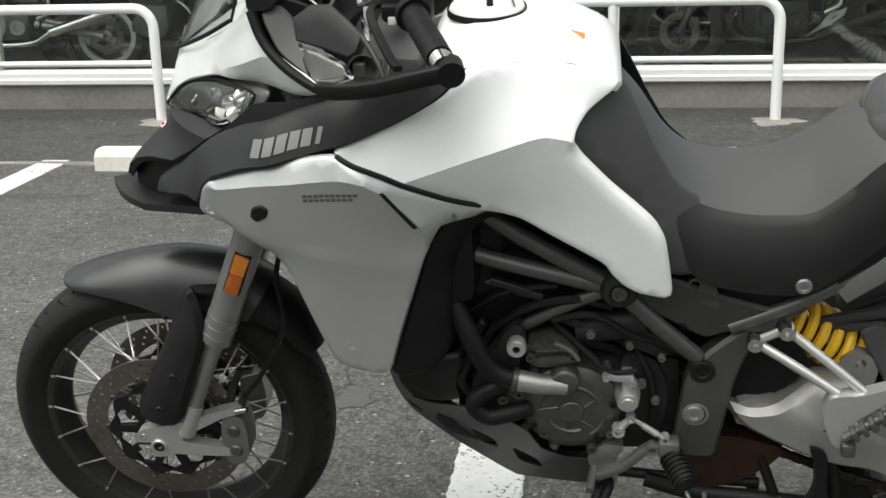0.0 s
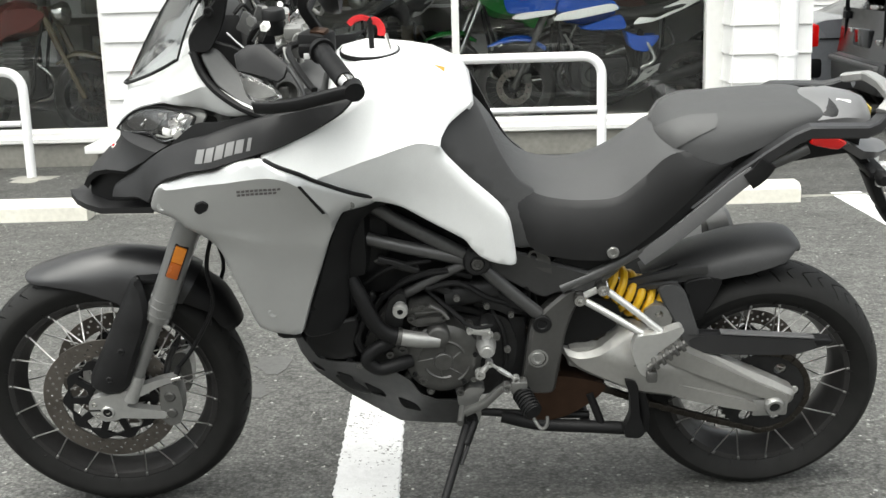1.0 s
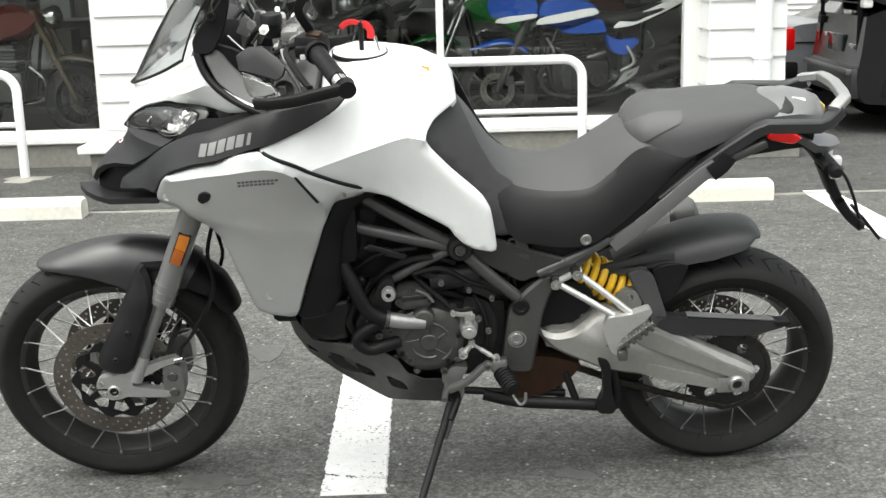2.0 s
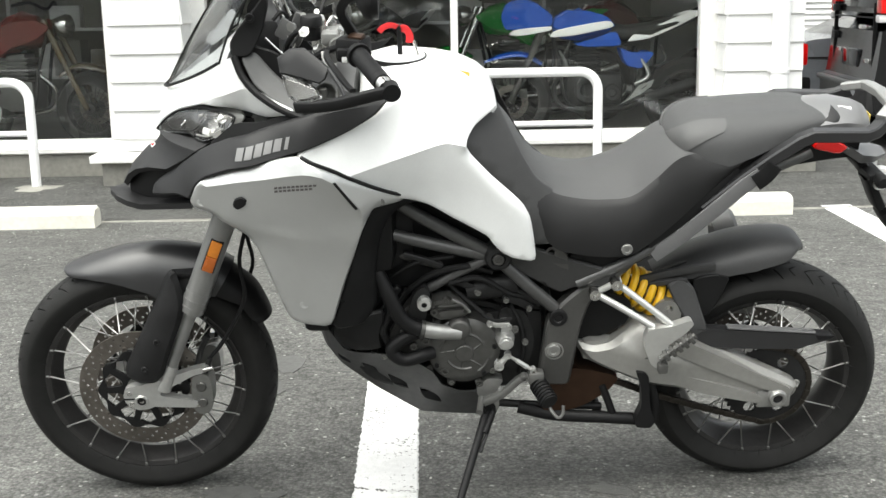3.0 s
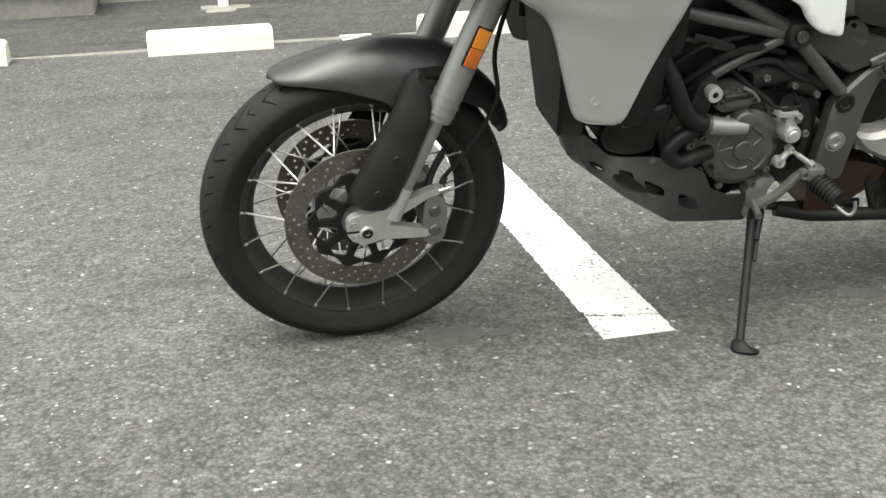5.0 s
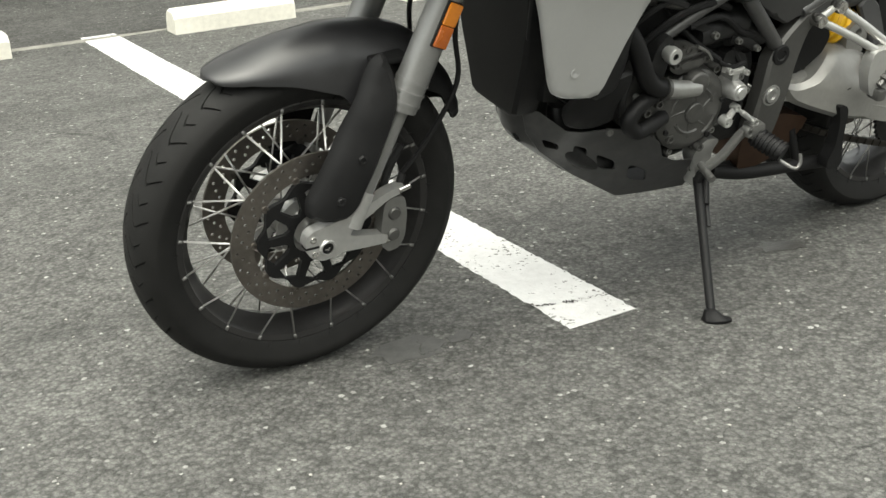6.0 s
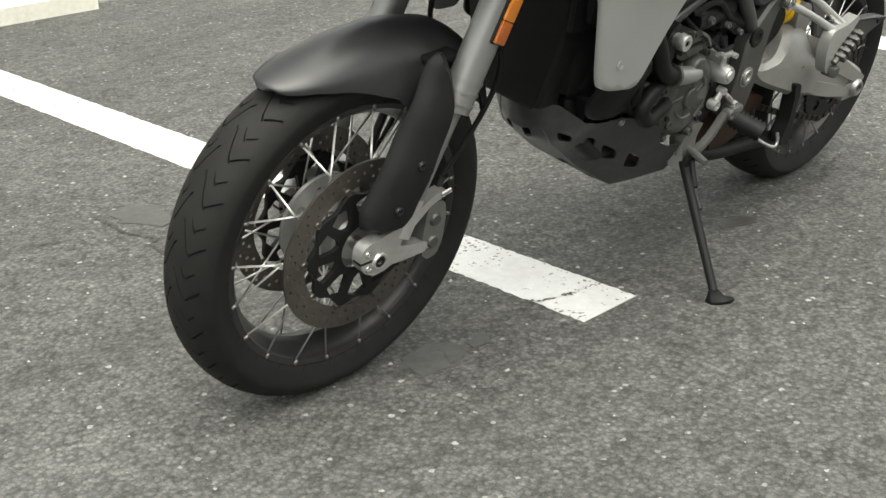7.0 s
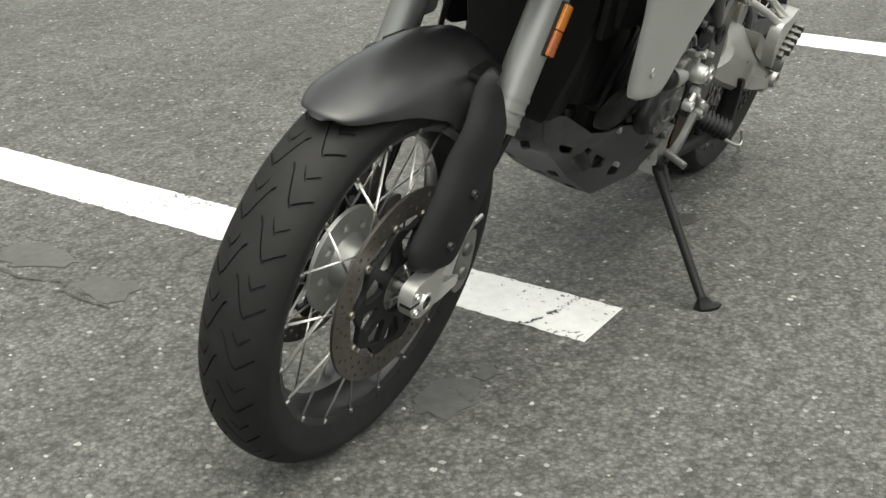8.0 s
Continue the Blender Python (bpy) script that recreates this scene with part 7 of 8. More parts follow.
part("gear_lever", merge(strip([(0.838, -0.176, 0.322), (0.885, -0.174, 0.344), (0.936, -0.172, 0.389), (0.976, -0.176, 0.368)], 0.016, 0.017, (0.3, 0, 1), 3), knob(0.936, -0.168, 0.389, 0.011, 0.020, 14), tube([(0.834, -0.165, 0.328), (0.826, -0.215, 0.318)], 0.008, 10, 0)), PUMP, bike, "cast metal gear lever")
for s in (1, -1):
    m = Matrix.Diagonal((1, s, 1, 1))
    peg = part("rider_peg", moved(tube([(0.968, -0.168, 0.371), (0.993, -0.236, 0.354)], 0.0200, 16, 0, 0.85), m), BLACK, bike, "black rubber rider footpeg")
    for k in range(7):
        a_, b_ = Vector((0.970, -0.175, 0.3695)).lerp(Vector((0.993, -0.236, 0.354)), k / 7), Vector((0.970, -0.175, 0.3695)).lerp(Vector((0.993, -0.236, 0.354)), (k + 0.55) / 7)
        part("peg_rib", moved(tube([a_, b_], 0.0235, 14, 0, 0.85), m), BLACK, peg)
    part("peg_frame", moved(merge(tube([(0.976, -0.178, 0.352), (1.004, -0.255, 0.328), (1.020, -0.262, 0.336), (1.022, -0.255, 0.356)], 0.004, 8), box(0.945, 0.985, -0.185, -0.150, 0.368, 0.402, 0.010)), m), PUMP, peg)

# ---- handlebar and controls
for s in (1, -1):
    m = Matrix.Diagonal((1, s, 1, 1))
    bar = part("handlebar", moved(merge(tube([(0.505, 0.0, 1.185), (0.505, -0.09, 1.188), (0.530, -0.20, 1.225), (0.568, -0.30, 1.236), (0.632, -0.445, 1.203)], 0.0125, 12)), m), BLACK, bike, "black tapered handlebar")
    part("grip", moved(merge(tube([(0.577, -0.320, 1.232), (0.624, -0.430, 1.207)], 0.0185, 18, 0), *[tube([(0.577 + 0.047 * k, -0.320 - 0.11 * k, 1.232 - 0.025 * k), (0.5796 + 0.047 * k, -0.326 - 0.11 * k, 1.2306 - 0.025 * k)], 0.0189, 14, 0) for k in (0.02, 0.2, 0.4, 0.6, 0.8)], tube([(0.573, -0.312, 1.233), (0.578, -0.322, 1.231)], 0.025, 18, 0)), m), BLACK, bar, "black rubber grip")
    part("bar_end", moved(merge(tube([(0.624, -0.430, 1.207), (0.632, -0.446, 1.202)], 0.0165, 16, 0)), m), STEEL, bar)
    part("switchgear", moved(merge(moved(box(-0.030, 0.030, -0.028, 0.028, -0.026, 0.026, 0.012), Matrix.Translation((0.565, -0.283, 1.236)) @ pose(0, 0, 0, 0, 0, -25)), moved(box(-0.012, 0.012, -0.01, 0.01, -0.01, 0.01, 0.004), Matrix.Translation((0.545, -0.315, 1.235)))), m), BLACK, bar)
    part("switch_cover", moved(moved(box(-0.016, 0.016, -0.012, 0.012, -0.006, 0.006, 0.005), Matrix.Translation((0.572, -0.292, 1.262)) @ pose(0, 0, 0, 10, 0, -25)), m), BRONZE, bar)
    part("switch_button", moved(moved(box(-0.006, 0.006, -0.006, 0.006, -0.006, 0.006, 0.002), Matrix.Translation((0.548, -0.320, 1.225))), m), WHITE_LABEL, bar)
    part("master_cylinder", moved(merge(tube([(0.520, -0.170, 1.222), (0.530, -0.235, 1.228)], 0.016, 14, 0), box(0.495, 0.530, -0.215, -0.175, 1.225, 1.250, 0.006)), m), ALU, bar, "cast aluminium clutch master cylinder")
    part("fluid_pot", moved(merge(moved(lathe([(0.0, -0.020), (0.020, -0.020), (0.023, -0.016), (0.024, 0.0), (0.020, 0.004), (0.018, 0.030), (0.0, 0.030)], 0, 0, 22), Matrix.Translation((0.475, -0.185, 1.262)) @ pose(0, 0, 0, -90)), tube([(0.478, -0.185, 1.245), (0.50, -0.19, 1.235)], 0.006, 8, 0)), m), BLACK, bar, "black fluid reservoir")
    part("guard_bracket", moved(merge(tube([(0.500, -0.255, 1.222), (0.506, -0.275, 1.207), (0.524, -0.300, 1.194), (0.534, -0.315, 1.174), (0.530, -0.325, 1.142), (0.516, -0.345, 1.138), (0.496, -0.365, 1.158)], 0.0048, 8, 4)), m), PUMP, bar, "grey metal bracket bent under the bar")
    # hand guard: a bowed blade from the bar end forward, with a shield and an indicator
    gpts = [(0.648, -0.455, 1.199), (0.618, -0.460, 1.195), (0.577, -0.455, 1.184), (0.536, -0.440, 1.170), (0.488, -0.417, 1.158), (0.452, -0.395, 1.152)]
    hg = part("hand_guard", moved(merge(strip(gpts, 0.023, 0.014, (0.2, 1, 0.15), 4), tube([(0.637, -0.440, 1.200), (0.642, -0.464, 1.196)], 0.0185, 18, 0)), m), BLACK, bar, "black plastic hand guard", angle=50)
    sh_w = field([(0.417, 1.240, 0.36), (0.442, 1.257, 0.36), (0.472, 1.261, 0.37), (0.522, 1.231, 0.41), (0.501, 1.199, 0.416), (0.422, 1.212, 0.377), (0.485, 1.176, 0.416), (0.448, 1.170, 0.398)])
    part("guard_shield", moved(shell([(0.417, 1.240), (0.442, 1.257), (0.472, 1.261), (0.522, 1.231), (0.514, 1.211), (0.501, 1.202), (0.422, 1.214)], sh_w, 0.006, 0.018, 0.004, soft=False), m), MATT, hg, "dark grey hand guard shield")
    part("guard_indicator", moved(merge(shell([(0.426, 1.210), (0.490, 1.194), (0.506, 1.178), (0.480, 1.166), (0.456, 1.161), (0.438, 1.172)], lambda x, z: sh_w(x, z) + 0.003, 0.014, 0.016, 0.003, soft=False)), m), LENS, hg, "clear indicator lens in the guard").visible_shadow = False
    part("indicator_back", moved(shell([(0.430, 1.208), (0.488, 1.192), (0.503, 1.179), (0.480, 1.169), (0.457, 1.164), (0.441, 1.174)], lambda x, z: sh_w(x, z) - 0.014, 0.004, 0.02, 0.002), m), PUMP, hg)
    part("guard_rib", moved(tube([(0.520, -0.41, 1.232), (0.543, -0.43, 1.200), (0.549, -0.44, 1.180), (0.535, -0.438, 1.172)], 0.004, 8), m), FENDER, hg)
    mir = part("mirror", moved(merge(strip([(0.578, -0.262, 1.240), (0.560, -0.272, 1.272), (0.543, -0.286, 1.312), (0.560, -0.310, 1.345), (0.595, -0.335, 1.362)], 0.020, 0.012, (0.3, 1, 0), 3)), m), BLACK, bar, "black mirror on a stalk")
    part("mirror_head", moved(loft([[(0.608 + a, -0.350 + 0.090 * c * k, 1.366 + 0.052 * sn * k) for c, sn in [(math.cos(t), math.sin(t)) for t in np.linspace(0, 2 * math.pi, 19)[:-1]]] for a, k in ((-0.03, 0.5), (-0.015, 0.9), (0.0, 1.0), (0.012, 0.97))]), m), BLACK, mir)
    part("indicator_cup", moved(merge(moved(lathe([(0.0, 0.010), (0.012, 0.008), (0.021, -0.004), (0.023, -0.012), (0.021, -0.012), (0.018, -0.003), (0.010, 0.004), (0.0, 0.005)], 0, 0, 16), Matrix.Translation((0.505, -0.355, 1.165)) @ pose(0, 0, 0, -15, 0, 20)), box(0.495, 0.512, -0.368, -0.352, 1.158, 1.178, 0.004)), m), PUMP, hg, "grey lamp cup behind the guard")
    part("clutch_lever", moved(strip([(0.512, -0.225, 1.222), (0.508, -0.270, 1.218), (0.528, -0.330, 1.206), (0.556, -0.395, 1.190), (0.566, -0.415, 1.188)], 0.012, 0.008, (0, 0.2, 1), 3), m), BLACK, bar, "black lever")
    part("cockpit_wall", moved(shell([(0.296, 1.175), (0.330, 1.215), (0.400, 1.195), (0.450, 1.120), (0.490, 1.075), (0.430, 1.055), (0.345, 1.080), (0.305, 1.120)], lambda x, z: 0.150 + 0.10 * max(0.0, x - 0.36), 0.006, 0.03, 0.003), m), BLACK, bike)
# clamps, unions, bolts and brackets round the bar's middle
rnd = random.Random(11)
for k in range(18):
    p = Vector((rnd.uniform(0.43, 0.55), rnd.uniform(-0.24, -0.02), rnd.uniform(1.19, 1.275)))
    q = p + Vector((rnd.uniform(-0.012, 0.012), rnd.uniform(-0.03, 0.0), rnd.uniform(-0.006, 0.02)))
    r = rnd.uniform(0.003, 0.0085)
    part("cockpit_fitting", merge(tube([p, q], r, 8, 0), tube([p.lerp(q, 0.8), q], r * 1.5, 6, 0)), (STEEL, BARE, PUMP, ENGINE_D, BLACK)[k % 5], bike)
for k in range(9):
    a = Vector((rnd.uniform(0.42, 0.50), rnd.uniform(-0.20, 0.05), rnd.uniform(1.17, 1.26)))
    c = a + Vector((rnd.uniform(-0.06, 0.05), rnd.uniform(-0.08, 0.08), rnd.uniform(-0.06, 0.05)))
    part("cockpit_cable", tube([a, a.lerp(c, 0.5) + Vector((0, 0, rnd.uniform(-0.02, 0.035))), c], rnd.uniform(0.0028, 0.005), 7), BLACK if k % 3 else STEEL, bike)
part("dash_side", merge(moved(box(-0.030, 0.030, -0.006, 0.006, -0.022, 0.022, 0.005), Matrix.Translation((0.425, -0.125, 1.232)) @ pose(0, 0, 0, 0, 28, -8)), moved(box(-0.022, 0.026, -0.005, 0.005, -0.016, 0.016, 0.004), Matrix.Translation((0.455, -0.150, 1.262)) @ pose(0, 0, 0, 10, 20, 12))), INNER_GREY, bike, "grey instrument side plates")
part("dash_edge", merge(tube([(0.372, -0.140, 1.225), (0.398, -0.146, 1.200), (0.418, -0.150, 1.187), (0.432, -0.148, 1.205), (0.436, -0.146, 1.232)], 0.0028, 6)), STEEL, bike)
for y in (-0.05, 0.05):
    part("screen_stay", tube([(0.388, y, 1.285), (0.416, y, 1.205)], 0.0055, 10, 0), STEEL, bike, "bright steel screen stay")
part("key_switch", merge(box(0.470, 0.512, -0.165, -0.120, 1.205, 1.240, 0.008), tube([(0.49, -0.14, 1.235), (0.49, -0.14, 1.262)], 0.012, 14, 0)), STEEL, bike, "bright metal riser block")
part("bar_clamp", merge(box(0.485, 0.53, -0.055, 0.055, 1.14, 1.205, 0.01), *[tube([(0.507, y, 1.13), (0.507, y, 1.213)], 0.008, 10, 0) for y in (-0.04, 0.04)]), ALU, bike)
for cable in (tube([(0.50, -0.18, 1.235), (0.44, -0.16, 1.24), (0.41, -0.11, 1.17), (0.44, -0.08, 1.06)], 0.006, 8), tube([(0.55, -0.26, 1.24), (0.48, -0.21, 1.20), (0.45, -0.12, 1.13), (0.47, -0.08, 1.04)], 0.007, 8), tube([(0.47, -0.18, 1.26), (0.42, -0.05, 1.28), (0.45, 0.10, 1.25), (0.50, 0.2, 1.23)], 0.0045, 8)):
    part("cockpit_cable", cable, BLACK, bike)


# ---------------------------------------------------------------- clapboards on the piers
def board_mesh(length):
    """A sawn board: thin at its top, thick and worn at its lower edge."""
    prof = [(0.0, 0.0), (-0.020, 0.0), (-0.021, 0.003), (-0.004, 0.192), (0.0, 0.192)]
    bm = loft([[(x, y, z) for y, z in prof] for x in (0.0, length * 0.5, length)])
    me = bpy.data.meshes.new("clapboard")
    bmesh.ops.recalc_face_normals(bm, faces=bm.faces)
    bm.to_mesh(me)
    bm.free()
    me.materials.append(SIDING)
    return me


def clad(parent, x0, x1, y, zs, yaw=0.0, seed=0):
    rnd = random.Random(seed)
    me = board_mesh(x1 - x0)
    for z in zs:
        ob = new("clapboard", me)
        ob.parent = parent
        ob.matrix_local = Matrix.Translation((x0, y, z)) @ pose(0, 0, 0, rnd.uniform(-0.5, 0.5), rnd.uniform(-0.12, 0.12), yaw)


ZS = [0.130 + 0.1845 * k for k in range(1, 17)]
clad(pier_left, -2.105, -1.635, 7.508, [z + 0.016 for z in ZS], seed=1)
left_side = board_mesh(0.33)
for z in ZS:
    ob = new("clapboard", left_side)
    ob.parent = pier_left
    ob.matrix_local = Matrix.Translation((-1.638, 7.50, z + 0.016)) @ pose(0, 0, 0, 0, 0, 90)
clad(pier_right, 1.945, 2.45, 7.555, [z + 0.012 for z in ZS], seed=2)
side = board_mesh(0.27)
for z in ZS:
    ob = new("clapboard", side)
    ob.parent = pier_right
    ob.matrix_local = Matrix.Translation((1.946, 7.825, z + 0.012)) @ pose(0, 0, 0, 0, 0, -90)


# ---------------------------------------------------------------- motorcycles shown in the shop
def paint(name, colour):
    return material(name, colour, 0.25, spread=0.08, grain=30, coat=0.5)


def show_bike(m, tank_mat, panel_mat, seat_mat, label, r=0.30, long=1.32, style="road", wheel="wire", rim_mat=None, fork_mat=None, arm_mat=None):
    rim_mat, fork_mat = rim_mat or RIM, fork_mat or STEEL
    t = thing("motorcycle", m, label, "motorcycle", "motorcycles in the shop")
    for name, x in (("front_wheel", 0.0), ("rear_wheel", long)):
        w = part(name, lathe([(r - 0.09, -0.045), (r - 0.035, -0.055), (r - 0.01, -0.035), (r, 0), (r - 0.01, 0.035), (r - 0.035, 0.055), (r - 0.09, 0.045)], x, r, 40, True), RUBBER, t)
        if wheel == "cast":
            arms = [moved(box(-0.028, 0.028, -0.022, 0.022, 0.03, r - 0.095, 0.008), Matrix.Translation((x, 0, r)) @ Matrix.Rotation(a, 4, "Y")) for a in (0.3, 2.39, 4.49)]
            ring = (r - 0.120, r - 0.085)
        else:
            arms = [tube([(x + 0.02 * math.cos(a + 0.5 * (k % 2)), -0.03 + 0.06 * (k % 2), r + 0.02 * math.sin(a + 0.5 * (k % 2))), (x + (r - 0.09) * math.cos(a), 0.0, r + (r - 0.09) * math.sin(a))], 0.0028, 5, 0) for k, a in enumerate(np.linspace(0, 2 * math.pi, 29)[:-1])]
            ring = (r - 0.102, r - 0.085)
        part("rim", merge(lathe([(ring[0], -0.045), (ring[1], -0.047), (ring[1], 0.047), (ring[0], 0.045)], x, r, 40, True), lathe([(0.012, -0.06), (0.04, -0.055), (0.045, 0.055), (0.012, 0.06)], x, r, 18, True), *arms), rim_mat, w)
        holes = [ring_points(x + 0.105 * math.cos(a), r + 0.105 * math.sin(a), 0.008, 6) for a in np.linspace(0, 2 * math.pi, 15)[:-1]]
        part("brake_disc", plate(ring_points(x, r, 0.130, 40), -0.063, -0.059, [ring_points(x, r, 0.082, 30), *holes]), DISC, w)
        part("caliper", box(x + 0.06, x + 0.125, -0.085, -0.045, r + 0.03, r + 0.10, 0.012), ENGINE, t)
    for y in (-0.09, 0.09):
        part("fork_leg", merge(tube([(0.0, y, r), (0.16, y, r + 0.36)], 0.022, 10, 0), tube([(0.16, y, r + 0.36), (0.30, y, r + 0.68)], 0.026, 10, 0)), fork_mat, t)
    part("front_fender", arch([(-0.20, r * 1.9 + 0.02, 0.03, 0.01), (-0.06, r * 2 + 0.05, 0.06, 0.04), (0.10, r * 2 + 0.06, 0.06, 0.04), (0.24, r * 2 - 0.02, 0.05, 0.03)], 0.004), panel_mat, t)
    tk = []
    low = 0.05 if style == "tall" else 0.0
    for x, w, z0, z1 in ((0.30, 0.07, 0.80, 0.90), (0.38, 0.13, 0.76, 1.0 - low), (0.50, 0.15, 0.74, 1.04 - low), (0.62, 0.13, 0.76, 1.0 - low), (0.74, 0.08, 0.80, 0.90 - low)):
        tk.append([(x, w * math.cos(a), (z0 + z1) / 2 + (z1 - z0) / 2 * math.sin(a)) for a in np.linspace(0, 2 * math.pi, 17)[:-1]])
    part("tank", loft(tk), tank_mat, t, angle=50)
    st = []
    for x, w, z0, z1 in ((0.70, 0.08, 0.76, 0.88), (0.84, 0.12, 0.74, 0.86), (1.02, 0.14, 0.76, 0.88), (1.20, 0.12, 0.82, 0.92), (1.34, 0.07, 0.88, 0.94)):
        st.append([(x, w * math.cos(a), (z0 + z1) / 2 + (z1 - z0) / 2 * math.sin(a)) for a in np.linspace(0, 2 * math.pi, 13)[:-1]])
    part("seat", loft(st), seat_mat, t, angle=50)
    for s in (1, -1):
        mm = Matrix.Diagonal((1, s, 1, 1))
        part("tail_panel", moved(shell([(0.84, 0.74), (1.0, 0.76), (1.20, 0.84), (1.42, 0.95), (1.30, 0.96), (1.1, 0.87), (0.92, 0.82)], lambda x, z: 0.12 - 0.08 * max(0.0, x - 1.1), 0.006, 0.05, 0.004), mm), WHITE_LABEL if style == "tall" else panel_mat, t)
        if style != "tall":
            part("tank_panel", moved(shell([(0.22, 0.92), (0.36, 0.98), (0.56, 0.95), (0.74, 0.88), (0.82, 0.70), (0.70, 0.66), (0.55, 0.76), (0.34, 0.82)], lambda x, z: 0.165 - 0.12 * abs(x - 0.5), 0.006, 0.05, 0.006), mm), tank_mat, t)
            continue
        # half fairing, tank and side covers of a trail bike, blue above white bands
        for name, loop, w, mat in (
                ("half_fairing", [(-0.04, 0.84), (-0.07, 0.93), (-0.04, 1.02), (0.06, 1.07), (0.18, 1.04), (0.31, 0.94), (0.30, 0.86), (0.06, 0.84)], 0.150, panel_mat),
                ("fairing_band", [(-0.02, 0.802), (0.09, 0.797), (0.293, 0.832), (0.306, 0.866), (0.047, 0.846)], 0.158, WHITE_LABEL),
                ("tank_panel", [(0.302, 0.841), (0.322, 0.925), (0.409, 0.973), (0.563, 0.971), (0.699, 0.930), (0.770, 0.850), (0.60, 0.84)], 0.160, panel_mat),
                ("tank_band", [(0.275, 0.782), (0.455, 0.793), (0.758, 0.852), (0.716, 0.904), (0.319, 0.837)], 0.168, WHITE_LABEL),
                ("lower_panel", [(0.453, 0.730), (0.592, 0.770), (0.766, 0.829), (0.815, 0.713), (0.556, 0.710)], 0.156, panel_mat),
                ("side_cover", [(0.789, 0.706), (0.875, 0.665), (1.058, 0.672), (0.951, 0.543), (0.838, 0.571)], 0.150, panel_mat)):
            part(name, moved(shell(loop, lambda x, z, w=w: w - 0.25 * max(0.0, 0.25 - x) ** 1.3, 0.006, 0.05, 0.006), mm), mat, t)
        part("hanger_plate", moved(plate([(0.789, 0.294), (0.868, 0.352), (0.922, 0.427), (1.037, 0.475), (1.019, 0.424), (0.939, 0.366)], -0.20, -0.192, [[(0.945, 0.41), (0.99, 0.435), (0.98, 0.42), (0.95, 0.40)]]), mm), ALU, t)
    if style == "tall":
        part("screen", loft([[(x, w * c_, z + 0.02 * (1 - c_ * c_)) for c_ in np.linspace(-1, 1, 9)] + [(x + 0.006, w * c_, z - 0.004 + 0.02 * (1 - c_ * c_)) for c_ in np.linspace(1, -1, 9)] for x, w, z in ((0.02, 0.13, 1.04), (0.10, 0.12, 1.14), (0.17, 0.10, 1.23))]), SCREEN, t)
    part("engine", merge(box(0.40, 0.82, -0.14, 0.14, 0.28, 0.52, 0.05), *[box(0.44, 0.66, -0.12, 0.12, 0.53 + 0.028 * k, 0.545 + 0.028 * k, 0.003, 1) for k in range(6)], box(0.47, 0.63, -0.09, 0.09, 0.50, 0.72, 0.02)), BLACK if style == "tall" else ENGINE, t, angle=30)
    part("engine_cover", merge(knob(0.56, -0.14, 0.40, 0.10, 0.03, 24), knob(0.74, -0.14, 0.38, 0.06, 0.03, 20)), ENGINE_D if style == "tall" else ALU, t)
    part("frame", merge(*[tube([(0.28, s * 0.05, 0.92), (0.36, s * 0.10, 0.6), (0.45, s * 0.12, 0.28), (0.85, s * 0.12, 0.30), (0.92, s * 0.10, 0.70)], 0.014, 8) for s in (1, -1)]), BLACK, t)
    part("swingarm", merge(*[tube([(0.85, s * 0.10, 0.40), (long, s * 0.10, r)], 0.028, 10, 0) for s in (1, -1)]), arm_mat or TUBE, t)
    part("exhaust", merge(tube([(0.44, -0.06, 0.55), (0.32, -0.08, 0.42), (0.40, -0.12, 0.27), (0.80, -0.15, 0.26), (0.98, -0.17, 0.34)], 0.02, 10), tube([(0.98, -0.17, 0.34), (1.45, -0.19, 0.48)], (0.035, 0.048), 14, 0)), BLACK if style == "tall" else STEEL, t, "exhaust pipe")
    part("peg_hanger", merge(tube([(0.95, -0.14, 0.62), (1.0, -0.18, 0.50), (0.90, -0.2, 0.44)], 0.012, 8)), ALU, t)
    part("handlebar", merge(tube([(0.40, -0.36, 1.08), (0.34, -0.2, 1.10), (0.31, 0.0, 1.05), (0.34, 0.2, 1.10), (0.40, 0.36, 1.08)], 0.012, 8)), BLACK, t)
    if style != "tall":
        part("headlight", moved(lathe([(0.0, -0.05), (0.05, -0.05), (0.085, -0.03), (0.09, 0.0), (0.07, 0.06), (0.0, 0.08)], 0, 0, 20), Matrix.Translation((0.16, 0, 0.92)) @ pose(0, 0, 0, 0, 0, -90)), STEEL, t)
    return t


BLUE = paint("blue_paint", (0.008, 0.060, 0.33))
GREEN = paint("green_paint", (0.015, 0.20, 0.03))
RED_P = paint("red_paint", (0.085, 0.011, 0.009))
OLIVE = paint("olive_paint", (0.10, 0.075, 0.035))
BRONZE_P = paint("bronze_paint", (0.060, 0.046, 0.024))
BLACK_P = paint("black_paint", (0.012, 0.012, 0.014))
PALE_RIM = paint("pale_grey_rim_paint", (0.36, 0.37, 0.37))
show_bike(pose(0.58, 8.56, 0.12, 0, 0, -3), BLUE, BLUE, SEAT_SIDE, "blue and white trail motorcycle on the shop floor", 0.31, 1.30, "tall", fork_mat=PLATE)
show_bike(pose(0.10, 9.65, 0.12, 0, 0, 12), GREEN, GREEN, SEAT_SIDE, "green motorcycle on the shop floor", 0.31, 1.35)
show_bike(pose(-2.63, 8.85, 0.12, 0, 0, 172), RED_P, BRONZE_P, SEAT_SIDE, "red and bronze motorcycle behind the shop window", 0.29, 1.30, fork_mat=BRONZE_P)
show_bike(pose(-1.62, 8.70, 0.12, 0, 0, 20), BLACK_P, BLACK_P, SEAT_SIDE, "black cruiser motorcycle with chrome behind the window", 0.31, 1.4)
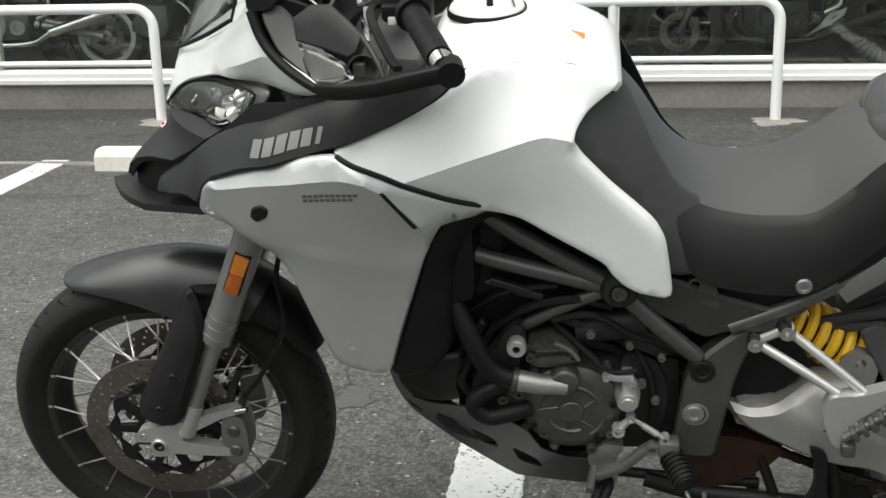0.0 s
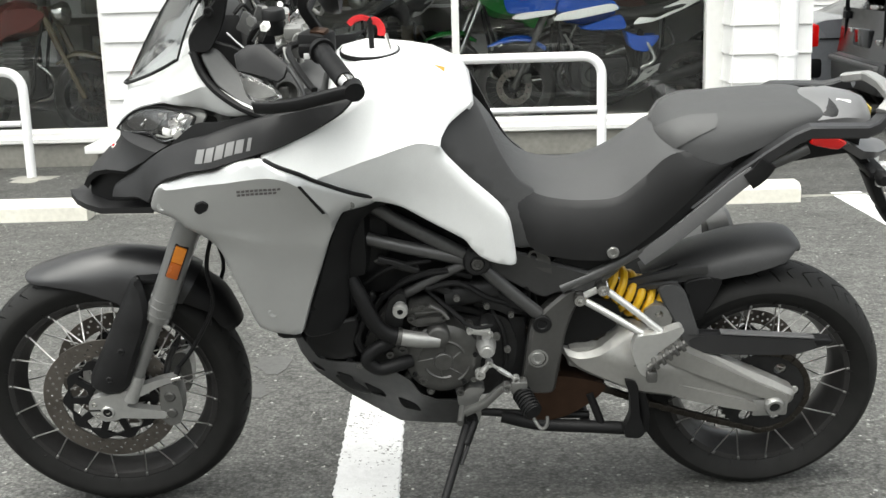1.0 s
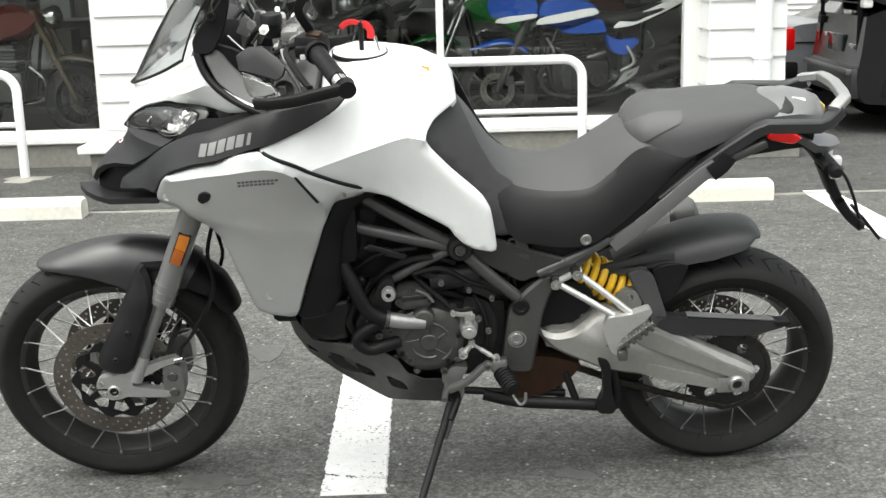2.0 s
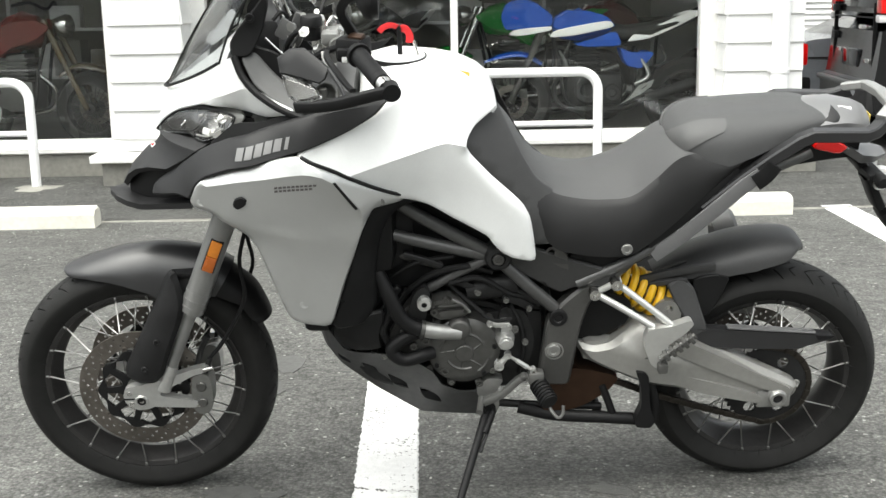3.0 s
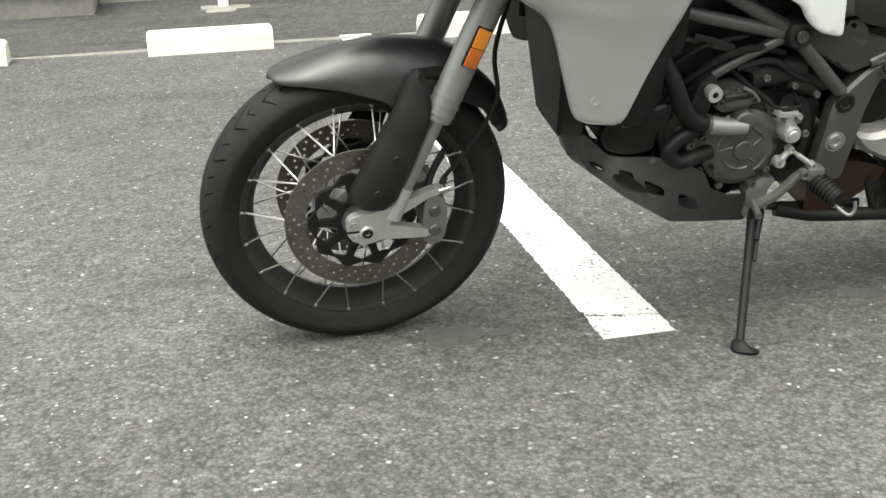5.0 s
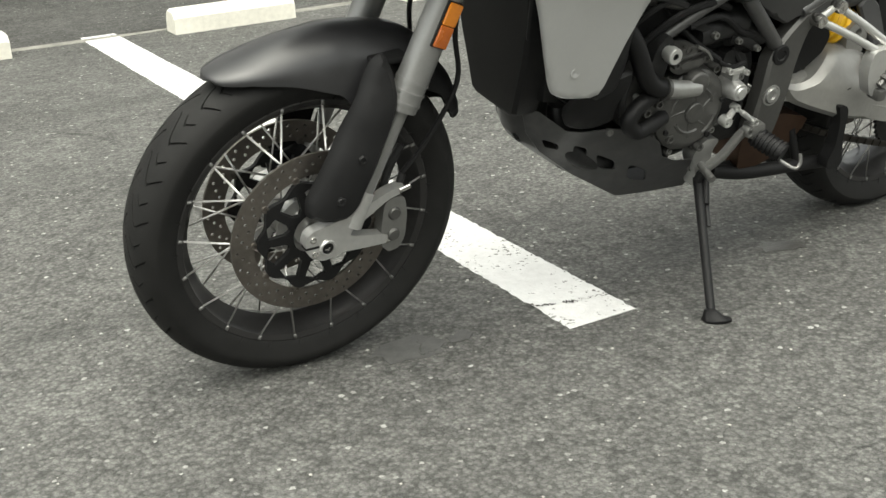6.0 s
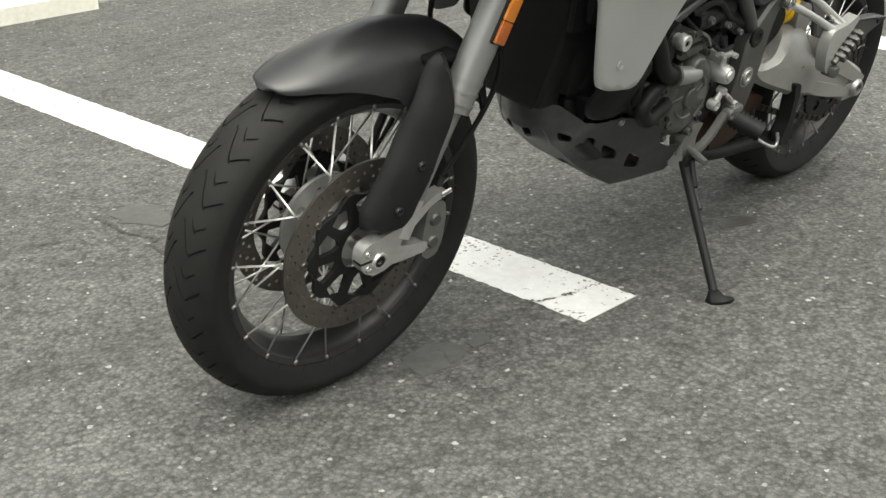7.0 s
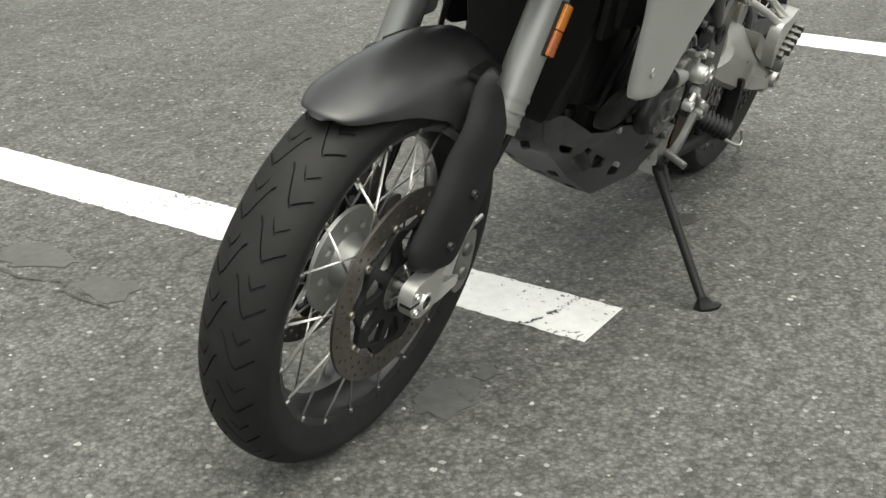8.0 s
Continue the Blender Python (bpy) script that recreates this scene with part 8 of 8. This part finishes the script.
show_bike(pose(-4.88, 8.72, 0.12, 0, 0, 5), BLACK_P, RED_P, SEAT_SIDE, "black and red motorcycle with pale cast wheels", 0.30, 1.35, wheel="cast", rim_mat=PALE_RIM, arm_mat=ALU)
show_bike(pose(-0.75, 10.2, 0.12, 0, 0, 60), BLACK_P, WHITE_LABEL, SEAT_SIDE, "black and white motorcycle deep in the shop", 0.30, 1.35)
show_bike(pose(1.1, 10.6, 0.12, 0, 0, -10), RED_P, BLACK_P, SEAT_SIDE, "red motorcycle deep in the shop", 0.30, 1.35)


def shop_shelf(x0, x1, y):
    t = thing("display_shelf", pose(0, 0, 0), "tall shop shelf with boxes along the back wall", "shelf")
    for x in (x0, x1 - 0.04):
        part("upright", box(x, x + 0.04, y, y + 0.4, 0.12, 2.2), FRAME_W, t)
    rnd = random.Random(int(x0 * 7))
    for k in range(4):
        z = 0.4 + 0.5 * k
        part("shelf_board", box(x0 + 0.04, x1 - 0.04, y, y + 0.4, z, z + 0.03), FRAME_W, t)
        x = x0 + 0.1
        while x < x1 - 0.35:
            w = rnd.uniform(0.15, 0.35)
            part("carton", box(x, x + w, y + 0.04, y + 0.34, z + 0.032, z + 0.032 + rnd.uniform(0.15, 0.38), 0.004), rnd.choice([SHOP_WALL, WHITE_LABEL, INNER_GREY, OLIVE]), t)
            x += w + rnd.uniform(0.02, 0.15)


shop_shelf(-4.5, -2.2, 12.5)
shop_shelf(-1.5, 1.2, 12.5)
shop_shelf(-7.5, -5.0, 12.5)


# ---------------------------------------------------------------- cars beyond the shop's corner
CAR_BLACK = material("black_car_paint", (0.008, 0.008, 0.009), 0.14, spread=0.1, grain=12, coat=0.25, spec=0.4)
CAR_GREY = paint("silver_car_paint", (0.22, 0.23, 0.25))
CAR_GLASS = material("dark_car_glass", (0.015, 0.016, 0.018), 0.06, spread=0.05, grain=10)


def car(m, body_mat, label, prof, roof, width, wheels, r):
    """A car with its tail at x = 0, seen from its tail corner. prof: body outline, roof: cabin outline, in (x, z)."""
    t = thing("car", m, label, "car")
    b = plate(rounded(prof), -width / 2, width / 2)
    bmesh.ops.bevel(b, geom=[e for e in b.edges if len(e.link_faces) == 2 and e.calc_face_angle(0) > 1.2], offset=0.10, segments=5, affect="EDGES")
    body = part("body", b, body_mat, t, angle=35)
    c = plate(rounded(roof), -width / 2 + 0.012, width / 2 - 0.012)
    for v in c.verts:
        v.co.y *= 1 - 0.12 * max(0.0, v.co.z - 0.95)
    bmesh.ops.bevel(c, geom=[e for e in c.edges if len(e.link_faces) == 2 and e.calc_face_angle(0) > 1.2], offset=0.09, segments=4, affect="EDGES")
    part("cabin", c, body_mat, t, angle=35)
    for x in wheels:
        for y in (-width / 2 + 0.09, width / 2 - 0.09):
            w = part("wheel", lathe([(r - 0.11, y - 0.09), (r - 0.03, y - 0.10), (r, y - 0.07), (r, y + 0.07), (r - 0.03, y + 0.10), (r - 0.11, y + 0.09)], x, r, 36, True), RUBBER, t)
            part("rim", merge(lathe([(0.0, y - 0.085), (0.05, y - 0.09), (0.07, y - 0.075), (r - 0.12, y - 0.07), (r - 0.105, y - 0.09), (r - 0.105, y + 0.09), (0.0, y + 0.09)], x, r, 30)), ALU, w)
            part("wheel_arch", tube([(x + (r + 0.05) * math.cos(a), math.copysign(width / 2 - 0.002, y), r + (r + 0.05) * math.sin(a)) for a in np.linspace(0, math.pi, 13)], 0.022, 8, 0), BLACK, body)
    return body


van_body = car(pose(3.34, 9.30, 0, 0, 0, -4), CAR_BLACK, "black van parked beside the shop, its tail in view", [(0.02, 0.30), (0.0, 0.45), (0.03, 0.62), (0.06, 0.98), (3.1, 0.98), (3.3, 0.7), (3.32, 0.35), (3.2, 0.22), (0.1, 0.22)], [(0.055, 0.93), (0.075, 1.30), (0.16, 1.74), (0.32, 1.82), (2.2, 1.82), (2.9, 0.98)], 1.46, (0.55, 2.75), 0.29)
part("rear_window", moved(box(-0.012, 0.012, -0.56, 0.56, -0.30, 0.28, 0.01), Matrix.Translation((0.098, 0, 1.36)) @ Matrix.Rotation(radians(8), 4, "Y")), CAR_GLASS, van_body)
part("side_window", box(0.42, 1.15, -0.70, -0.655, 1.05, 1.55, 0.01), CAR_GLASS, van_body)
part("bumper", box(-0.045, 0.20, -0.725, 0.725, 0.27, 0.52, 0.055), material("grey_bumper", (0.03, 0.03, 0.031), 0.35, spread=0.2, grain=20), van_body)
for y in (-0.67, 0.67):
    lamp = part("tail_lamp", box(0.03, 0.16, y - 0.075, y + 0.06, 1.02, 1.30, 0.025), RED, van_body, "red tail lamp")
    part("reversing_lens", box(0.022, 0.10, y - 0.055, y + 0.045, 0.955, 1.015, 0.02), WHITE_LABEL, lamp)
part("door_handle", box(0.0, 0.06, -0.45, -0.27, 0.90, 0.935, 0.010), STEEL, van_body)
part("door_seam", merge(box(0.028, 0.060, -0.575, -0.567, 0.52, 1.10), box(0.028, 0.060, 0.567, 0.575, 0.52, 1.10), box(0.030, 0.062, -0.57, 0.57, 0.985, 0.993)), BLACK, van_body)
for z in (0.80, 1.02):
    part("door_hinge", box(0.015, 0.06, 0.50, 0.60, z, z + 0.06, 0.008), BLACK, van_body)
part("plate_recess", box(0.015, 0.055, -0.22, 0.24, 0.60, 0.74, 0.012), CAR_GLASS, van_body)
part("bumper_step", box(-0.075, 0.10, -0.70, 0.70, 0.455, 0.500, 0.018), material("bumper_top", (0.10, 0.10, 0.10), 0.3, spread=0.2, grain=20), van_body)
part("badge", box(0.015, 0.050, -0.52, -0.40, 0.64, 0.68, 0.008), STEEL, van_body)
part("badge", box(0.02, 0.055, 0.30, 0.42, 0.70, 0.735, 0.006), STEEL, van_body)

coupe_body = car(pose(3.34, 11.35, 0, 0, 0, -3), CAR_GREY, "silver grey car parked behind the van", [(0.0, 0.32), (-0.02, 0.50), (0.02, 0.68), (0.10, 0.755), (0.9, 0.80), (3.4, 0.82), (3.9, 0.70), (3.95, 0.35), (3.8, 0.2), (0.1, 0.2)], [(0.30, 0.72), (0.62, 0.83), (1.30, 1.20), (1.70, 1.33), (2.6, 1.33), (3.2, 0.88)], 1.66, (0.75, 3.1), 0.31)
for y in (-0.74, 0.74):
    part("tail_lamp", box(-0.035, 0.10, y - 0.10, y + 0.10, 0.52, 0.725, 0.03), RED, coupe_body, "red tail lamp")
part("bumper", box(-0.07, 0.14, -0.845, 0.845, 0.24, 0.43, 0.05), BLACK, coupe_body)
part("rear_window", moved(box(-0.26, 0.26, -0.70, 0.70, -0.012, 0.012, 0.01), Matrix.Translation((0.62, 0, 0.845)) @ Matrix.Rotation(radians(-24), 4, "Y")), CAR_GLASS, coupe_body)
part("waist_line", box(0.10, 3.3, -0.838, -0.826, 0.585, 0.600, 0.004), BLACK, coupe_body)


def louvre_wall(x0, x1, y):
    t = thing("wall_louvre", pose(0, 0, 0), "pale slatted wall behind the parked cars", "wall", kind="structure")
    part("backing", box(x0, x1, y + 0.06, y + 0.2, 0, 3.2), SHOP_WALL, t)
    me = bpy.data.meshes.new("slat")
    bm = loft([[(x, 0, 0), (x, -0.03, 0.0), (x, 0.0, 0.075), (x, 0.02, 0.075)] for x in (x0, x1)])
    bmesh.ops.recalc_face_normals(bm, faces=bm.faces)
    bm.to_mesh(me)
    bm.free()
    me.materials.append(SIDING)
    for k in range(38):
        ob = new("slat", me)
        ob.parent = t
        ob.matrix_local = Matrix.Translation((0, y, 0.1 + 0.08 * k))


louvre_wall(2.6, 14.0, 17.0)


# ---------------------------------------------------------------- loose grit and scraps on the asphalt
def grit():
    rnd = random.Random(5)
    verts, faces = [], []
    for k in range(1500):
        x, y = rnd.uniform(-3.0, 2.6), rnd.uniform(0.3, 6.0)
        s = rnd.uniform(0.0012, 0.004) * (1.7 if rnd.random() < 0.05 else 1)
        i = len(verts)
        for a in range(5):
            t = 2 * math.pi * a / 5 + rnd.random()
            verts.append((x + s * math.cos(t), y + s * math.sin(t), 0.0005))
        verts.append((x, y, s * rnd.uniform(0.5, 1.0)))
        faces += [(i + a, i + (a + 1) % 5, i + 5) for a in range(5)]
    me = bpy.data.meshes.new("grit")
    me.from_pydata(verts, [], faces)
    me.materials.append(material("pale_grit", (0.36, 0.35, 0.32), 0.8, spread=0.4, grain=400))
    return tagged(new("grit", me), "loose pale stone grit scattered on asphalt", "grit", kind="stuff")


grit()


def leaf(x, y, yaw):
    bm = loft([[(a, -w, 0.002 + h), (a, 0, 0.006 + h), (a, w, 0.002 + h), (a, 0, 0.001 + h)] for a, w, h in ((-0.02, 0.001, 0), (-0.008, 0.006, 0.001), (0.006, 0.007, 0.003), (0.02, 0.001, 0.001))])
    ob = part("dry_leaf", bm, OLIVE)
    ob.matrix_world = Matrix.Translation((x, y, 0)) @ pose(0, 0, 0, 0, 0, yaw)
    return tagged(ob, "small dry brown leaf on the asphalt", "leaf")


leaf(-0.95, 1.55, 30)
leaf(-1.15, 1.35, -20)


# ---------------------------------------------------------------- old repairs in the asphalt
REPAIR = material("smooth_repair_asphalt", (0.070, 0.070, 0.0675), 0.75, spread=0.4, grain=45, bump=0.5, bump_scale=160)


def asphalt_patch(points, seed, label):
    """A thin ragged sheet of newer, darker asphalt."""
    rnd = random.Random(seed)
    edge = [(x + rnd.uniform(-0.014, 0.014), y + rnd.uniform(-0.014, 0.014)) for x, y in dense(rounded(points), 0.03)]
    bm = plate(edge, 0.0, 0.0025)
    for v in bm.verts:
        v.co = Vector((v.co.x, v.co.z, v.co.y))
    return tagged(part("asphalt_patch", bm, REPAIR, smooth=False), label, "road repair", kind="structure")


asphalt_patch([(-0.554, 3.626), (-0.462, 3.627), (-0.457, 3.469), (-0.492, 3.432), (-0.554, 3.486), (-0.574, 3.533)], 3, "smooth dark patch of repaired asphalt")
asphalt_patch([(-0.548, 3.357), (-0.504, 3.324), (-0.477, 3.258), (-0.517, 3.209), (-0.586, 3.209), (-0.591, 3.271)], 4, "smooth dark patch of repaired asphalt")
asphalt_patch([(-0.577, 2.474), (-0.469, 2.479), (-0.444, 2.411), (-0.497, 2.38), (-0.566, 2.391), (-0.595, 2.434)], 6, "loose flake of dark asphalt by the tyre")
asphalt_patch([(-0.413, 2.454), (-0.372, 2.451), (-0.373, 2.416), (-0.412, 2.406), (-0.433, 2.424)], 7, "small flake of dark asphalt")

# dark colour that paints the shade inside the ground cracks
CRACK_SHADE = material("crack_shade", (0.050, 0.049, 0.046), 0.8, spread=0.5, grain=120, bump=0.5, bump_scale=300)
OIL = material("oil_stain", (0.048, 0.047, 0.044), 0.42, spread=0.5, grain=90, bump=0.7, bump_scale=220)


def crack(points, wide, seed):
    """A ragged dark strip laid along a crack in the ground; its colour stands for the shade inside."""
    rnd = random.Random(seed)
    line = [Vector((x, y, 0)) for x, y in points]
    run_ = [a.lerp(b, k / 14) for a, b in zip(line, line[1:]) for k in range(14)] + [line[-1]]
    bm = bmesh.new()
    rows = []
    for k, p in enumerate(run_):
        q = run_[min(k + 1, len(run_) - 1)] - run_[max(k - 1, 0)]
        side = Vector((-q.y, q.x, 0)).normalized()
        p = p + side * rnd.uniform(-0.005, 0.005)
        w = wide * rnd.uniform(0.15, 1.0) * min(1.0, 0.2 + 0.2 * min(k, len(run_) - 1 - k))
        rows.append([bm.verts.new(p + side * e + Vector((0, 0, h))) for e, h in ((-w, 0.0052), (w, 0.0052))])
    for a, b in zip(rows, rows[1:]):
        bm.faces.new((a[0], a[1], b[1], b[0]))
    return tagged(part("ground_crack", bm, CRACK_SHADE, smooth=False), "thin dark crack in worn asphalt", "crack", kind="structure")


crack([(-0.604, 3.636), (-0.595, 3.581), (-0.602, 3.472), (-0.567, 3.373), (-0.595, 3.346), (-0.601, 3.287), (-0.597, 3.195)], 0.005, 1)
crack([(-0.226, 2.483), (-0.198, 2.452), (-0.165, 2.440)], 0.005, 2)
crack([(-0.150, 2.438), (-0.118, 2.430)], 0.010, 5)
crack([(-0.118, 2.430), (-0.057, 2.424), (-0.003, 2.437)], 0.0018, 4)
crack([(-0.486, 2.461), (-0.521, 2.389), (-0.472, 2.392)], 0.003, 3)


def oil_stain(points, seed):
    rnd = random.Random(seed)
    edge = [(x + rnd.uniform(-0.008, 0.008), y + rnd.uniform(-0.008, 0.008)) for x, y in dense(rounded(points), 0.012)]
    bm = plate(edge, 0.0, 0.0015)
    for v in bm.verts:
        v.co = Vector((v.co.x, v.co.z, v.co.y))
    return tagged(part("oil_stain", bm, OIL, smooth=False), "dark oil stain on asphalt by the side stand", "stain", kind="structure")


oil_stain([(0.447, 2.464), (0.525, 2.405), (0.485, 2.374), (0.403, 2.407), (0.398, 2.44)], 8)
